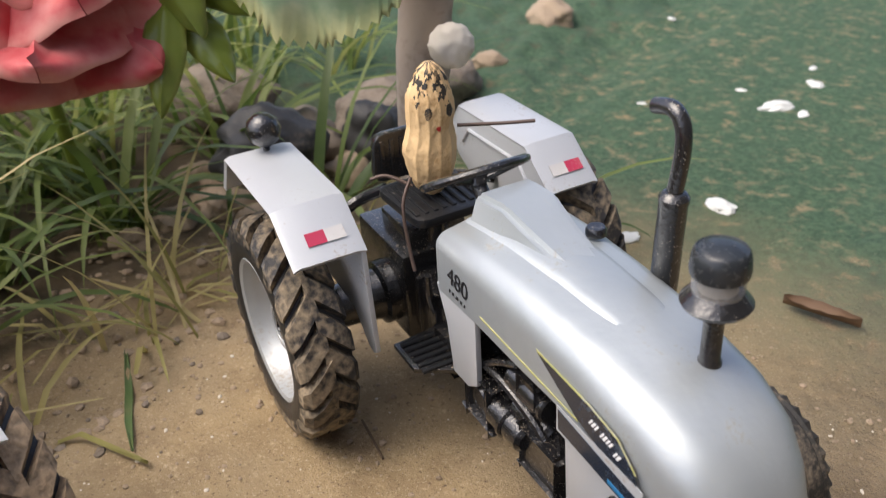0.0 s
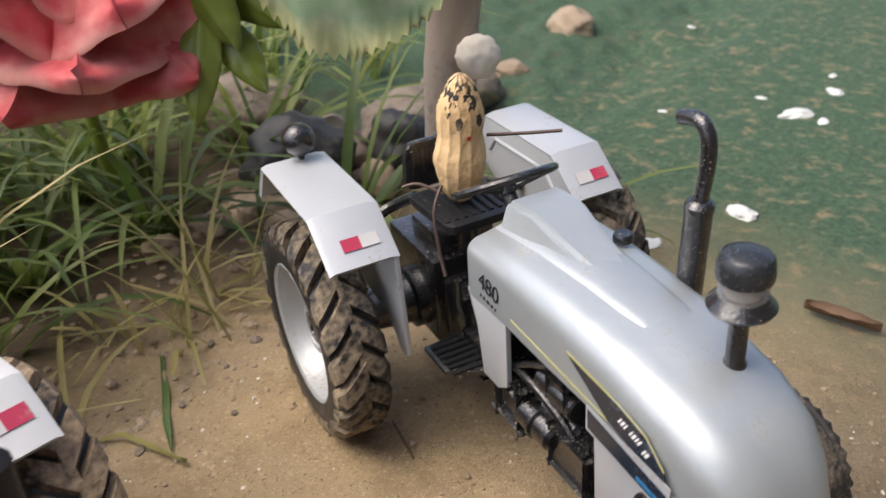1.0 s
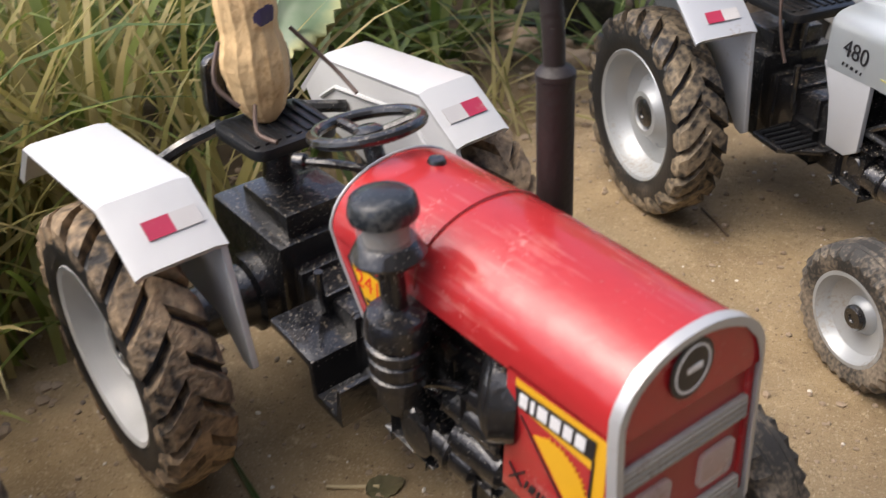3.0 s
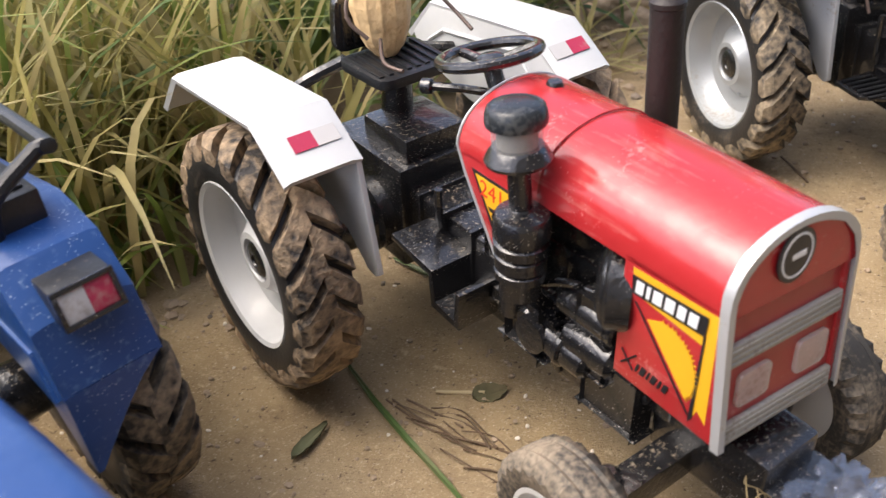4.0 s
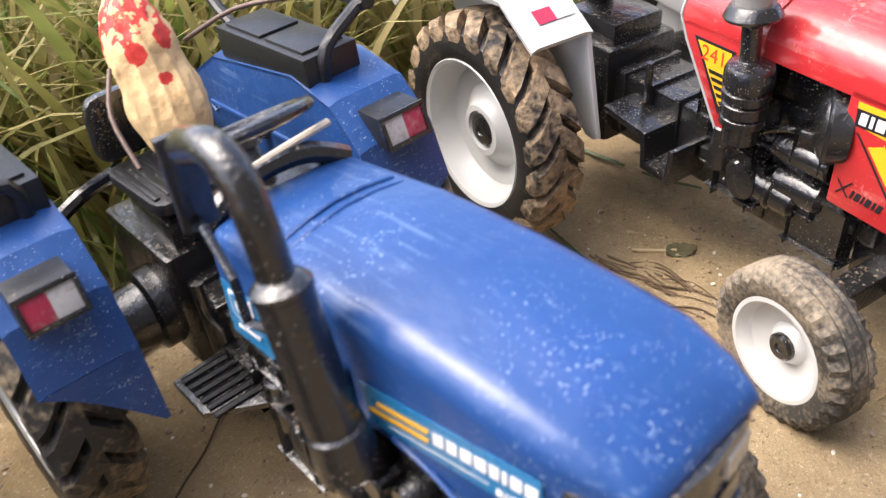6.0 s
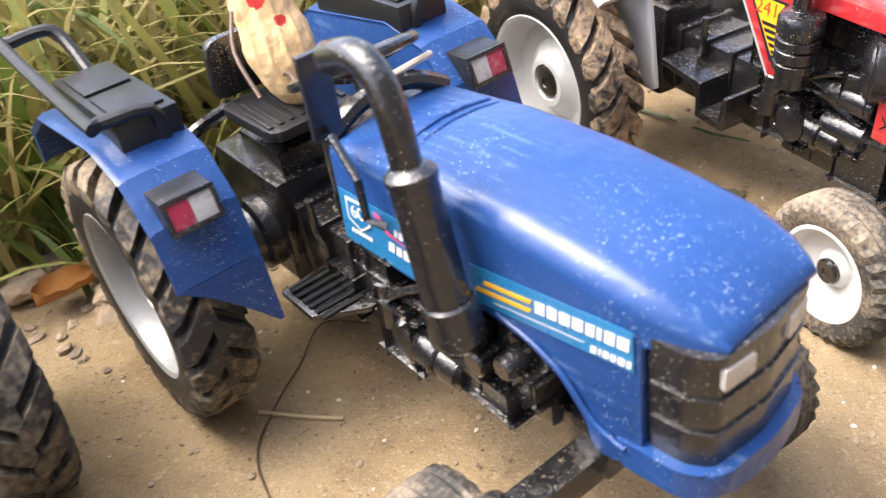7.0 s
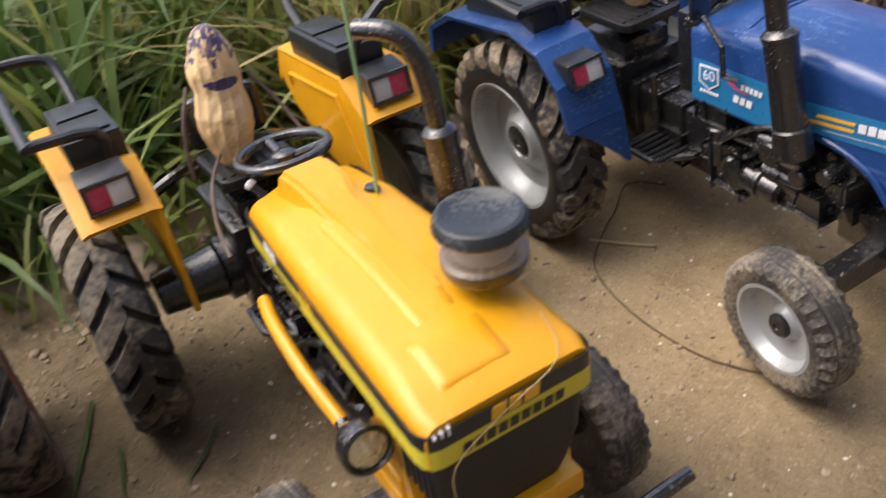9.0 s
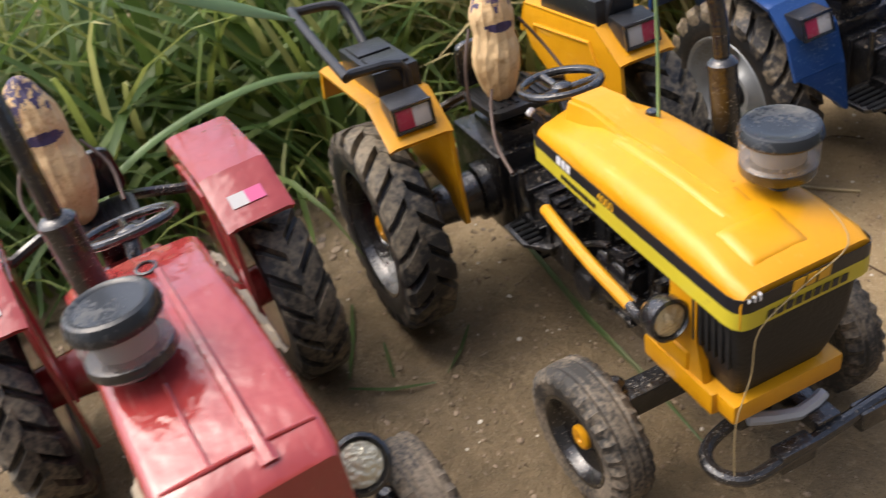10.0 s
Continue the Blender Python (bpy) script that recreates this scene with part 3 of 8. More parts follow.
def steering(t, c, base, r=1.25, tilt=32):
    bm = bmesh.new()
    m = Matrix.Translation(c) @ Matrix.Rotation(radians(-tilt), 4, "Y")
    seg = 10
    rings = []
    for i in range(40):
        a = 2 * math.pi * i / 40
        rings.append([bm.verts.new(m @ Vector(((r + 0.13 * math.cos(b)) * math.cos(a), (r + 0.13 * math.cos(b)) * math.sin(a), 0.12 * math.sin(b)))) for b in (2 * math.pi * k / seg for k in range(seg))])
    for i in range(40):
        a, b = rings[i], rings[(i + 1) % 40]
        for k in range(seg):
            bm.faces.new([a[k], b[k], b[(k + 1) % seg], a[(k + 1) % seg]])
    wheel = part("steering_wheel", bm, BLACK, t, "thin black plastic steering wheel")
    for k in range(3):
        a = radians(180 + 120 * k)
        bm = bmesh.new()
        tube(bm, [m @ Vector((0.1 * math.cos(a), 0.1 * math.sin(a), -0.18)), m @ Vector((r * math.cos(a), r * math.sin(a), 0))], 0.11, seg=8)
        part("spoke", bm, BLACK, wheel)
    bm = bmesh.new()
    lathe(bm, [(0.3, -0.3), (0.3, -0.05), (0.2, 0.02), (0, 0.03)], m, seg=16)
    part("hub", bm, BLACK, wheel)
    bm = bmesh.new()
    cyl(bm, base, m @ Vector((0, 0, -0.2)), 0.2)
    part("steering_column", bm, BLACK, wheel)


def seat(t, x, z, wide=1.15, deep=2.1, back=True):
    bm = bmesh.new()
    prism(bm, rounded([(x - deep / 2, -wide), (x + deep / 2, -wide * 0.92), (x + deep / 2, wide * 0.92), (x - deep / 2, wide)], 0.35), z - 0.28, z, 0.08, plane="xy")
    pan = part("seat_pan", bm, GREY, t, "ribbed black seat pan with dust")
    for i in range(8):
        y = -wide * 0.8 + i * wide * 1.6 / 7
        single("rib", pan, GREY, lambda bm: box(bm, x - deep * 0.38, x + deep * 0.38, y - 0.07, y + 0.07, z - 0.04, z + 0.05, 0.03))
    if back:
        bm = bmesh.new()
        prism(bm, rounded([(-wide, z + 0.05), (wide, z + 0.05), (wide * 0.92, z + 1.5), (-wide * 0.92, z + 1.5)], 0.35), x - deep / 2 - 0.25, x - deep / 2 + 0.02, 0.08, plane="yz")
        rest = part("seat_back", bm, BLACK, t)
        for i in range(7):
            y = -wide * 0.75 + i * wide * 1.5 / 6
            single("rib", rest, BLACK, lambda bm: box(bm, x - deep / 2, x - deep / 2 + 0.07, y - 0.07, y + 0.07, z + 0.25, z + 1.3, 0.03))
    bm = bmesh.new()
    cyl(bm, (x - 0.2, 0, 4.8), (x, 0, z - 0.2), 0.45, 0.35)
    part("seat_post", bm, BLACK, t)
    for side in (-1, 1):
        single("fender_brace", t, BLACK, lambda bm: tube(bm, [(x - deep / 2, side * 0.9, z - 0.15), (x - deep / 2 - 0.7, side * 1.6, z - 0.7), (x - 1.5, side * 2.8, z - 1.0)], 0.17, seg=8, sub=3))


def fender(t, side, prof, tip, mat, y_in=2.75, y_out=4.6, thick=0.16, label="", apron=False):
    """A bent top sheet over the wheel and a side plate inside it. prof: x, z from the rear to the front."""
    bm = bmesh.new()
    dense = []
    for (xa, za), (xb, zb) in zip(prof, prof[1:]):
        for k in range(4):
            dense.append((xa + (xb - xa) * k / 4, za + (zb - za) * k / 4))
    dense.append(prof[-1])
    ys = [y_in, y_in + 0.25, (y_in + y_out) / 2, y_out - 0.15, y_out]
    strip(bm, [[(x, side * y, z - (0.06 if y == y_in or y == y_out else 0)) for y in ys] for x, z in dense], thick)
    f = part("fender", bm, mat, t, label, smooth=25)
    bm = bmesh.new()
    low = [(tip[0] + 0.05, tip[1] + 0.1), (tip[0] - 0.12, tip[1]), (tip[0] - 0.42, tip[1] + 0.05), (tip[0] - 1.15, 4.3), (0.9, 4.35), (-1.4, 4.5), (prof[0][0] + 0.6, prof[0][1] - 0.5), (prof[0][0] + 0.2, prof[0][1] + 0.1)]
    top = [(x, z - 0.05) for x, z in prof[1:]]
    prism(bm, top + low, side * y_in, side * (y_in + 0.14), 0.03)
    part("fender_side", bm, mat, f)
    # a raised rib along the inside of the side plate
    single("side_rib", f, mat, lambda bm: tube(bm, [(prof[0][0] + 1.0, side * (y_in - 0.02), prof[0][1] + 0.1), (prof[1][0] + 0.6, side * (y_in - 0.02), prof[1][1] - 0.6), (prof[-2][0] - 0.3, side * (y_in - 0.02), prof[-2][1] - 0.6), (tip[0] - 0.5, side * (y_in - 0.02), tip[1] + 1.4)], 0.06, seg=6, sub=1))
    if apron:
        (xa, za), (xb, zb) = prof[-2], prof[-1]
        bm = bmesh.new()
        rows = []
        for i in range(6):
            k = i / 5
            y1 = y_out + (y_in + 0.1 - y_out) * k ** 0.8
            rows.append([(xb + (tip[0] - xb) * k, side * (y_in + (y1 - y_in) * j / 3), zb + (tip[1] - zb) * k) for j in range(4)])
        strip(bm, rows, thick)
        part("fender_apron", bm, mat, f)
    return f


def sheet_label(name, t, pts, mat, off=(0, 0, 0), thick=0.012, label=""):
    """A thin sticker: an outline of 3D points in one plane, laid on its surface."""
    bm = bmesh.new()
    vs = [Vector(p) + Vector(off) for p in pts]
    nrm = (vs[1] - vs[0]).cross(vs[2] - vs[0]).normalized() * thick
    a = [bm.verts.new(v) for v in vs]
    b = [bm.verts.new(v + nrm) for v in vs]
    bm.faces.new(a)
    bm.faces.new(b)
    for i in range(len(vs)):
        j = (i + 1) % len(vs)
        bm.faces.new([a[i], a[j], b[j], b[i]])
    return part(name, bm, mat, t, label, smooth=0)


def two_tone(t, f, side, prof, y0, y1, u0=0.35, u1=0.75, bright=None):
    """The red and pale sticker on a fender's front slope."""
    (xa, za), (xb, zb) = prof[-2], prof[-1]
    n = Vector((-(zb - za), 0, xb - xa)).normalized()
    if n.z < 0:
        n = -n
    def on(u, y):
        return Vector((xa + (xb - xa) * u, side * y, za + (zb - za) * u)) + n * 0.1
    ym = (y0 + y1) / 2
    for name, a, b, mat in (("red_reflector", ym, y1, bright or LENS_RED), ("pale_reflector", y0, ym, LENS_WHITE)):
        pts = [on(u0, a), on(u0, b), on(u1, b), on(u1, a)]
        sheet_label(name, f, pts if (pts[1] - pts[0]).cross(pts[2] - pts[0]).dot(n) > 0 else pts[::-1], mat)


def exhaust(t, pts, r_pipe, muffler, r_muff, mat=None, name="exhaust_pipe"):
    bm = bmesh.new()
    tube(bm, pts, r_pipe, seg=14, sub=5)
    p = part(name, bm, mat or BLACK, t)
    bm = bmesh.new()
    a, b = muffler
    m, h = between(a, b)
    lathe(bm, [(r_muff * 0.7, -0.25), (r_muff * 0.75, 0), (r_muff, 0.06), (r_muff, h - 0.12), (r_muff * 1.06, h - 0.1), (r_muff * 1.06, h), (r_muff * 0.8, h + 0.1), (r_pipe * 0.9, h + 0.14)], m, 22)
    part("muffler", bm, mat or BLACK, p)


def air_cleaner(t, base, r=0.62, stem=1.2, glass=0.6, cap=0.5, flange=1.35, lean=0.0, stem_r=0.2, bowl=0.86, flat=False):
    m = Matrix.Translation(base) @ Matrix.Rotation(radians(lean), 4, "Y")
    bm = bmesh.new()
    lathe(bm, [(stem_r * 1.25, -0.3), (stem_r * 1.2, 0.0), (stem_r, 0.06), (stem_r, stem - 0.12), (stem_r * 1.5, stem), (r * 0.6, stem + 0.04), (r * flange * 0.95, stem + 0.05), (r * flange, stem + 0.12), (r * 0.95, stem + 0.3), (r * 0.85, stem + 0.36)], m, 28)
    p = part("air_cleaner", bm, BLACK, t)
    bm = bmesh.new()
    lathe(bm, [(r * bowl * 0.97, stem + 0.3), (r * bowl, stem + 0.36), (r * bowl * 1.02, stem + 0.36 + glass)], m, 30)
    part("glass_bowl", bm, CLEAR, p, "cloudy clear plastic bowl")
    bm = bmesh.new()
    lathe(bm, [(r * 0.66, stem + 0.34), (r * 0.7, stem + 0.36 + glass)], m, 20)
    part("filter_element", bm, ELEMENT, p)
    bm = bmesh.new()
    z0 = stem + 0.34 + glass
    lathe(bm, [(r * 0.86, z0), (r, z0 + 0.02), (r * 1.03, z0 + cap * 0.25), (r * 1.0, z0 + cap * 0.6), (r * 0.94, z0 + cap * 0.9), (r * 0.86, z0 + cap), (r * 0.8, z0 + cap * 0.97), (r * 0.74, z0 + cap * (0.86 if flat else 1.02)), (r * 0.4, z0 + cap * (0.84 if flat else 1.12)), (0, z0 + cap * (0.84 if flat else 1.15))], m, 30)
    part("cap", bm, CAP, p)


DUSTY = material("dusty_front_tyre", (0.035, 0.033, 0.03), 0.7, dirt=0.52, dirt_color=(0.27, 0.22, 0.16), bump=0.4)
CLEAR = material("cloudy_clear_plastic", (0.60, 0.60, 0.58), 0.12, dirt=0.25, dirt_color=(0.5, 0.42, 0.32), coat=0.3, spec=0.6)
CLEAR.node_tree.nodes["Principled BSDF"].inputs["Alpha"].default_value = 0.36
ELEMENT = material("dusty_filter_element", (0.22, 0.20, 0.17), 0.8, dirt=0.3, dirt_color=(0.10, 0.085, 0.07), bump=0.4)


def peanut(m, length, r1, r2, caps, label, limbs=(), marks=(), brow=0.8, back=0.0, patchy=-0.2):
    """A painted peanut: one mesh with its wire limbs. caps: material of the painted top; marks: (angle, height, size, material)."""
    mats = [SHELL, caps, WIRE] + [k[3] for k in marks]
    bm = bmesh.new()
    n, seg = 130, 150
    rings = []
    rnd = random.Random(length * 100)
    ph = rnd.random() * 6
    for i in range(n + 1):
        u = i / n
        e = math.sin(math.pi * u) ** 0.45 if 0 < u < 1 else 0.02
        lobe = r2 + (r1 - r2) * (1 - u) - 0.12 * math.exp(-((u - 0.55) / 0.12) ** 2)
        ring = []
        for k in range(seg):
            a = 2 * math.pi * k / seg
            rib = abs(math.sin(6.5 * a + ph + 0.5 * math.sin(8 * u)))
            wr = 1 + 0.055 * (1 - rib) ** 1.5 + 0.012 * math.sin(44 * u + 3.0 * math.sin(3 * a + ph)) * rib
            p = Vector((math.cos(a) * 0.95 * wr * e * lobe, math.sin(a) * wr * e * lobe, u * length))
            p += noise.noise_vector(p * 1.6 + Vector((ph, 0, 0))) * 0.045 + noise.noise_vector(p * 5 + Vector((ph, 0, 0))) * 0.016
            ring.append(bm.verts.new(p))
        rings.append(ring)
    for i in range(n):
        for k in range(seg):
            f = bm.faces.new([rings[i][k], rings[i][(k + 1) % seg], rings[i + 1][(k + 1) % seg], rings[i + 1][k]])
            u, a = (i + 0.5) / n, 2 * math.pi * (k + 0.5) / seg
            f.material_index = 0
            if caps is not SHELL and u > brow + back * (1 + math.cos(a)) + 0.05 * math.sin(5 * a + ph) + 0.03 * math.sin(13 * a):
                if noise.noise(Vector((math.cos(a) * 3, math.sin(a) * 3, u * 18 + ph))) + 0.5 * noise.noise(Vector((math.cos(a) * 9, math.sin(a) * 9, u * 50))) > patchy:
                    f.material_index = 1
            for j, (ma, mu, ms, _) in enumerate(marks):
                da = (a - ma + math.pi) % (2 * math.pi) - math.pi
                sa, su = ms if isinstance(ms, tuple) else (ms, ms)
                if (da / sa) ** 2 + ((u - mu) / su * 1.0) ** 2 < 1 + 0.3 * noise.noise(Vector((a * 9, u * 40, j))):
                    f.material_index = 3 + j
    bm.faces.new(rings[0])
    bm.faces.new(rings[-1])
    for limb in limbs:
        tube(bm, limb, 0.05, seg=7, mat=2, sub=4)
    ob = new("peanut_doll", mesh_of("peanut_doll", bm, 60))
    for k in mats:
        ob.data.materials.append(k)
    ob.matrix_world = Matrix.Translation([c * CM for c in m.translation]) @ m.to_3x3().to_4x4()
    return tagged(ob, label, "peanut doll", "dolls on the tractor seats")


# ---- the five tractors ----
def place(x, y, heading, pitch, roll, z=0.0):
    return Matrix.Translation((x, y, z)) @ Euler((radians(-roll), radians(-pitch), radians(heading))).to_matrix().to_4x4()


def hood_loft(rows, lean=0.0):
    """rows: x, half width, bottom, top, shoulder radius, crown."""
    bm = bmesh.new()
    loft(bm, [arch(x, w, z0, z1, r, lean, top=c) for x, w, z0, z1, r, c in rows])
    return bm


def cap_plug(t, x, y, z, r=0.2):
    bm = bmesh.new()
    lathe(bm, [(r * 1.2, -0.1), (r * 1.2, 0.03), (r, 0.09), (r * 0.6, 0.1), (0, 0.07)], Matrix.Translation((x, y, z)), 18)
    part("filler_cap", bm, BLACK, t)


def text_on(name, t, words, size, m, mat, label=""):
    """Printed characters: flat letters with a little depth. m in cm."""
    cu = bpy.data.curves.new(name, "FONT")
    cu.body, cu.size, cu.extrude, cu.align_x, cu.align_y = words, size * CM, 0.00004, "CENTER", "CENTER"
    tmp = bpy.data.objects.new("tmp", cu)
    scene.collection.objects.link(tmp)
    bpy.context.view_layer.update()
    me = bpy.data.meshes.new_from_object(tmp.evaluated_get(bpy.context.evaluated_depsgraph_get()))
    bpy.data.objects.remove(tmp)
    me.materials.clear()
    return part(name, me, mat, t, label, at=m)


def on_right(x, y, z, slant=0.0, tip=0.0):
    """The pose of writing on a tractor's right side: reads along +x. slant: degrees by which the line climbs; tip: leaning back."""
    return Matrix.Translation((x, y, z)) @ Matrix.Rotation(radians(-slant), 4, "Y") @ Matrix.Rotation(radians(90 - tip), 4, "X")


def bars(name, t, m, sizes, mat, gap=0.08, h=0.3, slant=0.15):
    """Writing that is not spelt out: upright bars in a row. sizes: widths; m: pose of the row's start, reading along its x."""
    x = 0.0
    for w in sizes:
        bm = bmesh.new()
        vs = [bm.verts.new(m @ Vector(p)) for p in ((x, 0, 0), (x + w, 0, 0), (x + w + slant * h, h, 0), (x + slant * h, h, 0))]
        us = [bm.verts.new(m @ Vector(p)) for p in ((x, 0, 0.01), (x + w, 0, 0.01), (x + w + slant * h, h, 0.01), (x + slant * h, h, 0.01))]
        bm.faces.new(vs)
        bm.faces.new(us)
        for i in range(4):
            bm.faces.new([vs[i], vs[(i + 1) % 4], us[(i + 1) % 4], us[i]])
        part(name, bm, mat, t, smooth=0)
        x += w + gap


def side_sheet(name, t, pts, y, mat, label="", order=1):
    """A sticker on the right side, given in x and z, at y."""
    p = [(a, y, b) for a, b in pts]
    nrm = (Vector(p[1]) - Vector(p[0])).cross(Vector(p[2]) - Vector(p[0]))
    return sheet_label(name, t, p if nrm.y < 0 else p[::-1], mat, label=label)


TWIG = material("pale_peeled_twig", (0.58, 0.50, 0.40), 0.6, bump=0.2)
THREAD_END = (11.04, -1.74)
STALK = material("pale_green_stalk", (0.22, 0.36, 0.16), 0.45, bump=0.1)
STALK_DRY = material("straw_thread", (0.36, 0.27, 0.13), 0.6, bump=0.1)


# -- silver tractor
def silver_tractor():
    t = thing("toy_tractor", place(0.34, 24.9, -58.7, -0.2, -2.5, 0.05), "silver toy tractor with black engine and muddy tyres on mud", "toy tractor", "row of toy tractors")
    wheels(t, RIM, BLACK, 5.12, 9.7, 4.35)
    chassis(t, 9.7, 4.35, 4.4, 12.6, bulge=0.5)
    bm = hood_loft([(4.35, 1.58, 5.95, 7.45, 0.35, 0.12), (4.5, 1.63, 5.95, 7.58, 0.5, 0.16), (6.3, 1.65, 6.05, 7.72, 0.62, 0.18), (8.0, 1.65, 6.02, 7.72, 0.7, 0.16), (9.5, 1.63, 6.0, 7.66, 0.74, 0.13), (10.0, 1.62, 5.6, 7.62, 0.75, 0.12),
                    (11.6, 1.57, 5.2, 7.35, 0.8, 0.08), (12.5, 1.46, 5.0, 7.0, 0.85, 0.0), (13.1, 1.2, 4.95, 6.6, 0.8, 0.0), (13.5, 0.95, 4.95, 6.05, 0.6, 0.0), (13.65, 0.8, 4.95, 5.5, 0.3, 0.0)], lean=0.03)
    bmesh.ops.translate(bm, verts=bm.verts, vec=(0, -0.15, 0))
    hood = part("hood", bm, SILVER, t, "glossy silver hood, slightly dusty", smooth=50)
    # raised cowl in front of the steering wheel, running out into a ridge
    bm = bmesh.new()
    loft(bm, [[(x, -w, z0), (x, -w * 0.72, z1), (x, w * 0.72, z1), (x, w, z0)] for x, w, z0, z1 in ((4.6, 1.05, 7.4, 8.3), (5.7, 0.95, 7.5, 8.42), (6.6, 0.8, 7.55, 8.15), (7.9, 0.6, 7.6, 7.84))])
    bmesh.ops.bevel(bm, geom=list(bm.edges), offset=0.12, segments=2, affect="EDGES")
    part("cowl", bm, SILVER, hood, smooth=50)
    # a raised band along the middle of the hood, between two creases
    def top(x, y):
        xs = [4.5, 6.3, 8.0, 9.5, 11.6, 12.5, 13.1]
        w = np.interp(x, xs, [1.13, 1.03, 0.95, 0.89, 0.77, 0.61, 0.4])
        z, c = np.interp(x, xs, [7.58, 7.72, 7.72, 7.66, 7.35, 7.0, 6.6]), np.interp(x, xs, [0.16, 0.18, 0.16, 0.13, 0.08, 0.0, 0.0])
        return z + c * np.interp(min(abs(y + 0.15) / w, 1), [0, 0.5, 1], [1, 0.7, 0])
    bm = bmesh.new()
    secs = []
    for k in range(19):
        x = 4.6 + k * 0.45
        ya, yb = -0.98 + 0.028 * k, 0.78 - 0.022 * k
        rise = 0.05 if k < 10 else 0.05 - 0.0095 * (k - 10)
        secs.append([(x, ya - 0.16, top(x, ya - 0.16) - 0.06), (x, ya, top(x, ya) + rise * 0.75), (x, ya + 0.14, top(x, ya + 0.14) + rise), (x, (ya + yb) / 2, top(x, (ya + yb) / 2) + rise), (x, yb - 0.14, top(x, yb - 0.14) + rise), (x, yb, top(x, yb) + rise * 0.75), (x, yb + 0.16, top(x, yb + 0.16) - 0.06)])
    loft(bm, secs)
    part("ridge", bm, SILVER, hood, smooth=60)
    for side in (-1, 1):
        bm = bmesh.new()
        prism(bm, [(4.35, 6.1), (6.2, 6.1), (6.16, 4.1), (5.7, 3.8), (4.96, 3.8), (4.85, 5.2)], side * 1.62, side * 1.78, 0.05)
        part("rear_panel", bm, SILVER_DULL, t)
        bm = bmesh.new()
        prism(bm, [(9.55, 6.0), (12.5, 5.6), (12.3, 3.6), (11.9, 3.35), (9.65, 3.45)], -0.12 + side * 1.38, -0.12 + side * 1.56, 0.06)
        pnl = part("front_panel", bm, SILVER_DULL, t)
        bm = bmesh.new()
        prism(bm, rounded([(11.15, 5.05), (12.15, 5.08), (11.8, 3.77), (10.7, 3.75)], 0.2), -0.12 + side * 1.5, -0.12 + side * 1.62, 0.03)
        for i in range(4):
            z = 3.9 + i * 0.29
            box(bm, 10.85 + i * 0.12, 11.8 + i * 0.1, -0.12 + side * 1.58, -0.12 + side * 1.69, z, z + 0.13, 0.03)
        part("side_grille", bm, BLACK, pnl)
    bm = bmesh.new()
    prism(bm, rounded([(11.8, -1.5), (12.5, -1.48), (13.25, -0.9), (13.5, 0.0), (13.25, 0.8), (12.5, 1.2), (11.8, 1.25)], 0.2), 3.2, 4.55, 0.08, plane="xy")
    nose = part("nose", bm, MATT, t, "black plastic grille nose")
    bm = bmesh.new()
    prism(bm, rounded([(11.75, -1.53), (12.53, -1.51), (13.3, -0.92), (13.55, 0.0), (13.3, 0.82), (12.53, 1.22), (11.75, 1.28)], 0.2), 4.5, 5.5, 0.1, plane="xy")
    band = part("nose_band", bm, SILVER_DULL, t)
    for side in (-1, 1):
        for i in range(4):
            z = 3.45 + i * 0.26
            single("grille_bar", nose, BLACK, lambda bm: tube(bm, [(12.2, side * 1.36 - 0.13, z), (12.55, side * 1.34 - 0.13, z), (13.2, side * 0.78 - 0.05, z), (13.5, side * 0.1, z)], 0.07, seg=8))
    for d, r, name, mat in ((0.0, 0.3, "round_badge", INK), (0.03, 0.2, "badge_disc", WHITE_INK), (0.045, 0.14, "badge_core", INK)):
        bm = bmesh.new()
        q = Vector((0.61, -0.79, 0.0))
        lathe(bm, [(r, -0.05), (r, 0.05), (r * 0.9, 0.06), (0, 0.06)], Matrix.Translation(Vector((13.02, -1.17, 5.05)) + q * d) @ q.to_track_quat("Z", "Y").to_matrix().to_4x4(), 22)
        part(name, bm, mat, band)
    bm = bmesh.new()
    box(bm, 13.0, 13.55, -0.75, 0.65, 3.7, 4.7, 0.08)
    for i in range(5):
        box(bm, 13.5, 13.6, -0.7, 0.6, 3.75 + i * 0.19, 3.85 + i * 0.19, 0.02)
    part("front_grille", bm, BLACK, nose)
    bm = bmesh.new()
    box(bm, 13.1, 13.9, -1.5, 1.3, 2.6, 3.1, 0.1)
    part("bumper", bm, BLACK, t)
    prof = [(-3.1, 6.3), (-2.3, 7.5), (1.5, 7.55), (2.75, 6.55)]
    for side in (-1, 1):
        if side > 0:
            prof = [(x - 0.45, z - 0.45) for x, z in prof]
        f = fender(t, side, prof, (2.9, 3.4), SILVER_DULL, 2.85, 4.75 if side < 0 else 4.45, 0.14, "silver plastic fender with red and white sticker")
        two_tone(t, f, side, prof, 3.2, 4.2, 0.5, 0.72)
    bm = bmesh.new()
    lathe(bm, [(0.1, -0.1), (0.1, 0.18), (0.2, 0.22), (0.42, 0.42), (0.5, 0.68), (0.42, 0.95), (0.22, 1.12), (0, 1.16)], Matrix.Translation((-2.1, -3.6, 7.5)), 26)
    part("fender_lamp", bm, BLACK, t, "round black lamp knob")
    bars("printed_bar", hood, on_right(5.08, -1.81, 6.24, -4), [0.05, 0.07, 0.1, 0.07, 0.05], INK, 0.1, 0.09, 0.3)
    seat(t, 0.9, 6.45, 1.2, 2.5)
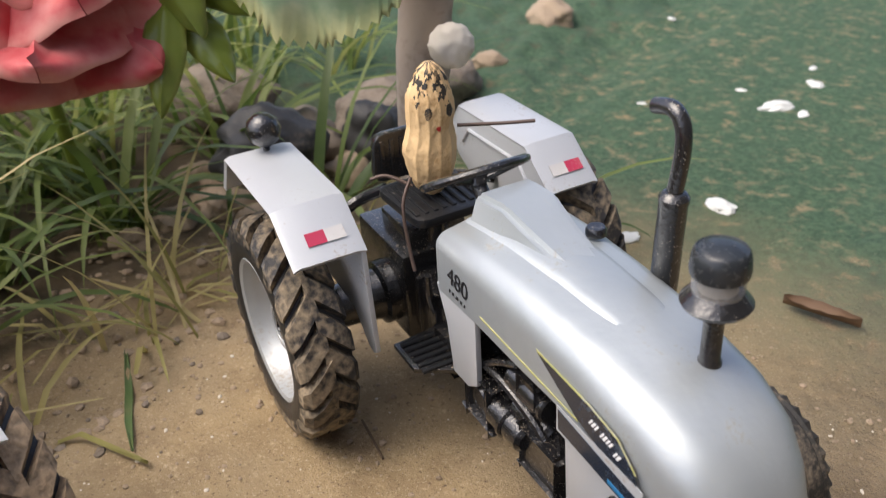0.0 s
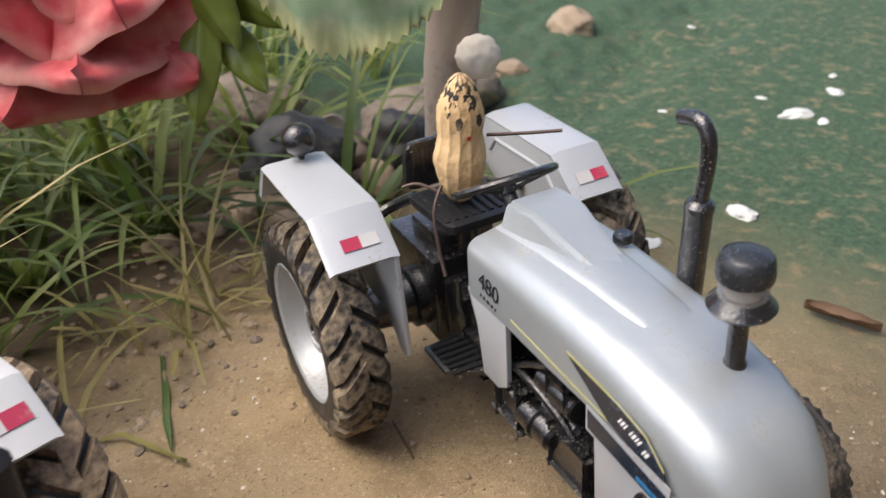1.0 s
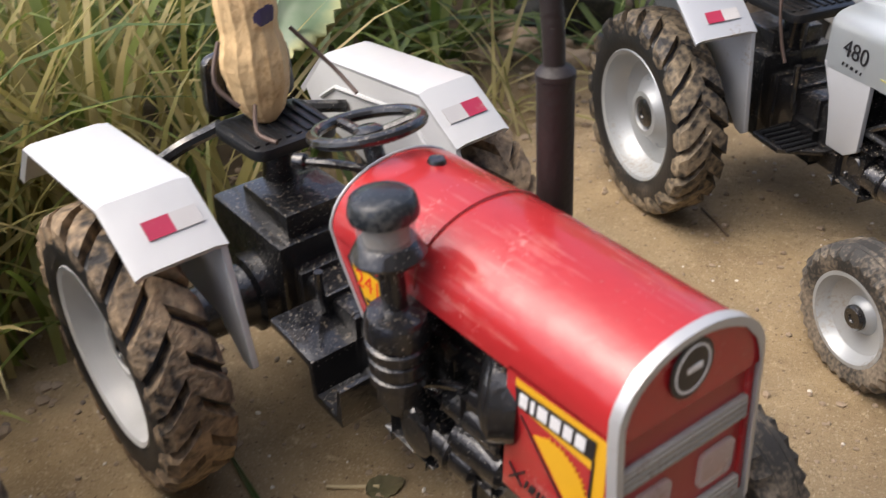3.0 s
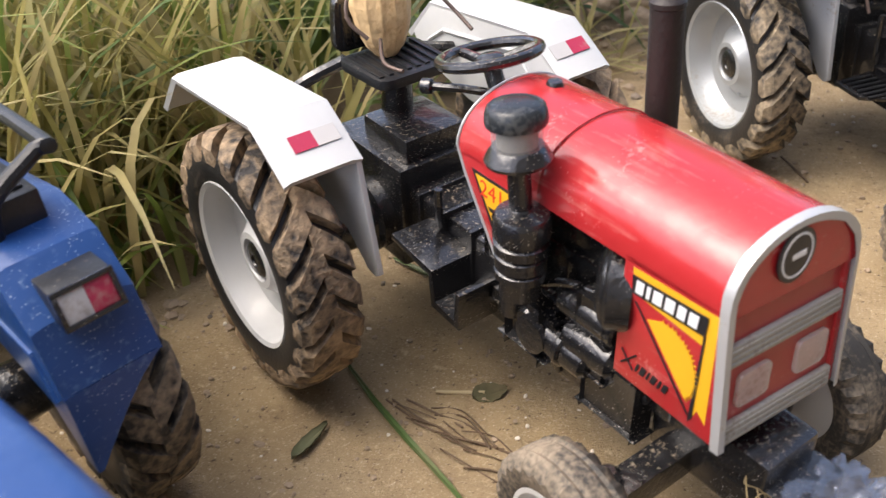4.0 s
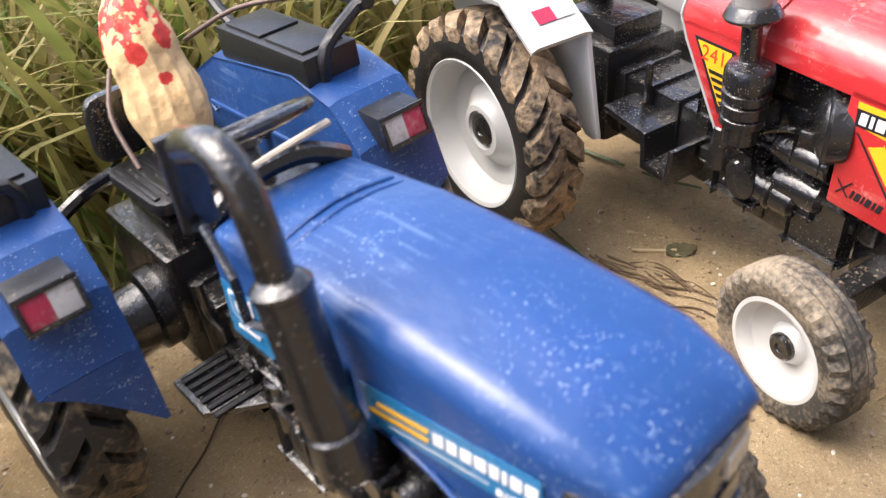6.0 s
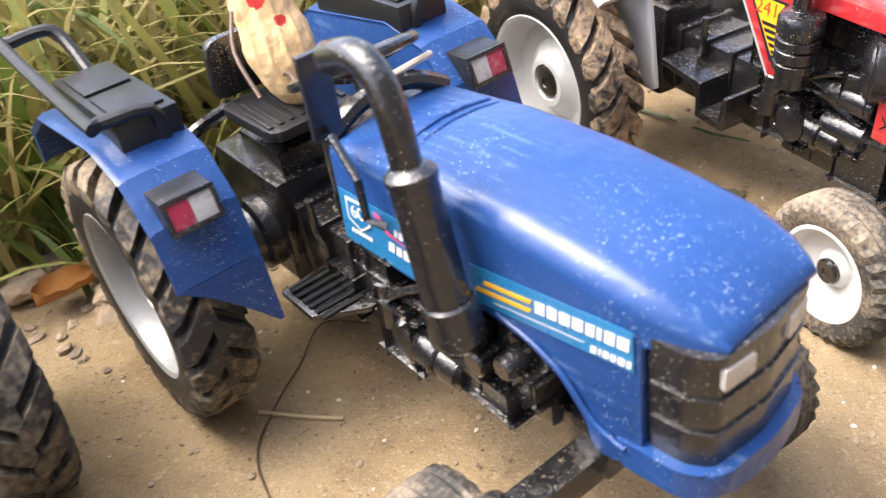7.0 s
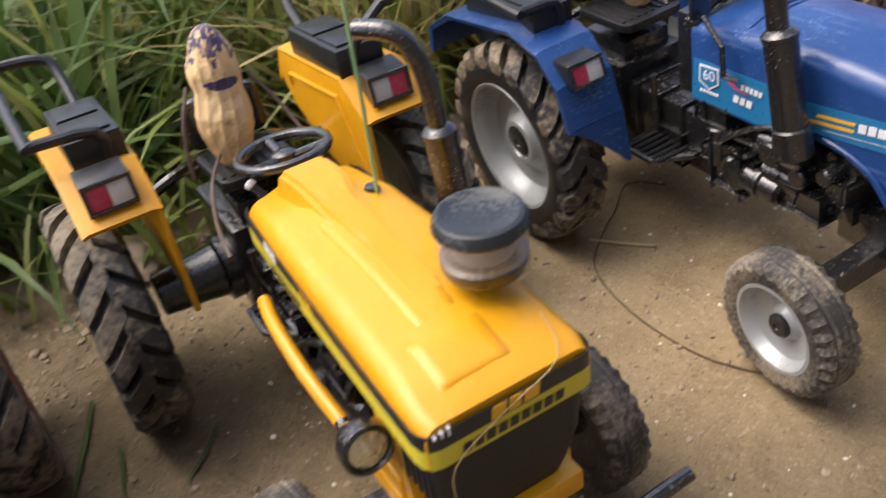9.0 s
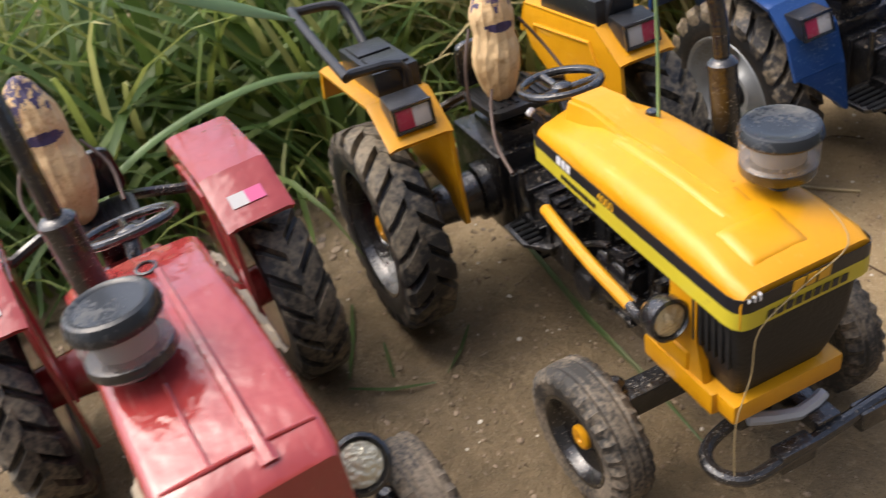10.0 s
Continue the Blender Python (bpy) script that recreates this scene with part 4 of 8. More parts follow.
    steering(t, (3.3, 0, 8.05), (4.6, 0, 6.6), 1.3, 30)
    exhaust(t, [(8.7, 1.5, 9.3), (8.85, 1.5, 10.3), (8.8, 1.5, 10.9), (8.5, 1.5, 11.15), (8.0, 1.5, 11.05)], 0.17, ((8.6, 1.5, 7.0), (8.72, 1.5, 9.35)), 0.3)
    air_cleaner(t, (11.3, 0.3, 7.5), 0.52, 1.2, 0.34, 0.5, 1.25, stem_r=0.19, bowl=0.9)
    cap_plug(t, 6.95, 0.95, 7.9, 0.2)
    # printing on the right side
    text_on("model_number", hood, "480", 0.64, on_right(5.52, -1.815, 6.68, -4, 2), INK)
    side_sheet("dark_decal", hood, [(8.8, 6.9), (10.54, 6.78), (11.37, 6.62), (11.9, 6.2), (12.05, 5.75), (10.22, 6.17)], -1.80, NAVY)
    side_sheet("lime_edge", hood, [(8.75, 6.95), (10.54, 6.82), (11.38, 6.66), (11.95, 6.2), (11.9, 6.2), (11.37, 6.62), (10.54, 6.78), (8.8, 6.9)], -1.803, PALE_LIME)
    side_sheet("yellow_line", hood, [(6.5, 6.34), (10.2, 6.14), (10.2, 6.18), (6.5, 6.38)], -1.80, PALE_LIME)
    side_sheet("decal_border", hood, [(9.5, 5.42), (12.1, 5.2), (12.16, 5.98), (9.5, 6.07)], -1.805, SILVER_DULL)
    side_sheet("decal_band", hood, [(9.58, 5.5), (12.04, 5.3), (12.07, 5.72), (9.56, 6.0)], -1.82, NAVY)
    side_sheet("pale_blue_edge", hood, [(11.2, 5.44), (12.02, 5.37), (12.03, 5.46), (11.2, 5.53)], -1.833, CYAN_INK)
    for x, z, n in ((10.55, 6.42, 3), (10.9, 6.36, 4), (11.3, 6.2, 2)):
        bars("printed_bar", hood, on_right(x, -1.82, z, -8), [0.05, 0.07, 0.05, 0.06][:n], WHITE_INK, 0.03, 0.15, 0.5)
    peanut(place(0.34, 24.9, -58.7, -0.2, -2.5, 0.05) @ Matrix.Translation((0.95, -0.1, 6.5)) @ Matrix.Rotation(radians(6), 4, "Y"), 3.9, 0.78, 0.68, DARK_PAINT,
           "painted peanut doll with black-streaked top and wire arms", marks=((-0.5, 0.70, (0.16, 0.045), DARK_PAINT), (0.45, 0.70, (0.16, 0.045), DARK_PAINT), (-0.02, 0.585, (0.1, 0.022), RED_PAINT)), patchy=0.02,
           limbs=(((0.3, -0.75, 0.9), (0.6, -1.15, 0.3), (1.1, -1.25, -0.7), (1.5, -1.3, -1.2)), ((0.2, 0.7, 2.0), (0.8, 1.6, 2.1), (1.3, 2.4, 2.2)), ((0.3, -0.7, 0.6), (-0.2, -1.2, 0.8), (-0.4, -1.6, 0.7))))


DARK_PAINT = material("black_paint", (0.03, 0.027, 0.025), 0.5, dirt=0.35, dirt_color=(0.5, 0.33, 0.16), scale=900, bump=0.3)
INDIGO_PAINT = material("indigo_paint", (0.06, 0.045, 0.11), 0.5, dirt=0.3, dirt_color=(0.5, 0.33, 0.16), scale=700, bump=0.3)
RED_PAINT = material("red_paint_blots", (0.6, 0.04, 0.03), 0.5, dirt=0.2, dirt_color=(0.6, 0.35, 0.16), scale=700, bump=0.3)


def lean_back(p):
    """The red tractor's front leans back and is a little askew."""
    return 0.065 * p[1] - 0.10 * (p[2] - 5.5)


def shear(bm):
    for v in bm.verts:
        if v.co.x > 10:
            v.co.x += lean_back(v.co)


LENS_FILM = material("thin_cloudy_film", (0.72, 0.66, 0.6), 0.2, dirt=0.3, dirt_color=(0.5, 0.4, 0.34), coat=0.5, bump=0.5)
LENS_FILM.node_tree.nodes["Principled BSDF"].inputs["Alpha"].default_value = 0.5


# -- red tractor with white fenders
def red_tractor():
    at = place(-11.41, 12.0, -37.4, -2.0, 0.2, 0.08)
    t = thing("toy_tractor", at, "red toy tractor with white fenders and wheels on mud", "toy tractor", "row of toy tractors")
    wheels(t, WHITE, BLACK, 5.15, 9.7, 3.85, toe=-6, tread=TREAD_CAKED)
    chassis(t, 9.7, 3.85, 4.0, 11.6, box_step=True, sump=2.36, bulge=0.3)
    w = 1.52
    bm = bmesh.new()
    secs = []
    for x, dz in ((3.9, -0.16), (4.1, -0.1), (7.4, -0.02), (10.6, -0.08), (10.95, -0.08)):
        pts = [(x, -w, 6.75)]
        for i in range(17):
            a = math.pi - math.pi * i / 16
            pts.append((x, w * math.cos(a), 6.95 + dz + 1.15 * math.sin(a) ** 0.85))
        pts.append((x, w, 6.75))
        secs.append(pts)
    loft(bm, secs)
    shear(bm)
    hood = part("hood", bm, RED, t, "glossy scuffed red rounded hood", smooth=50)
    for x, mat, name in ((3.86, TRIM, "rear_trim"), (10.98, TRIM, "front_trim")):
        bm = bmesh.new()
        path = [(x + (1.45 if name == "rear_trim" else 0.0), -w, 4.5 if name == "rear_trim" else 4.05), (x + 0.25 if name == "rear_trim" else x, -w, 6.4), (x, -w, 6.95)]
        for i in range(1, 16):
            a = math.pi - math.pi * i / 16
            path.append((x, w * math.cos(a), (6.8 + 1.14 * math.sin(a) ** 0.85) if name == "rear_trim" else 6.97 + 1.16 * math.sin(a) ** 0.85))
        path += [(x, w, 6.95), (x + 0.25 if name == "rear_trim" else x, w, 6.4), (x + (1.45 if name == "rear_trim" else 0.0), w, 4.5 if name == "rear_trim" else 4.05)]
        if name == "front_trim":
            path = [(a + lean_back((a, b, c)), b, c - (0.08 if c > 6 else 0)) for a, b, c in path]
        if name == "rear_trim":
            tube(bm, path, 0.035, seg=8)
        else:
            # a flat tape folded over the front edge
            lines = []
            for i, (a, b, c) in enumerate(path):
                wob = 0.02 * noise.noise(Vector((i * 0.9, 1.7, 0)))
                lines.append([(a - 0.16 + wob, b * 1.012, c + (0.015 if c > 6.9 else 0)), (a + 0.02, b * 1.012, c + (0.015 if c > 6.9 else 0)), (a + 0.035, b * 0.93 + wob, c - (0.1 if c > 6.9 else 0) + wob)])
            strip(bm, lines, 0.018)
        part(name, bm, mat, hood, "silver painted edge")
    bm = bmesh.new()
    tube(bm, [(6.3, w * 1.002 * math.cos(a), 6.935 + 1.15 * math.sin(a) ** 0.85) for a in (math.pi * i / 16 for i in range(17))], 0.02, seg=6)
    part("seam", bm, RED, hood)
    for side in (-1, 1):
        bm = bmesh.new()
        prism(bm, [(3.9, 6.9), (6.5, 6.9), (6.1, 6.2), (5.75, 4.5), (5.3, 4.5), (4.1, 6.3)], side * (w - 0.16), side * w, 0.04)
        part("rear_panel", bm, RED, t)
        bm = bmesh.new()
        prism(bm, [(8.55, 6.9), (10.9, 6.9), (10.9, 4.1), (8.55, 4.2)], side * (w - 0.16), side * w, 0.04)
        shear(bm)
        part("front_panel", bm, RED, t)
    bm = bmesh.new()
    face = [(-w + 0.1, 4.1)] + [((w - 0.06) * math.cos(math.pi - math.pi * i / 14), 6.95 + 1.07 * math.sin(math.pi * i / 14)) for i in range(15)] + [(w - 0.05, 4.1)]
    prism(bm, face, 10.6, 10.84, 0.0, plane="yz")
    shear(bm)
    front = part("front_face", bm, RED_DARK, t)
    for z, name in ((5.95, "upper_bar"), (4.3, "lower_bar")):
        bm = bmesh.new()
        box(bm, 10.82, 10.95, -w + 0.1, w - 0.15, z - 0.22, z + 0.22, 0.05)
        for k in (-0.12, 0.0, 0.12):
            box(bm, 10.94, 10.97, -w + 0.12, w - 0.2, z + k - 0.03, z + k + 0.03, 0.01)
        shear(bm)
        part(name, bm, STRIP, front, "grey ribbed bar with ragged ends")
    for y in (-0.7, 0.75):
        bm = bmesh.new()
        prism(bm, rounded([(y - 0.4, 4.75), (y + 0.4, 4.75), (y + 0.45, 5.45), (y - 0.35, 5.45)], 0.15), 10.82, 10.93, 0.04, plane="yz")
        shear(bm)
        part("headlight", bm, LENS_FILM, front, "cloudy clear headlight")
    bm = bmesh.new()
    lathe(bm, [(0.48, 0), (0.48, 0.03), (0.4, 0.035), (0, 0.035)], Matrix.Translation((10.76, -0.1, 7.45)) @ Matrix.Rotation(radians(84.3), 4, "Y"), 26)
    badge = part("round_badge", bm, INK, front, "black round badge")
    bm = bmesh.new()
    lathe(bm, [(0.36, 0.036), (0.36, 0.044), (0.4, 0.044), (0.4, 0.036), (0.36, 0.036)], Matrix.Translation((10.76, -0.1, 7.45)) @ Matrix.Rotation(radians(84.3), 4, "Y"), 26, cap=False)
    part("badge_ring", bm, WHITE_INK, badge)
    bm = bmesh.new()
    box(bm, 10.99, 11.005, -0.28, 0.1, 7.4, 7.5, 0.0)
    shear(bm)
    part("printed_bar", bm, WHITE_INK, badge)
    prof = [(-4.2, 5.6), (-3.1, 6.8), (0.95, 7.2), (2.25, 6.35)]
    for side in (-1, 1):
        f = fender(t, side, prof, (2.75, 3.5), WHITE, 2.85, 4.7 if side < 0 else 4.4, 0.16, "white plastic fender with red and grey sticker")
        two_tone(t, f, side, prof, 3.05, 4.15, 0.38, 0.64)
    seat(t, -0.55, 6.85, 1.15, 1.95)
    steering(t, (3.0, 0, 8.15), (3.95, 0, 6.2), 1.06, 15)
    exhaust(t, [(5.85, 2.0, 9.6), (5.74, 2.0, 10.5), (5.55, 2.0, 11.15), (5.15, 2.0, 11.48), (4.5, 2.0, 11.4)], 0.2, ((6.1, 2.0, 6.8), (5.88, 2.0, 9.65)), 0.34, SOOT)
    bm = bmesh.new()
    tube(bm, [(6.1, 2.0, 6.9), (6.2, 1.9, 5.8), (6.4, 1.3, 5.0)], 0.22, seg=10, sub=3)
    part("exhaust_elbow", bm, BLACK, t)
    air_cleaner(t, (6.3, -1.92, 6.75), 0.56, 0.95, 0.42, 0.38, 1.12, lean=-6, stem_r=0.22, bowl=0.84)
    bm = bmesh.new()
    m = Matrix.Translation((6.38, -1.95, 4.9))
    lathe(bm, [(0.42, 0), (0.42, 0.4), (0.52, 0.45), (0.52, 0.62), (0.46, 0.66), (0.52, 0.7), (0.52, 0.95), (0.46, 1.0), (0.54, 1.05), (0.55, 1.25), (0.49, 1.29), (0.49, 1.36), (0.56, 1.4), (0.56, 1.75), (0.5, 1.85), (0.28, 1.9)], m, 24)
    part("ribbed_filter", bm, BLACK, t)
    bm = bmesh.new()
    lathe(bm, [(0.6, -0.4), (0.88, -0.36), (0.9, 0.06), (0.85, 0.12), (0.78, 0.14), (0.74, 0.2), (0.5, 0.3), (0.2, 0.34), (0, 0.34)], Matrix.Translation((8.05, -1.15, 5.75)) @ Matrix.Rotation(radians(-52), 4, "Z") @ Matrix.Rotation(radians(90), 4, "X"), 30)
    part("flywheel_cover", bm, BLACK, t)
    lev = single("gear_lever", t, BLACK, lambda bm: tube(bm, [(3.7, -0.1, 7.5), (2.9, -0.7, 7.55), (2.3, -1.1, 7.5)], 0.09, seg=8, sub=3))
    single("lever_knob", lev, BLACK, lambda bm: cyl(bm, (2.4, -1.03, 7.51), (2.15, -1.2, 7.49), 0.17, seg=12))
    cap_plug(t, 4.7, 0.3, 7.99, 0.15)
    y = -w - 0.004
    side_sheet("yellow_frame", t, [(8.76, 6.70), (10.58, 6.76), (10.68, 4.45), (10.48, 4.66), (10.40, 4.42), (10.38, 6.6), (8.77, 6.56)], y, YELLOW_INK)
    side_sheet("yellow_wedge", t, [(8.9, 6.2), (10.34, 6.27), (10.36, 6.05)], y, YELLOW_INK)
    side_sheet("black_edge", t, [(10.36, 6.25), (10.40, 6.25), (10.41, 4.42), (10.33, 4.30)], y - 0.004, INK)
    side_sheet("black_line", t, [(8.88, 6.04), (8.93, 6.04), (10.34, 4.44), (10.30, 4.42)], y - 0.004, INK)
    side_sheet("black_plate", t, [(8.78, 6.56), (10.40, 6.65), (10.39, 6.25), (8.81, 6.19)], y - 0.012, INK)
    bars("printed_bar", t, Matrix.Translation((8.88, y - 0.026, 6.25)) @ Matrix.Rotation(radians(-2.5), 4, "Y") @ Matrix.Rotation(radians(90), 4, "X"), [0.17, 0.08, 0.2, 0.2, 0.17, 0.19], WHITE_INK, 0.065, 0.26, 0.1)
    fan = [(9.2, 5.84), (9.5, 5.98), (9.78, 5.97), (10.02, 5.84), (10.2, 5.66), (10.32, 5.4), (10.35, 5.13), (10.31, 4.9), (10.2, 4.73)]
    side_sheet("yellow_fan", t, fan, y - 0.006, YELLOW_INK)
    for p, q in zip(fan[1:-1], fan[2:]):
        # short teeth along the fan's round edge
        for k in (0.15, 0.5, 0.85):
            c = (p[0] + (q[0] - p[0]) * k, p[1] + (q[1] - p[1]) * k)
            d = Vector((c[0] - 9.7, c[1] - 5.3)).normalized()
            side_sheet("fan_tooth", t, [(c[0] - d.y * 0.022 - d.x * 0.02, c[1] + d.x * 0.022 - d.y * 0.02), (c[0] + d.x * 0.07, c[1] + d.y * 0.07), (c[0] + d.y * 0.022 - d.x * 0.02, c[1] - d.x * 0.022 - d.y * 0.02)], y - 0.006, YELLOW_INK)
    script = on_right(8.72, y - 0.012, 4.5, 0)
    for x0, z0, x1, z1 in ((0.0, 0.36, 0.3, 0.02), (0.02, 0.04, 0.34, 0.4)):
        single("script_stroke", t, INK, lambda bm: tube(bm, [script @ Vector((x0, z0, 0)), script @ Vector((x1, z1, 0))], 0.018, seg=6))
    bars("script_bars", t, on_right(9.06, y - 0.01, 4.55, -2), [0.05, 0.11, 0.04, 0.11, 0.05, 0.1], INK, 0.055, 0.2, 0.25)
    side_sheet("warning_triangle", t, [(4.35, 6.6), (5.6, 6.6), (5.45, 4.95), (5.3, 4.95)], y, INK)
    side_sheet("triangle_fill", t, [(4.47, 6.53), (5.5, 6.53), (5.4, 5.15), (5.32, 5.15)], y - 0.008, YELLOW_INK)
    text_on("model_number", t, "241", 0.52, on_right(5.0, y - 0.022, 6.28), RED_INK)
    for i in range(5):
        z = 5.95 - i * 0.17
        a = 4.47 + (6.53 - z) * 0.6
        side_sheet("stripe", t, [(a + 0.06, z), (5.42, z), (5.41, z - 0.09), (a + 0.12, z - 0.09)], y - 0.018, INK)
    bm = bmesh.new()
    box(bm, 11.2, 12.2, -0.7, 0.9, 1.6, 3.0, 0.15)
    part("front_weight", bm, BLACK, t)
    bm = bmesh.new()
    r = bmesh.ops.create_icosphere(bm, subdivisions=5, radius=1.0)
    for v in r["verts"]:
        n = v.co.normalized()
        fold = abs(noise.noise(n * 2.2)) * 1.1 + abs(noise.noise(n * 5 + Vector((3, 0, 0)))) * 0.5
        v.co = Vector((12.3, 0.3, 2.55)) + Vector((n.x * 0.85, n.y * 1.3, n.z * 0.6)) * (0.7 + 0.6 * fold)
    for dx in (0.0, 0.25):
        single("hanging_thread", t, STALK_DRY, lambda bm: tube(bm, [(11.1, 0.4, 3.0), (11.35, 0.0 - dx * 0.3, 2.6), (11.4, -0.8 - dx * 0.3, 1.5), (THREAD_END[0] + dx, THREAD_END[1] + dx, 0.12), (THREAD_END[0] - 0.6 + dx, THREAD_END[1] - 0.9, 0.1)], 0.022, seg=6, sub=4))
    wrap = part("plastic_wrap", bm, WRAP, t, "crumpled clear plastic tied on with thread")
    rnd = random.Random(9)
    for k in range(3):
        pts = [(11.2, -0.7 + rnd.uniform(-0.3, 0.3), 3.1)] + [(11.5 + 0.3 * i + rnd.uniform(-0.2, 0.2), -0.8 + rnd.uniform(-0.5, 0.6), 3.2 - 0.4 * i + rnd.uniform(-0.3, 0.3)) for i in range(4)]
        single("tie_thread", wrap, STALK_DRY, lambda bm: tube(bm, pts, 0.01, seg=6, sub=4))
    peanut(at @ Matrix.Translation((-0.8, -0.1, 6.8)) @ Matrix.Rotation(radians(-7), 4, "Y"), 3.9, 0.8, 0.7, INDIGO_PAINT, "painted peanut doll with dark cap and band, wire arms", brow=0.76, back=0.05,
           marks=((0.2, 0.64, (0.42, 0.05), INDIGO_PAINT),),
           limbs=(((0.2, -0.85, 2.1), (0.5, -1.25, 1.4), (0.9, -1.0, 0.9)), ((0.2, 0.85, 2.0), (0.8, 1.4, 1.1), (1.5, 1.5, 0.6)), ((0.6, -0.5, 0.7), (1.3, -0.9, 0.4), (1.9, -0.8, 0.3))))


WRAP = material("crumpled_clear_plastic", (0.18, 0.23, 0.34), 0.08, vary=0.3, coat=0.8, bump=0.5, scale=200)
WRAP.node_tree.nodes["Principled BSDF"].inputs["Alpha"].default_value = 0.38


def lamp_box(t, side, x, y, z, slope=20, k=0.8):
    """A fender lamp: black hood over a red and white lens facing forward."""
    m = Matrix.Translation((x, side * y, z)) @ Matrix.Rotation(radians(slope), 4, "Y") @ Matrix.Diagonal((k, k, k, 1))
    bm = bmesh.new()
    prism(bm, [(-1.0, -0.38), (0.2, -0.38), (-0.12, 0.42), (-1.0, 0.36)], -0.68, 0.68, 0.05)
    bmesh.ops.transform(bm, matrix=m, verts=bm.verts)
    b = part("fender_lamp", bm, GREY, t, "black lamp box with red and white lens")
    face = m @ Matrix.Translation((0.05, 0, 0.02)) @ Matrix.Rotation(radians(-22), 4, "Y")
    for y0, y1, z0, z1 in ((-0.7, 0.7, 0.33, 0.45), (-0.7, 0.7, -0.45, -0.33), (-0.7, -0.58, -0.34, 0.34), (0.58, 0.7, -0.34, 0.34)):
        bm = bmesh.new()
        box(bm, -0.05, 0.1, y0, y1, z0, z1, 0.03)
        bmesh.ops.transform(bm, matrix=face, verts=bm.verts)
        part("lamp_rim", bm, BLACK, b)
    for name, y0, y1, mat in (("red_lens", 0.0, 0.58, LENS_RED), ("white_lens", -0.58, 0.0, LENS_WHITE)):
        bm = bmesh.new()
        box(bm, -0.02, 0.05, min(side * y0, side * y1), max(side * y0, side * y1), -0.33, 0.33, 0.02)
        bmesh.ops.transform(bm, matrix=face, verts=bm.verts)
        part(name, bm, mat, b)


def fender_box(t, side, x0, x1, y, z, tip=0.0, tall=0.72, reach=0.0, out=1.2, rear=0.0):
    """A black toolbox on a fender with a bent grab rail leaning out over it."""
    m = Matrix.Translation((0, 0, z)) @ Matrix.Rotation(radians(tip), 4, "Y")
    bm = bmesh.new()
    box(bm, x0, x1, side * y - 0.68, side * y + 0.68, -0.05, tall, 0.07)
    bmesh.ops.transform(bm, matrix=m, verts=bm.verts)
    b = part("fender_box", bm, GREY, t, "grey-black dusty toolbox")
    for xa, xb in ((x0 + 0.25, (x0 + x1) / 2 - 0.1), ((x0 + x1) / 2 + 0.1, x1 - 0.25)):
        bm = bmesh.new()
        box(bm, xa, xb, side * y - 0.52, side * y + 0.52, tall - 0.03, tall + 0.07, 0.04)
        bmesh.ops.transform(bm, matrix=m, verts=bm.verts)
        part("lid", bm, GREY, b)
    bm = bmesh.new()
    pts = [(x1 - 0.05, side * (y - 0.25), 0.1), (x1 + 0.05, side * (y - 0.1), tall + 0.1), (x1 - 0.1, side * (y + out - 0.2), tall + 0.5 + reach), (x1 - 0.3, side * (y + out), tall + 0.55 + reach), (x0 - 1.1, side * (y + out), tall + 0.6 + reach + rear), (x0 - 1.45, side * (y + out - 0.25), tall + 0.6 + reach + rear),
           (x0 - 1.2, side * (y + 0.1), tall + 0.45 + rear * 0.7), (x0 - 0.9, side * (y - 0.15), tall + 0.3 + rear * 0.4), (x0 + 0.05, side * (y - 0.2), tall * 0.7)]
    tube(bm, [m @ Vector(p) for p in pts], 0.15, seg=10, sub=3)
    part("grab_rail", bm, GREY, b)


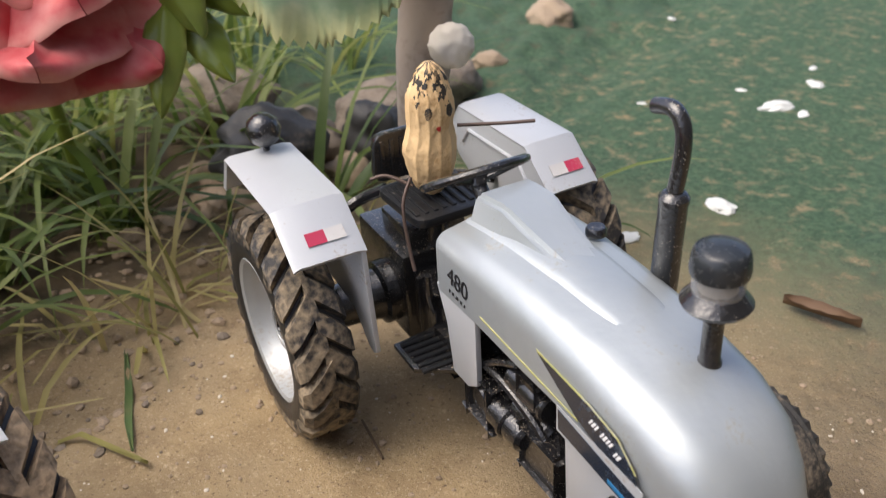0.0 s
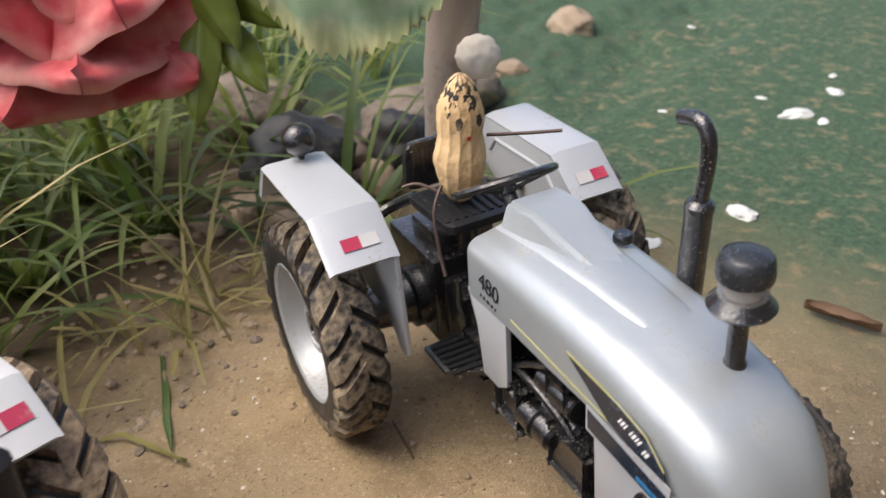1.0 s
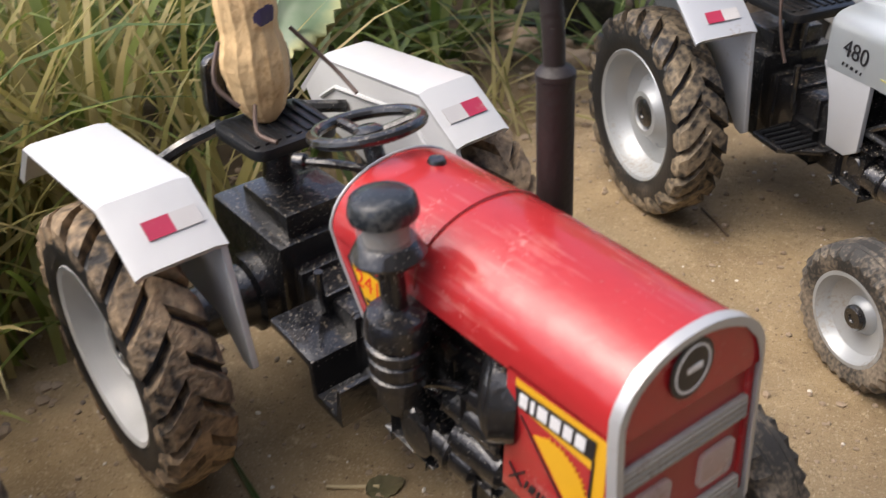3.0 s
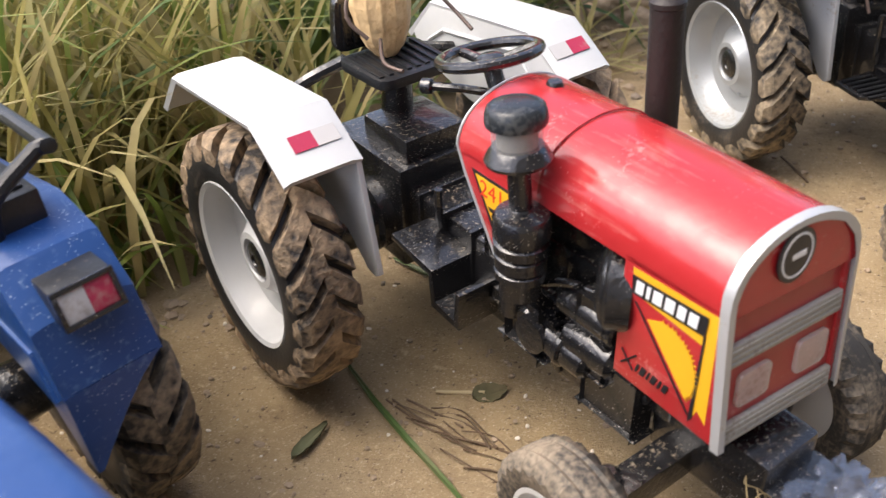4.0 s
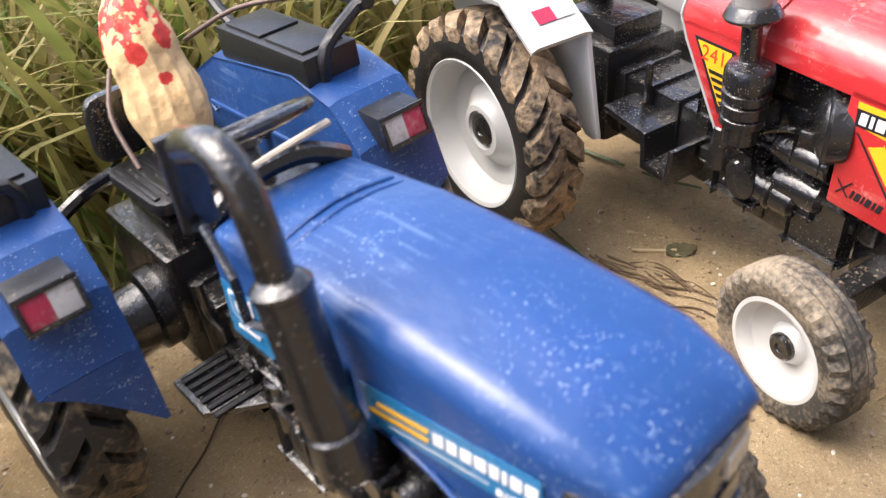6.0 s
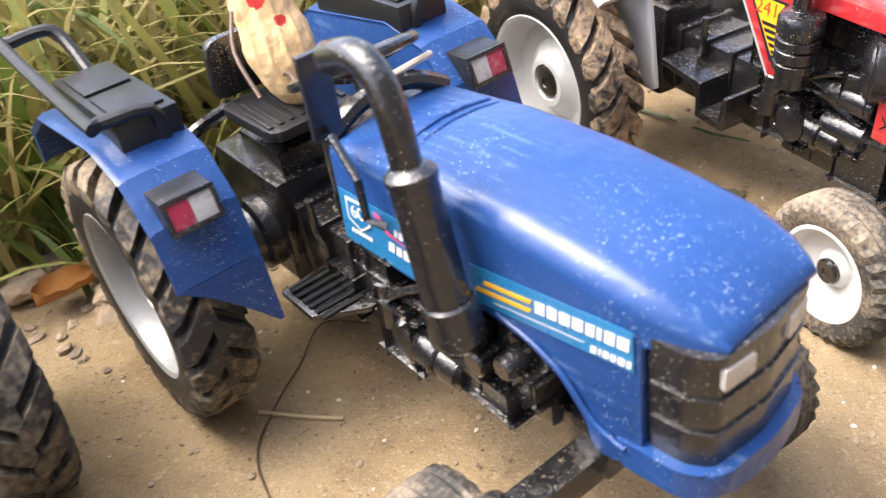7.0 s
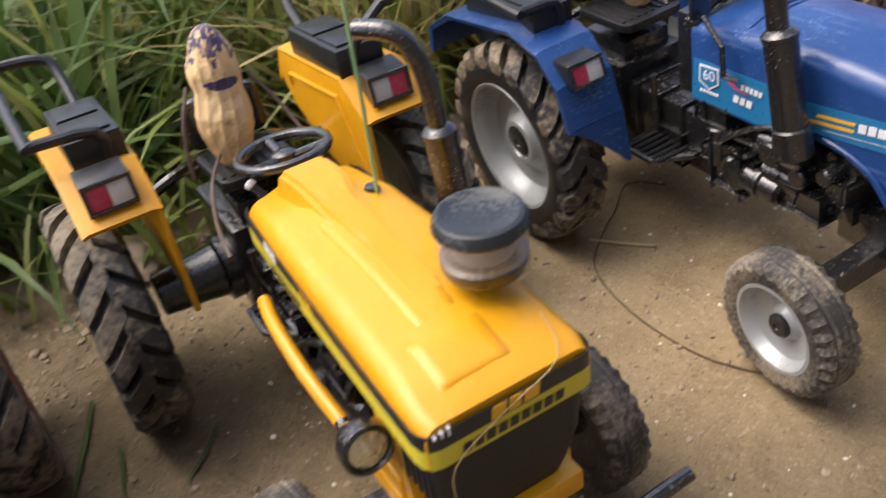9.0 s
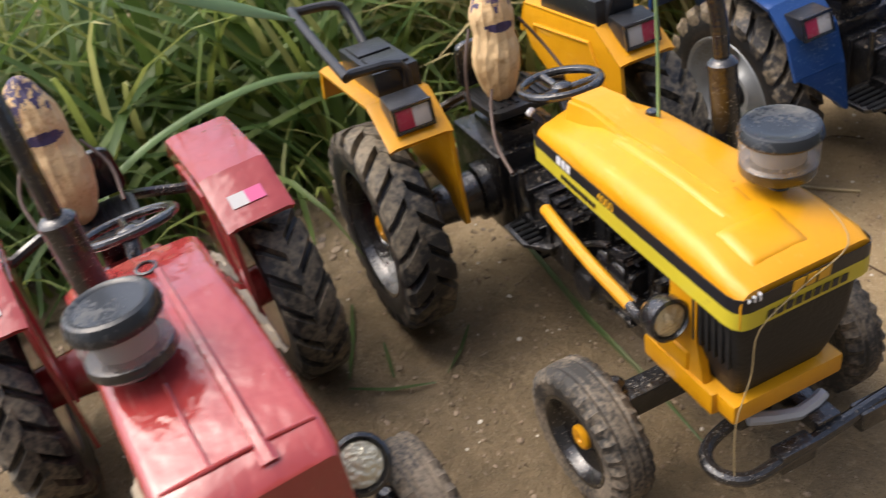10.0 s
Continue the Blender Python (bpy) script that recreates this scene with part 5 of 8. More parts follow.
# -- blue tractor
def blue_tractor():
    at = place(-18.03, 0.68, -30.0, 1.4, -1.8, 0.06)
    t = thing("toy_tractor", at, "blue toy tractor with black grille and silver wheels on mud", "toy tractor", "row of toy tractors")
    wheels(t, RIM, GREY, 4.9, 10.0, 3.9, toe=-4)
    chassis(t, 10.0, 3.9, 4.4, 10.7, low=2.5, sump=3.05, bulge=0.4)
    rows = [(4.45, 1.46, 5.2, 7.3, 0.2, 0.1), (4.7, 1.5, 5.2, 7.42, 0.3, 0.14), (7.0, 1.54, 5.15, 7.65, 0.42, 0.16), (9.0, 1.54, 5.6, 7.62, 0.48, 0.16), (10.4, 1.5, 5.95, 7.45, 0.5, 0.15), (11.4, 1.4, 6.3, 7.25, 0.46, 0.12),
            (12.1, 1.22, 6.5, 7.0, 0.3, 0.08), (12.45, 1.07, 6.55, 6.8, 0.18, 0.03), (12.62, 0.95, 6.57, 6.66, 0.06, 0.0)]
    bm = hood_loft(rows)
    for v in bm.verts:
        if v.co.y > 0:
            v.co.y += 0.10 * min(1, max(0, (v.co.x - 8) / 2.5)) + 0.22 * min(1, max(0, (v.co.x - 10.0) / 1.6))
    hood = part("hood", bm, BLUE, t, "glossy dusty blue hood", smooth=50)
    # the body is mounted askew on the wheels, turned a little to the left
    sit = Matrix.Translation((4.3 * CM, 0.03 * CM, 0)) @ Matrix.Rotation(radians(3.6), 4, "Z") @ Matrix.Translation((-4.3 * CM, 0, 0))
    hood.matrix_local = sit

    def side_y(x):
        return -float(np.interp(x, [r[0] for r in rows], [r[1] for r in rows]))
    for x in (6.1, 6.35):
        single("seam", hood, BLUE, lambda bm: tube(bm, [(x, -1.15, 7.55), (x, -0.55, 7.68), (x, 0.0, 7.73), (x, 0.55, 7.68), (x, 1.15, 7.55)], 0.05, seg=8, sub=3))
    bm = bmesh.new()
    outline = [(11.5, -1.32), (12.2, -1.3), (12.58, -1.08), (12.72, 0.0), (12.58, 1.08), (12.2, 1.3), (11.5, 1.32)]
    prism(bm, rounded(outline, 0.14, 4), 4.3, 6.5, 0.06, plane="xy")
    for z in (4.98, 5.66):
        prism(bm, rounded([(x + 0.04, y * 1.03) for x, y in outline], 0.14, 4), z, z + 0.09, 0.03, plane="xy")
    prism(bm, rounded([(x + 0.05, y * 1.03) for x, y in outline], 0.14, 4), 6.38, 6.58, 0.05, plane="xy")
    grille = part("grille", bm, BLACK, t, "black grille with rounded corners")
    grille.matrix_local = sit
    for side in (-1, 1):
        bm = bmesh.new()
        prism(bm, rounded([(-0.33, 5.93), (0.3, 5.95), (0.3, 6.34), (-0.33, 6.36)], 0.07), 0.0, 0.12, 0.03, plane="yz")
        bmesh.ops.transform(bm, matrix=Matrix.Translation((12.585, side * 0.72, 0)) @ Matrix.Rotation(radians(side * 8), 4, "Z"), verts=bm.verts)
        part("headlight", bm, LENS_CLEAR, grille, "cloudy square headlight")
    for side in (-1, 1):
        bm = bmesh.new()
        prism(bm, rounded([(8.1, 6.3), (11.5, 6.55), (11.55, 4.0), (11.0, 3.75), (10.7, 3.78), (10.55, 4.35), (10.0, 5.0), (9.3, 5.35), (8.1, 5.5)], 0.15), side * 1.3, side * 1.5, 0.05)
        for v in bm.verts:
            v.co.y *= -side_y(v.co.x) / 1.5 * 1.01 + max(0, 5.6 - v.co.z) * 0.035
        panel = part("side_panel", bm, BLUE, t)
        panel.matrix_local = sit
        single("pressed_rib", panel, BLUE, lambda bm: tube(bm, [(8.7, side * 1.56, 5.58), (9.5, side * 1.57, 5.4), (10.15, side * 1.58, 5.05), (10.7, side * 1.57, 4.42), (11.3, side * 1.55, 4.2)], 0.05, seg=8, sub=3))
    bm = bmesh.new()
    prism(bm, rounded([(10.95, -1.55), (12.3, -1.5), (12.78, -1.15), (12.92, 0.0), (12.78, 1.15), (12.3, 1.5), (10.95, 1.55)], 0.3, 4), 3.78, 4.35, 0.12, plane="xy")
    part("bumper", bm, BLUE, t).matrix_local = sit
    single("pale_twig", t, TWIG, lambda bm: tube(bm, [(4.55, -0.5, 7.95), (4.5, 0.32, 8.02), (4.41, 1.26, 8.05)], 0.07, seg=7, sub=3), "pale peeled twig lying on the dashboard")
    bm = bmesh.new()
    tube(bm, [(4.5, -1.4, 7.35), (4.5, -0.7, 7.75), (4.5, 0, 7.85), (4.5, 0.7, 7.75), (4.5, 1.4, 7.35)], 0.2, seg=8, sub=3)
    box(bm, 3.6, 4.6, -1.1, 1.1, 5.0, 7.4, 0.15)
    part("dashboard", bm, BLACK, t)
    prof = [(-4.6, 5.0), (-4.4, 5.9), (-3.0, 6.7), (0.6, 7.2), (1.9, 6.9), (2.7, 6.1), (3.1, 4.9)]
    for side in (-1, 1):
        fender(t, side, prof, (3.35, 3.3), BLUE, 2.75, 4.6, 0.16, "glossy blue fender", apron=True)
        lamp_box(t, side, 3.0, 3.75, 6.4, 4)
        fender_box(t, side, -2.5, 1.25, 3.45, 6.95, tip=-2, reach=-0.35 if side < 0 else 0.1, out=1.1, rear=0.4 if side < 0 else 0.0)
    seat(t, 0.3, 6.25, 1.2, 2.4)
    steering(t, (3.6, 0, 8.15), (4.4, 0, 7.0), 1.25, 25)
    exhaust(t, [(7.9, -1.9, 8.3), (7.75, -1.9, 9.2), (7.5, -1.9, 9.75), (7.0, -1.9, 9.95), (6.2, -1.9, 9.7)], 0.26, ((8.4, -1.9, 5.9), (7.95, -1.9, 8.3)), 0.4)
    bm = bmesh.new()
    cyl(bm, (8.5, -1.85, 5.3), (8.4, -1.9, 6.1), 0.5, 0.44)
    tube(bm, [(8.5, -1.85, 5.45), (8.3, -1.6, 5.1), (8.0, -1.2, 4.9), (7.8, -0.9, 4.9)], 0.42, seg=14, sub=3)
    part("manifold", bm, BLACK, t)
    for x, z, r in ((7.4, 4.6, 0.45), (8.3, 4.3, 0.35), (9.1, 4.7, 0.3)):
        single("casting", t, BLACK, lambda bm: cyl(bm, (x, -0.9, z), (x, -1.55, z), r, r * 0.8, seg=18))
    bm = bmesh.new()
    box(bm, 5.05, 5.2, -1.95, -1.35, 7.8, 9.4, 0.04)
    tube(bm, [(5.3, -1.7, 7.9), (6.0, -1.75, 7.3), (6.05, -1.75, 6.5), (6.4, -1.6, 6.4)], 0.08, seg=8)
    part("mirror_bracket", bm, BLACK, t, "black mirror plate on a bent stalk")
    for name, quad in (("side_sticker", [(4.5, 5.3), (7.9, 5.22), (7.9, 6.5), (4.62, 6.5)]), ("front_sticker", [(8.3, 5.66), (11.42, 5.84), (11.4, 6.62), (8.2, 6.42)])):
        sheet_label(name, hood, [(a, side_y(a) - 0.05, b) for a, b in quad], CYAN_INK)

    def front_line(x, z, up=0.0):
        return Matrix.Translation((x, -1.59 + (x - 8.3) * 0.045 - up, z)) @ Matrix.Rotation(radians(2.6), 4, "Z") @ Matrix.Rotation(radians(-4.5), 4, "Y") @ Matrix.Rotation(radians(90), 4, "X")
    bars("printed_bar", hood, front_line(9.6, 6.09, 0.02), [0.19, 0.19, 0.2, 0.2, 0.16, 0.08, 0.18, 0.2], WHITE_INK, 0.05, 0.23)
    bars("printed_bar", hood, front_line(10.66, 5.86, 0.02), [0.1, 0.04, 0.1, 0.09, 0.12, 0.07], WHITE_INK, 0.04, 0.13)
    bars("faint_line", hood, front_line(8.7, 5.83, 0.02), [1.85], LENS_WHITE, 0.0, 0.012)
    bars("yellow_stripe", hood, front_line(8.5, 6.13, 0.02), [1.0], YELLOW_INK, 0.0, 0.085, 0.6)
    bars("yellow_stripe", hood, front_line(8.3, 5.93, 0.02), [1.18], YELLOW_INK, 0.0, 0.085, 0.6)
    side_sheet("number_badge", hood, [(4.85, 6.4), (5.5, 6.42), (5.5, 5.95), (5.18, 5.72), (4.82, 5.9)], -1.575, WHITE_INK)
    side_sheet("badge_fill", hood, [(4.9, 6.35), (5.45, 6.37), (5.45, 5.98), (5.18, 5.79), (4.87, 5.94)], -1.587, CYAN_INK)
    text_on("model_number", hood, "60", 0.42, on_right(5.18, -1.60, 6.14, 2), WHITE_INK)
    bars("printed_bar", hood, on_right(4.85, -1.577, 5.6, 0), [0.07, 0.09, 0.07, 0.09, 0.07, 0.08], WHITE_INK, 0.03, 0.09)
    bars("printed_bar", hood, on_right(6.25, -1.605, 6.1, -3), [0.09, 0.11, 0.09, 0.11, 0.09], WHITE_INK, 0.04, 0.16)
    bars("printed_bar", hood, on_right(6.0, -1.60, 5.68, -3), [0.16, 0.15, 0.17], WHITE_INK, 0.05, 0.21)
    side_sheet("swoosh", hood, [(5.72, 6.42), (5.9, 6.38), (6.1, 6.12), (6.5, 5.98), (6.05, 6.02), (5.8, 6.2)], -1.60, PINK_INK)
    peanut(at @ Matrix.Translation((0.65, 0.2, 6.2)) @ Matrix.Rotation(radians(-22), 4, "Y"), 3.75, 0.85, 0.75, RED_PAINT, "painted peanut doll with red top and red spots", brow=0.74,
           marks=((-0.5, 0.66, (0.3, 0.06), RED_PAINT), (0.45, 0.70, (0.3, 0.06), RED_PAINT), (-0.02, 0.5, (0.22, 0.035), RED_PAINT)),
           limbs=(((0.2, -0.8, 2.4), (0.7, -1.3, 1.6), (1.3, -1.4, 0.6)), ((0.2, 0.8, 2.4), (1.2, 1.6, 2.6), (2.2, 2.4, 2.4)), ((0.6, -0.4, 0.8), (1.6, -0.7, 0.8), (2.4, -0.9, 0.1))))


PINK_INK = material("magenta_print", (0.6, 0.10, 0.25), 0.35, bump=0.02)


# -- yellow tractor
def yellow_tractor():
    at = place(-24.64, -10.48, -28.7, 0.9, 1.4, 0.04)
    t = thing("toy_tractor", at, "yellow toy tractor with black and lime stripe on mud", "toy tractor", "row of toy tractors")
    wheels(t, BLACK, YELLOW, 5.35, 9.4, 3.9, toe=3, tread=TREAD_DARK)
    chassis(t, 9.4, 3.9, 4.2, 11.5, plate=(1.9, 3.9, 1.7, 3.1))
    bm = hood_loft([(3.85, 1.22, 6.5, 7.0, 0.3, 0.1), (4.15, 1.38, 6.48, 7.3, 0.45, 0.2), (6.0, 1.5, 6.45, 7.62, 0.5, 0.2), (9.0, 1.62, 6.42, 7.66, 0.5, 0.15), (11.0, 1.68, 6.4, 7.56, 0.45, 0.1), (12.0, 1.7, 6.38, 7.38, 0.35, 0.05), (12.35, 1.62, 6.4, 7.25, 0.3, 0.0)])
    hood = part("hood", bm, YELLOW, t, "bright yellow plastic hood", smooth=45)
    bm = bmesh.new()
    loft(bm, [[(x, -w, z0), (x, -w * 0.7, z1), (x, w * 0.7, z1), (x, w, z0)] for x, w, z0, z1 in ((4.45, 0.78, 7.2, 7.95), (5.5, 0.75, 7.3, 8.1), (6.4, 0.6, 7.4, 7.9), (9.8, 0.5, 7.55, 7.83), (10.3, 0.4, 7.45, 7.65))])
    bmesh.ops.bevel(bm, geom=list(bm.edges), offset=0.1, segments=2, affect="EDGES")
    part("cowl", bm, YELLOW, hood, smooth=50)
    for name, z0, z1, mat, off in (("black_stripe", 6.78, 7.12, INK, 0.015), ("lime_stripe", 6.36, 6.78, LIME_INK, 0.02)):
        bm = bmesh.new()
        path = [(3.95, -1.28), (4.2, -1.4), (6.0, -1.5), (9.0, -1.62), (11.0, -1.68), (12.02, -1.7), (12.22, -1.66), (12.34, -1.56), (12.38, -1.4), (12.38, 0), (12.38, 1.4), (12.34, 1.56), (12.22, 1.66), (12.02, 1.7), (11.0, 1.68), (9.0, 1.62), (6.0, 1.5), (4.2, 1.4), (3.95, 1.28)]
        lines = []
        for i, (x, y) in enumerate(path):
            a, b = path[max(i - 1, 0)], path[min(i + 1, len(path) - 1)]
            nx, ny = b[1] - a[1], -(b[0] - a[0])
            k = (off + 0.012) / math.hypot(nx, ny)
            lines.append([(x + nx * k, y + ny * k, z0), (x + nx * k, y + ny * k, z1)])
        strip(bm, lines, 0.02)
        part(name, bm, mat, hood, smooth=50)
    bm = bmesh.new()
    secs = []
    for z, x1, y1 in ((3.85, 11.85, 1.22), (4.3, 12.0, 1.32), (5.2, 12.2, 1.5), (6.4, 12.28, 1.56)):
        secs.append([(a, b, z) for a, b in rounded([(10.6, -y1), (x1 - 0.1, -y1), (x1, -y1 + 0.2), (x1, y1 - 0.2), (x1 - 0.1, y1), (10.6, y1)], 0.12)])
    loft(bm, secs)
    grille = part("grille", bm, MATT, t, "matt black painted grille")
    for i in range(6):
        x = 10.8 + i * 0.22
        single("slat", grille, MATT, lambda bm: box(bm, x, x + 0.1, -1.57, -1.44, 5.0, 6.3, 0.02))
    bm = bmesh.new()
    box(bm, 9.1, 11.6, -1.65, 1.65, 3.3, 3.95, 0.1)
    base = part("front_base", bm, YELLOW, t)
    single("base_lip", base, YELLOW, lambda bm: box(bm, 10.6, 12.15, -1.5, 1.5, 3.4, 3.947, 0.08))
    single("base_block", base, YELLOW, lambda bm: box(bm, 9.5, 10.7, -1.62, 1.62, 3.9, 4.5, 0.1))
    for side in (-1, 1):
        bm = bmesh.new()
        prism(bm, [(9.9, 3.8), (11.3, 3.8), (10.9, 5.0), (11.0, 6.4), (10.0, 6.4), (10.1, 5.2)], side * 1.35, side * 1.56, 0.05)
        part("cheek_panel", bm, YELLOW, t)
        bm = bmesh.new()
        tube(bm, [(5.1, side * 1.8, 5.4), (6.0, side * 1.95, 5.45), (7.6, side * 2.0, 5.2), (9.0, side * 1.9, 4.85)], 0.16, seg=10, sub=3)
        part("side_rail", bm, YELLOW, t)
        bm = bmesh.new()
        tube(bm, [(8.9, side * 1.9, 4.88), (9.4, side * 1.95, 4.82), (9.8, side * 2.0, 5.0), (10.2, side * 2.03, 5.4)], 0.15, seg=10, sub=3)
        lathe(bm, [(0.2, -0.45), (0.4, -0.28), (0.52, 0), (0.52, 0.28), (0.45, 0.32), (0.4, 0.2)], Matrix.Translation((10.42, side * 2.03, 5.62)) @ Matrix.Rotation(radians(83), 4, "Y"), 26)
        lamp = part("headlamp", bm, BLACK, t)
        bm = bmesh.new()
        lathe(bm, [(0.41, 0.15), (0.38, 0.25), (0.2, 0.3), (0, 0.31)], Matrix.Translation((10.42, side * 2.03, 5.62)) @ Matrix.Rotation(radians(83), 4, "Y"), 24)
        part("lens", bm, LAMP_GLASS, lamp, "round lens of crinkled gold foil")
    bm = bmesh.new()
    tube(bm, [(11.5, 0.2, 2.3), (11.2, -0.6, 2.2), (11.4, -1.6, 2.05), (12.0, -1.85, 2.0), (12.55, -1.4, 2.0), (12.6, -0.4, 2.1), (12.55, 1.2, 2.2), (12.5, 2.6, 2.3), (12.5, 3.9, 2.4)], 0.17, seg=10, sub=4)
    bar = part("bumper_bar", bm, BLACK, t, "bent black bumper bar")
    for y in (-0.1, 2.2):
        single("bumper_block", bar, BLACK, lambda bm: box(bm, 12.3, 12.75, y - 0.5, y + 0.5, 1.75, 2.35, 0.08))
    single("tow_bracket", bar, BLACK, lambda bm: box(bm, 11.0, 12.5, 0.6, 1.3, 2.1, 2.5, 0.08))
    single("pale_link", bar, SILVER_DULL, lambda bm: tube(bm, [(11.6, -0.6, 2.6), (12.0, 0.5, 2.5), (11.9, 1.3, 2.6)], 0.16, seg=8, sub=2))
    prof = [(-4.1, 6.1), (-3.7, 7.15), (0.6, 7.6), (1.9, 6.75)]
    for side in (-1, 1):
        fender(t, side, prof, (2.1, 3.65), YELLOW, 2.75, 4.65, 0.16, "bright yellow fender")
        lamp_box(t, side, 1.6, 3.72, 7.42, 12, 0.86)
        fender_box(t, side, -2.7, 0.4 if side < 0 else 0.7, 3.5, 7.5, tip=-5, tall=0.8, reach=-0.3 if side < 0 else 0.3, out=1.45 if side < 0 else 1.1, rear=0.75 if side < 0 else 0.2)
    seat(t, 0.0, 6.2)
    steering(t, (3.05, 0.1, 7.6), (4.2, 0, 6.2), 1.08, 9)
    exhaust(t, [(7.15, 2.1, 8.9), (7.08, 2.05, 10.0), (6.95, 1.9, 10.75), (6.65, 1.6, 11.1), (6.1, 1.2, 11.12)], 0.2, ((7.35, 2.2, 6.4), (7.17, 2.1, 9.0)), 0.34)
    air_cleaner(t, (10.3, 1.0, 7.6), 0.84, 0.4, 0.52, 0.3, 0.96, stem_r=0.22, bowl=0.96, flat=True)
    lev = single("gear_lever", t, BLACK, lambda bm: tube(bm, [(3.6, -0.3, 6.2), (3.3, -0.6, 6.7), (2.97, -0.8, 7.0)], 0.09, seg=8, sub=3))
    single("lever_knob", lev, WHITE_INK, lambda bm: cyl(bm, (3.0, -0.78, 6.97), (2.88, -0.88, 7.08), 0.13, seg=12))
    cap_plug(t, 6.15, 0.85, 7.68, 0.15)
    # a low raised panel along the top
    def crown(x, y):
        z1, c, w = np.interp(x, [6.0, 9.0, 11.0, 12.0], [7.62, 7.66, 7.56, 7.38]), np.interp(x, [6.0, 9.0, 11.0, 12.0], [0.2, 0.15, 0.1, 0.05]), 1.5
        return z1 + c * (1 - (y / w) ** 2)
    for x0, x1, ya, yb, rise in ((6.7, 10.6, -0.62, 0.2, 0.035), (10.85, 11.95, -1.0, 0.35, 0.03)):
        bm = bmesh.new()
        secs = []
        for i in range(9):
            x = x0 + (x1 - x0) * i / 8
            ys = [ya + (yb - ya) * k / 6 for k in range(7)]
            up = rise if 0 < i < 8 else -0.02
            secs.append([(x, ya - 0.06, crown(x, ya) - 0.08)] + [(x, y, crown(x, y) + up) for y in ys] + [(x, yb + 0.06, crown(x, yb) - 0.08)])
        loft(bm, secs)
        part("raised_panel", bm, YELLOW, hood, smooth=60)
    single("chipped_corner", hood, WHITE_INK, lambda bm: [box(bm, 12.3, 12.44, -1.5 + k * 0.13, -1.46 + k * 0.13, 7.06 - 0.03 * k, 7.12 + 0.03 * k, 0.01) for k in range(3)], "chipped white paint on the corner")
    strand_up = [at @ Vector(p) for p in ((6.38, 0.86, 7.7), (6.2, 1.0, 9.5), (5.8, 1.2, 12.0), (5.3, 1.5, 15.0), (4.9, 1.7, 18.5))]
    bm = bmesh.new()
    tube(bm, strand_up, 0.045, seg=6, sub=4)
    ob = new("green_stalk", mesh_of("green_stalk", bm, 60))
    ob.data.materials.append(STALK)
    tagged(ob, "thin green grass stalk rising beside a yellow hood", "grass stalk")
    bm = bmesh.new()
    tube(bm, [at @ Vector(p) for p in ((11.6, 1.2, 7.66), (12.38, 0.95, 7.34), (12.46, -0.2, 6.9), (12.48, -1.25, 6.3), (12.4, -1.32, 5.05), (12.5, -1.75, 3.9), (12.7, -1.9, 2.6))], 0.014, seg=6, sub=4)
    ob = new("thread", mesh_of("thread", bm, 60))
    ob.data.materials.append(STALK_DRY)
    tagged(ob, "straw-coloured thread hanging over a yellow hood", "thread")
    text_on("model_number", hood, "4000", 0.36, on_right(7.7, -1.61, 6.92, 0) @ Matrix.Rotation(radians(-2.5), 4, "Y"), YELLOW_INK)
    bars("printed_bar", hood, on_right(5.4, -1.51, 6.85) @ Matrix.Rotation(radians(-3), 4, "Y"), [0.2, 0.16, 0.2], WHITE_INK, 0.06, 0.24)
    front = Matrix.Translation((12.425, -0.75, 6.82)) @ Matrix.Rotation(radians(90), 4, "Z") @ Matrix.Rotation(radians(90), 4, "X")
    bars("printed_bar", hood, front @ Matrix.Translation((0.3, 0, 0)), [0.28, 0.24, 0.3], YELLOW_INK, 0.06, 0.27)
    bars("printed_bar", hood, front @ Matrix.Translation((-0.3, -0.36, 0.01)), [0.17] * 9, INK, 0.06, 0.2)
    bars("printed_bar", hood, on_right(5.6, -1.53, 6.5) @ Matrix.Rotation(radians(-3), 4, "Y"), [0.12] * 10, INK, 0.05, 0.14)
    peanut(at @ Matrix.Translation((0.15, -0.35, 6.05)) @ Matrix.Rotation(radians(-9), 4, "Y") @ Matrix.Rotation(radians(-5), 4, "X"), 3.8, 0.76, 0.69, INDIGO_PAINT, "painted peanut doll with indigo top and band",
           marks=((0.0, 0.62, (0.8, 0.04), INDIGO_PAINT),),
           limbs=(((0.1, -0.8, 2.4), (0.4, -1.2, 1.4), (0.6, -1.3, 0.2)), ((0.1, 0.8, 2.4), (0.5, 1.3, 1.6), (1.2, 1.6, 0.8)), ((0.5, -0.5, 0.6), (1.6, -1.1, 0.3), (2.4, -1.4, -0.4), (3.4, -1.5, -0.9))))


# -- faded red tractor at the end of the row
PAPER = material("dirty_pale_paper", (0.34, 0.28, 0.20), 0.8, dirt=0.4, dirt_color=(0.36, 0.25, 0.12), bump=0.3)


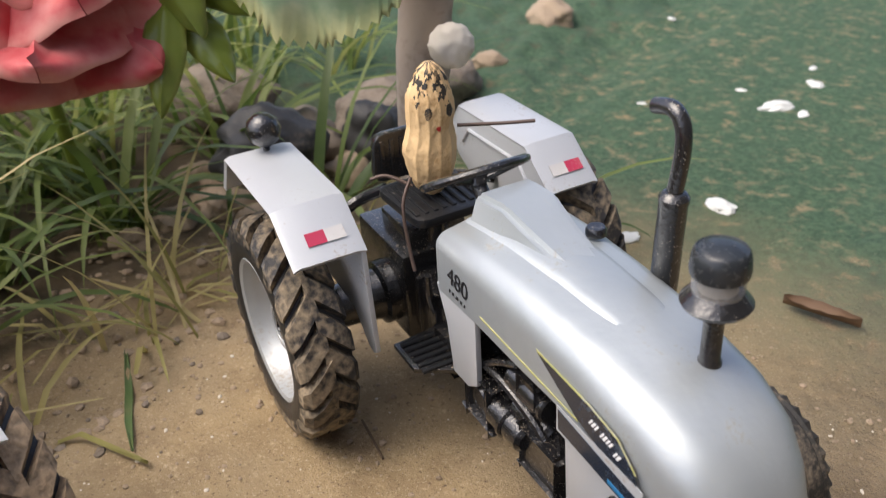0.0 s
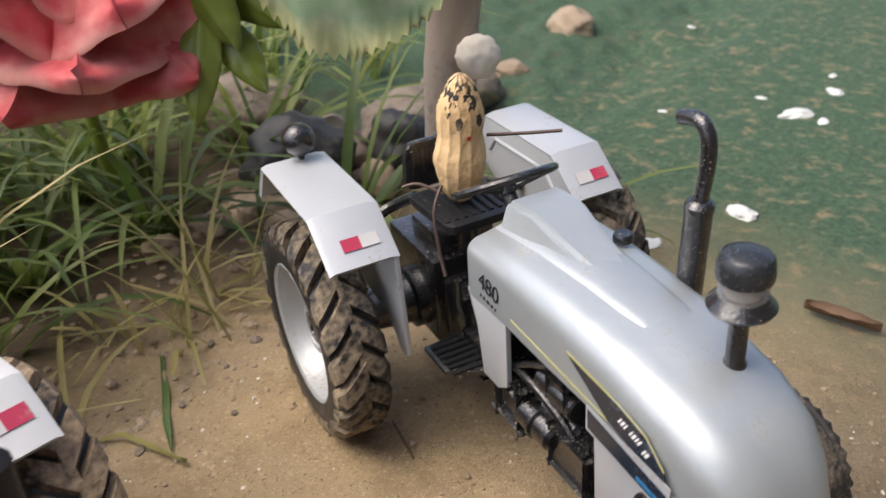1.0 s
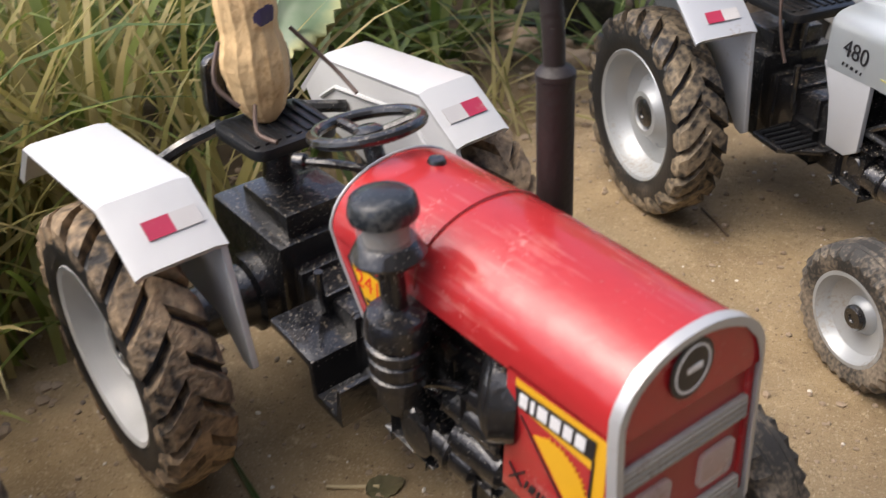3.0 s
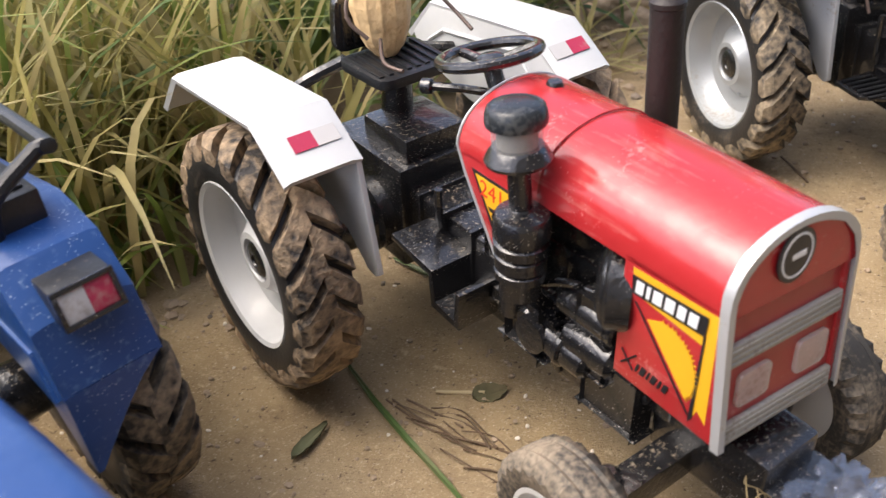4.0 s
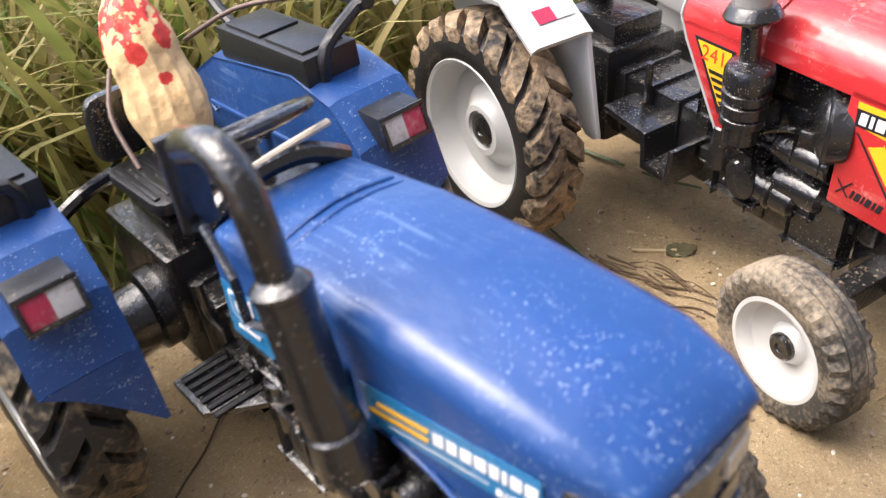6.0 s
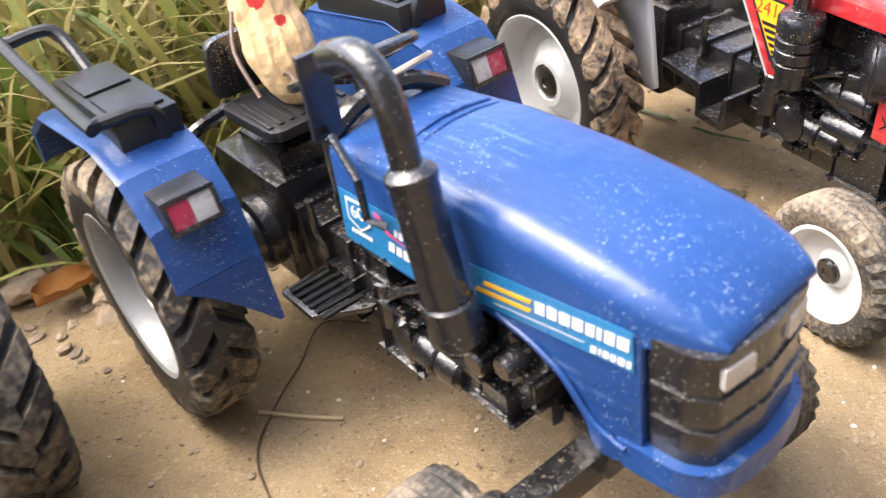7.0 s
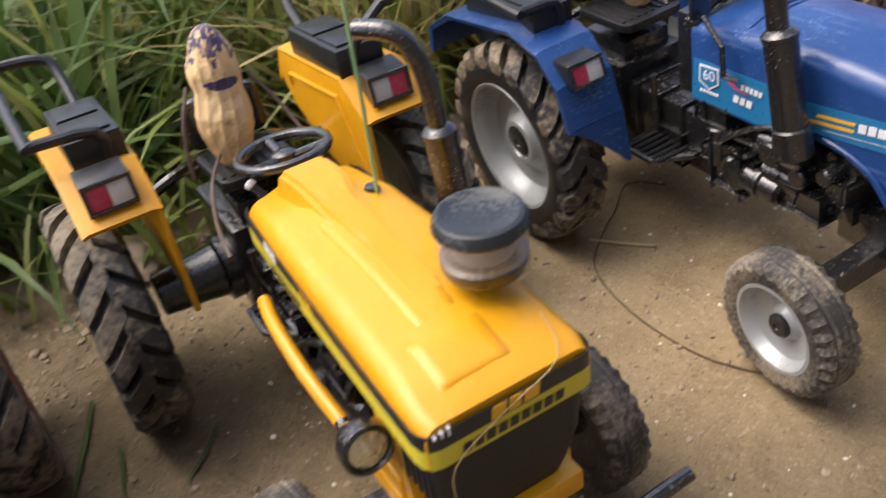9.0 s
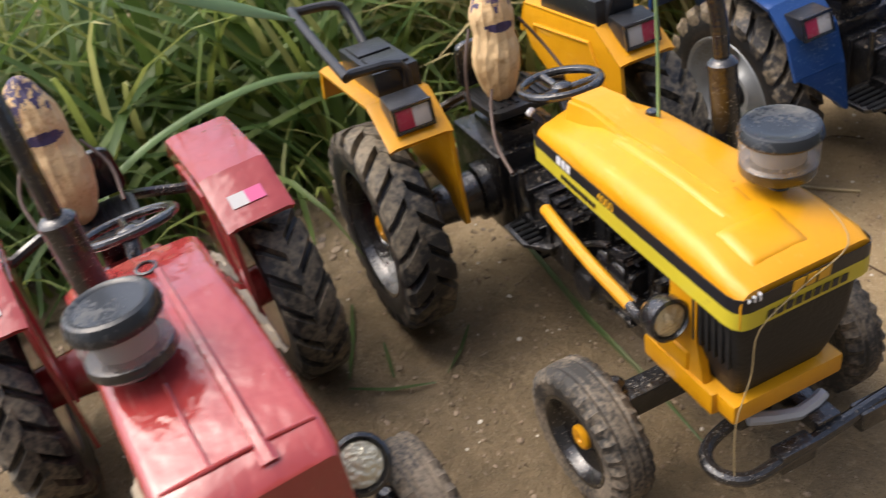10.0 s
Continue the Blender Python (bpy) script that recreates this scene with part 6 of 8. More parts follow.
def faded_tractor():
    at = place(-30.2, -21.2, -23.5, 0.0, 0.0, 0.04)
    t = thing("toy_tractor", at, "faded red toy tractor with large black air cleaner on mud", "toy tractor", "row of toy tractors")
    wheels(t, BRICK, BLACK, 4.65, 9.1, 3.9, tread=TREAD_DARK)
    chassis(t, 9.1, 3.9, 4.0, 11.0, BRICK, plate=(2.2, 3.4, 1.5, 3.0))
    bm = hood_loft([(3.7, 1.55, 5.6, 8.1, 0.25, 0.05), (3.9, 1.6, 5.6, 8.2, 0.3, 0.08), (7.0, 1.66, 5.7, 8.15, 0.35, 0.08), (10.7, 1.62, 5.0, 8.05, 0.25, 0.05), (11.3, 1.58, 4.4, 7.9, 0.22, 0.03), (11.5, 1.5, 4.4, 7.75, 0.18, 0.0)])
    bmesh.ops.translate(bm, verts=bm.verts, vec=(0, 0.1, 0))
    hood = part("hood", bm, BRICK, t, "faded red plastic hood with a wet shine", smooth=45)
    bm = bmesh.new()
    loft(bm, [[(x, 0.36, 8.05), (x, 0.44, z + 0.09), (x, 0.58, z + 0.1), (x, 0.7, 8.05)] for x, z in ((4.7, 8.2), (7, 8.22), (10.7, 8.1), (11.2, 7.94))])
    part("raised_strip", bm, BRICK, hood, smooth=30)
    single("crease", hood, BRICK, lambda bm: tube(bm, [(8.3, -0.42, 8.2), (9.6, -0.4, 8.16), (10.7, -0.38, 8.1)], 0.045, seg=8, sub=3))
    single("crease", hood, BRICK, lambda bm: tube(bm, [(10.66, -1.3, 8.03), (10.72, -0.4, 8.09), (10.74, 0.5, 8.1), (10.76, 1.55, 8.02)], 0.05, seg=8, sub=3))
    bm = bmesh.new()
    lathe(bm, [(0.26, -0.1), (0.26, 0.03), (0.19, 0.04), (0.17, -0.06), (0, -0.07)], Matrix.Translation((4.5, 0.32, 8.27)), 20)
    part("filler_hole", bm, BLACK, hood, "small dark round hole")
    # crumpled paper caught between the hood and the fender
    rnd = random.Random(77)
    for x0, x1, side, z0 in ((4.3, 5.7, 1, 7.95), (5.9, 8.4, 1, 7.85), (9.2, 10.4, -1, 7.3)):
        bm = bmesh.new()
        lines = []
        for i in range(9):
            x = x0 + (x1 - x0) * i / 8
            lines.append([(x + rnd.uniform(-0.08, 0.08), side * (1.68 + k * 0.07 + rnd.uniform(-0.05, 0.05)) + (0.05 if side > 0 else 0.12), z0 - k * 0.1 + rnd.uniform(-0.07, 0.07)) for k in range(4)])
        strip(bm, lines, 0.02)
        part("paper_scrap", bm, PAPER, t, "crumpled dirty pale paper scrap", smooth=20)
    prof = [(-3.3, 6.6), (-2.6, 7.4), (0.6, 7.5), (2.2, 6.7)]
    for side in (-1, 1):
        f = fender(t, side, prof, (1.9, 2.0), BRICK, 2.6, 4.45, 0.16, "faded red fender with pink and white sticker")
        two_tone(t, f, side, prof, 3.0, 3.95, 0.46, 0.7, PINK_INK)
    seat(t, -1.3, 6.6)
    steering(t, (2.2, 0.4, 8.1), (3.8, 0, 6.4), 1.2, 20)
    exhaust(t, [(4.3, -0.85, 10.0), (4.25, -0.85, 11.2), (4.1, -0.85, 12.2), (3.8, -0.85, 12.9)], 0.2, ((4.4, -0.82, 8.0), (4.3, -0.85, 10.1)), 0.38)
    air_cleaner(t, (7.55, -0.66, 8.1), 0.92, 0.35, 0.6, 0.42, 0.98, lean=-6, stem_r=0.3, bowl=0.95, flat=True)
    for side in (-1, 1):
        bm = bmesh.new()
        lathe(bm, [(0.2, -0.4), (0.5, -0.2), (0.62, 0.1), (0.62, 0.3), (0.54, 0.34), (0.48, 0.2)], Matrix.Translation((10.3, side * 2.1, 5.85)) @ Matrix.Rotation(radians(48), 4, "Y"), 24)
        tube(bm, [(10.15, side * 2.1, 5.7), (10.1, side * 1.75, 5.4), (10.0, side * 1.4, 5.3)], 0.14, seg=8, sub=2)
        lamp = part("headlamp", bm, BLACK, t)
        bm = bmesh.new()
        lathe(bm, [(0.5, 0.15), (0.44, 0.27), (0.2, 0.33), (0, 0.34)], Matrix.Translation((10.3, side * 2.1, 5.85)) @ Matrix.Rotation(radians(48), 4, "Y"), 24)
        part("lens", bm, LAMP_GLASS, lamp, "round lens of crinkled gold foil")
    peanut(at @ Matrix.Translation((-1.5, -0.35, 6.6)) @ Matrix.Rotation(radians(-12), 4, "Y"), 4.3, 0.88, 0.74, INDIGO_PAINT, "painted peanut doll with dark band, wire arms",
           marks=((0.0, 0.62, (0.8, 0.04), INDIGO_PAINT),), limbs=(((0.1, 0.8, 2.2), (0.6, 1.2, 1.4), (1.4, 1.1, 0.6)), ((0.1, -0.8, 2.2), (0.6, -1.2, 1.4), (1.3, -1.1, 0.6))))


silver_tractor()
red_tractor()
blue_tractor()
yellow_tractor()
faded_tractor()


# ---- ground ----
def ground_material():
    mat = bpy.data.materials.new("dry_mud")
    mat.use_nodes = True
    n, l = mat.node_tree.nodes, mat.node_tree.links
    b = n["Principled BSDF"]
    co = n.new("ShaderNodeTexCoord")

    def tex(scale, detail=5, rough=0.6):
        t = n.new("ShaderNodeTexNoise")
        t.inputs["Scale"].default_value, t.inputs["Detail"].default_value, t.inputs["Roughness"].default_value = scale, detail, rough
        l.new(co.outputs["Object"], t.inputs["Vector"])
        return t.outputs["Fac"]

    def ramp(src, a, c):
        m = n.new("ShaderNodeMapRange")
        m.interpolation_type = "SMOOTHSTEP"
        m.inputs["From Min"].default_value, m.inputs["From Max"].default_value = a, c
        l.new(src, m.inputs["Value"])
        return m.outputs[0]

    def mix(fac, a, c):
        m = n.new("ShaderNodeMix")
        m.data_type = "RGBA"
        l.new(fac, m.inputs["Factor"])
        for key, v in (("A", a), ("B", c)):
            if isinstance(v, tuple):
                m.inputs[key].default_value = (*v, 1)
            else:
                l.new(v, m.inputs[key])
        return m.outputs["Result"]

    def math_(op, a, c):
        m = n.new("ShaderNodeMath")
        m.operation = op
        for i, v in enumerate((a, c)):
            if isinstance(v, (int, float)):
                m.inputs[i].default_value = v
            else:
                l.new(v, m.inputs[i])
        return m.outputs[0]

    big, mid, fine, grit = tex(14), tex(60), tex(400, 6, 0.75), tex(1500, 4, 0.7)
    speck = tex(800, 3, 0.6)
    sep = n.new("ShaderNodeSeparateXYZ")
    l.new(co.outputs["Object"], sep.inputs[0])
    mud = mix(ramp(mid, 0.3, 0.7), (0.275, 0.196, 0.104), (0.390, 0.288, 0.157))
    mud = mix(ramp(big, 0.35, 0.7), mud, (0.330, 0.250, 0.148))
    mud = mix(ramp(fine, 0.55, 0.78), mud, (0.14, 0.09, 0.05))
    mud = mix(ramp(fine, 0.45, 0.28), mud, (0.52, 0.40, 0.25))
    mud = mix(ramp(grit, 0.56, 0.72), mud, (0.60, 0.50, 0.36))
    mud = mix(ramp(speck, 0.63, 0.72), mud, (0.11, 0.075, 0.045))
    blot = math_("MULTIPLY", ramp(math_("ADD", math_("MULTIPLY", tex(32, 6, 0.65), 0.8), math_("MULTIPLY", fine, 0.2)), 0.52, 0.66), 0.45)
    mud = mix(blot, mud, (0.17, 0.115, 0.065))
    # darker brown ground among the grass roots behind the first tractor
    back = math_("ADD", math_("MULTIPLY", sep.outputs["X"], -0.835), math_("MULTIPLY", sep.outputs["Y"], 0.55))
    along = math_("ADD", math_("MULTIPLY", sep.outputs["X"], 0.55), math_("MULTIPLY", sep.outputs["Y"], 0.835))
    root_soil = math_("MULTIPLY", ramp(math_("ADD", back, math_("MULTIPLY", mid, 0.05)), 0.255, 0.30), ramp(along, -0.06, 0.10))
    mud = mix(math_("MULTIPLY", root_soil, 0.85), mud, (0.055, 0.04, 0.025))
    # a film of green algae on the far mud
    away = math_("ADD", math_("MULTIPLY", sep.outputs["Y"], 1.0), math_("MULTIPLY", sep.outputs["X"], 0.75))
    away = math_("ADD", away, math_("MULTIPLY", math_("SUBTRACT", big, 0.5), 0.10))
    away = math_("ADD", away, math_("MULTIPLY", math_("SUBTRACT", tex(1.2, 3), 0.5), 0.25))
    green = ramp(away, 0.28, 0.46)
    patchy = math_("ADD", math_("MULTIPLY", mid, 0.35), math_("MULTIPLY", tex(150, 6, 0.65), 0.65))
    green = math_("MULTIPLY", green, ramp(patchy, 0.28, 0.50))
    algae = mix(ramp(fine, 0.35, 0.65), (0.030, 0.066, 0.037), (0.072, 0.125, 0.068))
    algae = mix(ramp(grit, 0.6, 0.7), algae, (0.20, 0.20, 0.12))
    # damp, darker mud at the end of the row
    damp_shade = math_("MULTIPLY", ramp(math_("ADD", sep.outputs["Y"], math_("MULTIPLY", math_("SUBTRACT", big, 0.5), 0.16)), -0.07, -0.15), 0.5)
    # shade over the strip before the row, painted into the ground colour
    front = math_("MULTIPLY", ramp(math_("ADD", back, math_("MULTIPLY", math_("SUBTRACT", big, 0.5), 0.06)), 0.075, 0.01), 0.42)
    damp_shade = math_("MAXIMUM", damp_shade, front)
    clod = tex(150, 6, 0.7)
    damp_shade = math_("MULTIPLY", damp_shade, math_("ADD", 0.35, math_("MULTIPLY", clod, 1.3)))
    mud = mix(damp_shade, mud, (0.10, 0.075, 0.045))
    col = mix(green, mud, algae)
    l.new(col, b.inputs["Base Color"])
    wet = n.new("ShaderNodeMapRange")
    wet.inputs["From Max"].default_value = 0.45
    wet.inputs["To Min"].default_value, wet.inputs["To Max"].default_value = 0.82, 0.5
    l.new(damp_shade, wet.inputs["Value"])
    l.new(wet.outputs[0], b.inputs["Roughness"])
    b.inputs["Specular IOR Level"].default_value = 0.3
    h = math_("ADD", math_("MULTIPLY", mid, 1.0), math_("ADD", math_("MULTIPLY", fine, 0.5), math_("MULTIPLY", grit, 0.35)))
    h = math_("ADD", h, math_("MULTIPLY", math_("MULTIPLY", damp_shade, clod), 4.5))
    bp = n.new("ShaderNodeBump")
    bp.inputs["Strength"].default_value, bp.inputs["Distance"].default_value = 0.75, 0.0022
    l.new(h, bp.inputs["Height"])
    l.new(bp.outputs[0], b.inputs["Normal"])
    return mat


ROW = Vector((0.55, 0.835, 0))  # along the row of tractors
BACK = Vector((-0.835, 0.55, 0))  # behind it
START = Vector((-30.0, -21.0, 0))


def ground_z(x, y):
    """The ground's height in cm."""
    p = Vector((x, y, 0)) - START
    back = p.dot(BACK)
    z = 0.10 * noise.noise(Vector((x * 0.12, y * 0.12, 0))) + 0.05 * noise.noise(Vector((x * 0.6, y * 0.6, 3)))
    rough = min(1, max(0, (back - 5) / 6))
    z += 0.035 * noise.noise(Vector((x * 1.9, y * 1.9, 11)))
    wet = min(1, max(0, (-8 - y) / 6)) * min(1, max(0, (x + 44) / 4))
    if wet > 0:
        z += wet * (0.13 * noise.noise(Vector((x * 0.9, y * 0.9, 13))) + 0.09 * max(0, noise.noise(Vector((x * 2.4, y * 2.4, 14))) - 0.1))
    fade = min(1, max(0, 1 - (max(abs(x + 8) - 50, abs(y - 12) - 60)) / 20))
    z *= fade
    rough *= fade
    z += rough * (0.9 * noise.noise(Vector((x * 0.16, y * 0.16, 7))) + 0.4 * noise.noise(Vector((x * 0.7, y * 0.7, 9))))
    # churned mud beside the red tractor's rear wheel and between the last two
    for cx, cy, r, h in ((-9.4, 7.4, 2.6, 0.35), (-25.5, -15.5, 5.0, 0.22), (-14.0, 9.0, 2.0, 0.2)):
        k = max(0, 1 - math.hypot(x - cx, y - cy) / r)
        if k > 0:
            z += h * k * (noise.noise(Vector((x * 1.1, y * 0.7, 4))) + 0.5 * noise.noise(Vector((x * 2.3, y * 2.3, 5))))
    return z - 0.10 - 0.4 * min(1, max(0, (back - 6) / 1.2))


def build_ground():
    def steps(lo, hi, d):
        near = list(np.arange(lo, hi + 0.01, d))
        far = [30, 80, 200, 600, 2000, 8000, 30000]
        return [lo - f for f in far[::-1]] + near + [hi + f for f in far]
    def graded(lo, hi, a, b):
        v = steps(lo, hi, 0.6)
        return [p for p in v if p < a or p > b] + list(np.arange(a, b + 0.01, 0.28))
    xs, ys = sorted(graded(-60, 45, -40, 18)), sorted(graded(-50, 75, -36, 34))
    verts = [(x * CM, y * CM, ground_z(x, y) * CM) for y in ys for x in xs]
    w = len(xs)
    faces = [(j * w + i, j * w + i + 1, (j + 1) * w + i + 1, (j + 1) * w + i) for j in range(len(ys) - 1) for i in range(w - 1)]
    me = bpy.data.meshes.new("ground")
    me.from_pydata(verts, [], faces)
    me.shade_smooth()
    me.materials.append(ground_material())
    return tagged(new("ground", me), "dry tan mud with green algae farther off", "ground", kind="structure")


build_ground()


def add_light_blocker():
    """An unseen wall behind the camera, added to block light from that side."""
    bm = bmesh.new()
    a, b = START - ROW * 90 - BACK * 58, START + ROW * 150 - BACK * 58
    out = -BACK * 12
    lo = [a, b, b + out, a + out]
    vs = [bm.verts.new(p + Vector((0, 0, -3))) for p in lo] + [bm.verts.new(p + Vector((0, 0, 95))) for p in lo]
    bm.faces.new(vs[:4])
    bm.faces.new(vs[4:])
    for i in range(4):
        j = (i + 1) % 4
        bm.faces.new([vs[i], vs[j], vs[4 + j], vs[4 + i]])
    bmesh.ops.bevel(bm, geom=list(bm.edges), offset=0.8, segments=2, affect="EDGES")
    ob = new("light_block_wall", mesh_of("light_block_wall", bm))
    ob.data.materials.append(material("blocker_grey", (0.15, 0.145, 0.14), 0.9, dirt=0.4, dirt_color=(0.09, 0.085, 0.08), scale=40, bump=0.6, vary=0.2, relief=0.002))
    return tagged(ob, "added unseen wall that blocks light behind the camera", "wall", kind="structure")


add_light_blocker()


# ---- grass behind the row ----
def grass_material(name, colors, single_blades=False):
    mat = bpy.data.materials.new(name)
    mat.use_nodes = True
    n, l = mat.node_tree.nodes, mat.node_tree.links
    b = n["Principled BSDF"]
    geo = n.new("ShaderNodeNewGeometry")
    r = n.new("ShaderNodeValToRGB")
    r.color_ramp.elements[0].color, r.color_ramp.elements[1].color = (*colors[0], 1), (*colors[-1], 1)
    for i, c in enumerate(colors[1:-1]):
        r.color_ramp.elements.new((i + 1) / (len(colors) - 1)).color = (*c, 1)
    info = n.new("ShaderNodeObjectInfo")
    l.new(info.outputs["Random"] if single_blades else geo.outputs["Random Per Island"], r.inputs[0])
    co = n.new("ShaderNodeTexCoord")
    t = n.new("ShaderNodeTexNoise")
    t.inputs["Scale"].default_value = 90
    l.new(co.outputs["Object"], t.inputs["Vector"])
    m = n.new("ShaderNodeMix")
    m.data_type, m.blend_type = "RGBA", "MULTIPLY"
    m.inputs["Factor"].default_value = 0.6
    l.new(r.outputs[0], m.inputs["A"])
    l.new(t.outputs["Fac"], m.inputs["B"])
    g = n.new("ShaderNodeMix")
    g.data_type, g.blend_type = "RGBA", "MIX"
    g.inputs["Factor"].default_value = 0.4
    l.new(m.outputs["Result"], g.inputs["A"])
    l.new(r.outputs[0], g.inputs["B"])
    l.new(g.outputs["Result"], b.inputs["Base Color"])
    b.inputs["Roughness"].default_value = 0.5
    b.inputs["Transmission Weight"].default_value = 0.0
    b.inputs["Subsurface Weight"].default_value = 0.0
    tr = n.new("ShaderNodeBsdfTranslucent")
    l.new(g.outputs["Result"], tr.inputs["Color"])
    sh = n.new("ShaderNodeMixShader")
    sh.inputs[0].default_value = 0.4
    l.new(b.outputs[0], sh.inputs[1])
    l.new(tr.outputs[0], sh.inputs[2])
    l.new(sh.outputs[0], n["Material Output"].inputs["Surface"])
    return mat


GREEN = grass_material("green_blades", [(0.08, 0.14, 0.03), (0.20, 0.27, 0.055), (0.32, 0.38, 0.09), (0.45, 0.46, 0.16)])
LEAFY = grass_material("tuft_blades", [(0.07, 0.125, 0.025), (0.15, 0.21, 0.045), (0.24, 0.29, 0.075)], True)
BROAD = grass_material("broad_green_blades", [(0.08, 0.16, 0.035), (0.16, 0.25, 0.055), (0.26, 0.35, 0.10)])
STRAW = grass_material("straw_blades", [(0.32, 0.30, 0.09), (0.48, 0.42, 0.15), (0.6, 0.5, 0.24)])


def blade(verts, faces, base, heading, height, lean, width, rnd, droop=0.5, n=6):
    d = Vector((math.cos(heading), math.sin(heading), 0))
    s = Vector((-d.y, d.x, 0))
    s = (s * math.cos(0.6) + d * math.sin(rnd.uniform(-0.6, 0.6))).normalized()
    k = len(verts)
    pos = Vector(base)
    ang = rnd.uniform(0.02, 0.25) + lean * 0.3
    for i in range(n + 1):
        u = i / n
        w = width * (1 - u) ** 0.6 * (0.65 + 0.7 * min(u * 4, 1) * 0.5) if i < n else 0.0
        fold = Vector((0, 0, 0.25 * w))
        if i < n:
            verts += [tuple((pos - s * w + fold) * CM), tuple(pos * CM), tuple((pos + s * w + fold) * CM)]
        else:
            verts.append(tuple(pos * CM))
        ang += (lean * 0.9 + droop * u * 1.4) / n
        pos = pos + (d * math.sin(ang) + Vector((0, 0, 1)) * math.cos(ang)) * height / n
        if pos.z < 0.15:
            pos.z = 0.15
    for i in range(n - 1):
        a, b = k + 3 * i, k + 3 * (i + 1)
        faces += [(a, a + 1, b + 1, b), (a + 1, a + 2, b + 2, b + 1)]
    a, tip = k + 3 * (n - 1), k + 3 * n
    faces += [(a, a + 1, tip), (a + 1, a + 2, tip)]


def grass(name, mat, label, count, seed, s_range, b_range, height, width, lean, droop, density=None, tuft=7, toward=None, away=False):
    rnd = random.Random(seed)
    verts, faces = [], []
    while count > 0:
        s, b = rnd.uniform(*s_range), b_range[0] + (b_range[1] - b_range[0]) * rnd.random() ** 1.3
        if density and rnd.random() > density(s, b):
            continue
        p = START + ROW * s + BACK * b
        for _ in range(rnd.randint(max(1, tuft // 2), tuft)):
            q = p + Vector((rnd.gauss(0, 0.5), rnd.gauss(0, 0.5), 0))
            q.z = ground_z(q.x, q.y) - 0.15
            h = height * rnd.uniform(0.45, 1.15)
            heading = rnd.uniform(0, 6.283) if toward is None or rnd.random() < 0.45 else rnd.gauss(toward, 0.7)
            if away and b < 17 and math.cos(heading) * BACK.x + math.sin(heading) * BACK.y < -0.15:
                continue
            v, f = [], []
            blade(v, f, q, heading, h, lean * rnd.uniform(0.1, 1.3), width * rnd.uniform(0.6, 1.2), rnd, droop * rnd.uniform(0.3, 1.4))
            count -= 1
            if clear_of_tractors(v):
                k = len(verts)
                verts += v
                faces += [tuple(i + k for i in t) for t in f]
    me = bpy.data.meshes.new(name)
    me.from_pydata(verts, [], faces)
    me.shade_smooth()
    me.materials.append(mat)
    return tagged(new(name, me), label, "grass", kind="stuff")


PARKED = [(0.34, 24.9, -58.7), (-11.41, 12.0, -37.4), (-18.03, 0.68, -30.0), (-24.64, -10.48, -28.7), (-30.2, -21.2, -23.5)]


def clear_of_tractors(points):
    """True if no point (metres) lies within a parked tractor."""
    for x, y, h in PARKED:
        c, s = math.cos(radians(h)), math.sin(radians(h))
        for px, py, pz in points:
            dx, dy = px / CM - x, py / CM - y
            if pz < 0.088 and -4.9 < dx * c + dy * s < 14 and abs(dy * c - dx * s) < 5.4:
                return False
    return True


# s runs along the row from the last tractor to the first, b behind it
grass("tall_grass", GREEN, "tall green grass blades behind the tractors", 1800, 1, (-26, 40), (9, 36), 16, 0.26, 0.9, 1.2,
      lambda s, b: min(1, max(0.05, (b - 8) / 6)) * (1 if s < 30 else 0.4))
grass("short_grass", GREEN, "low green grass at the edge of the mud", 520, 2, (-24, 40), (8, 14), 6, 0.18, 1.0, 1.0)
grass("dry_grass", STRAW, "straw-coloured dry grass stems among the green", 1600, 3, (16, 41), (9.5, 30), 13, 0.2, 0.7, 0.9)
grass("broad_grass", BROAD, "broad deep green blades crossing behind the last tractors", 560, 8, (-28, 10), (9.5, 22), 19, 0.42, 1.4, 1.1, away=True)
grass("lying_straw", STRAW, "dry straw-coloured blades lying on the soil", 110, 9, (28, 62), (6.5, 13), 8, 0.12, 2.6, 0.5)
grass("far_grass", GREEN, "grass in the shade behind the first tractor", 560, 5, (41, 78), (21, 42), 12, 0.2, 1.2, 1.0)


def tuft(x, y, count, seed, height=11, lean=1.4):
    """Blades that spread from one root."""
    rnd = random.Random(seed)
    root = ground_point_z(x, y)
    t = thing("grass_tuft", Matrix.Translation(root), "spreading green grass tuft rooted in bare soil", "grass tuft", "grass tufts")
    for _ in range(count):
        verts, faces = [], []
        q = Vector((rnd.gauss(0, 0.5), rnd.gauss(0, 0.5), 0))
        blade(verts, faces, q, rnd.uniform(0, 6.283), height * rnd.uniform(0.5, 1.2), lean * rnd.uniform(0.4, 1.2), 0.27 * rnd.uniform(0.6, 1.2), rnd, rnd.uniform(0.3, 1.0))
        me = bpy.data.meshes.new("blade")
        me.from_pydata(verts, [], faces)
        me.shade_smooth()
        me.materials.append(LEAFY)
        part("blade", me, LEAFY, t)


def ground_point_z(x, y):
    return Vector((x, y, ground_z(x, y) - 0.15))


for i, (x, y, n, h) in enumerate(((-13.3, 34.5, 34, 12), (-17.0, 30.5, 26, 11), (-20.5, 27.0, 24, 12), (-18.0, 37.5, 26, 13), (-4.8, 36.0, 16, 11), (-10.5, 41.0, 22, 13), (-23.0, 33.0, 26, 13), (-16.0, 24.5, 12, 8), (4.0, 34.0, 5, 8))):
    tuft(x, y, n, 70 + i, h)


# ---- stones, leaves and litter ----
def ground_point(x, y, up=0.0):
    return Vector((x, y, ground_z(x, y) + up))


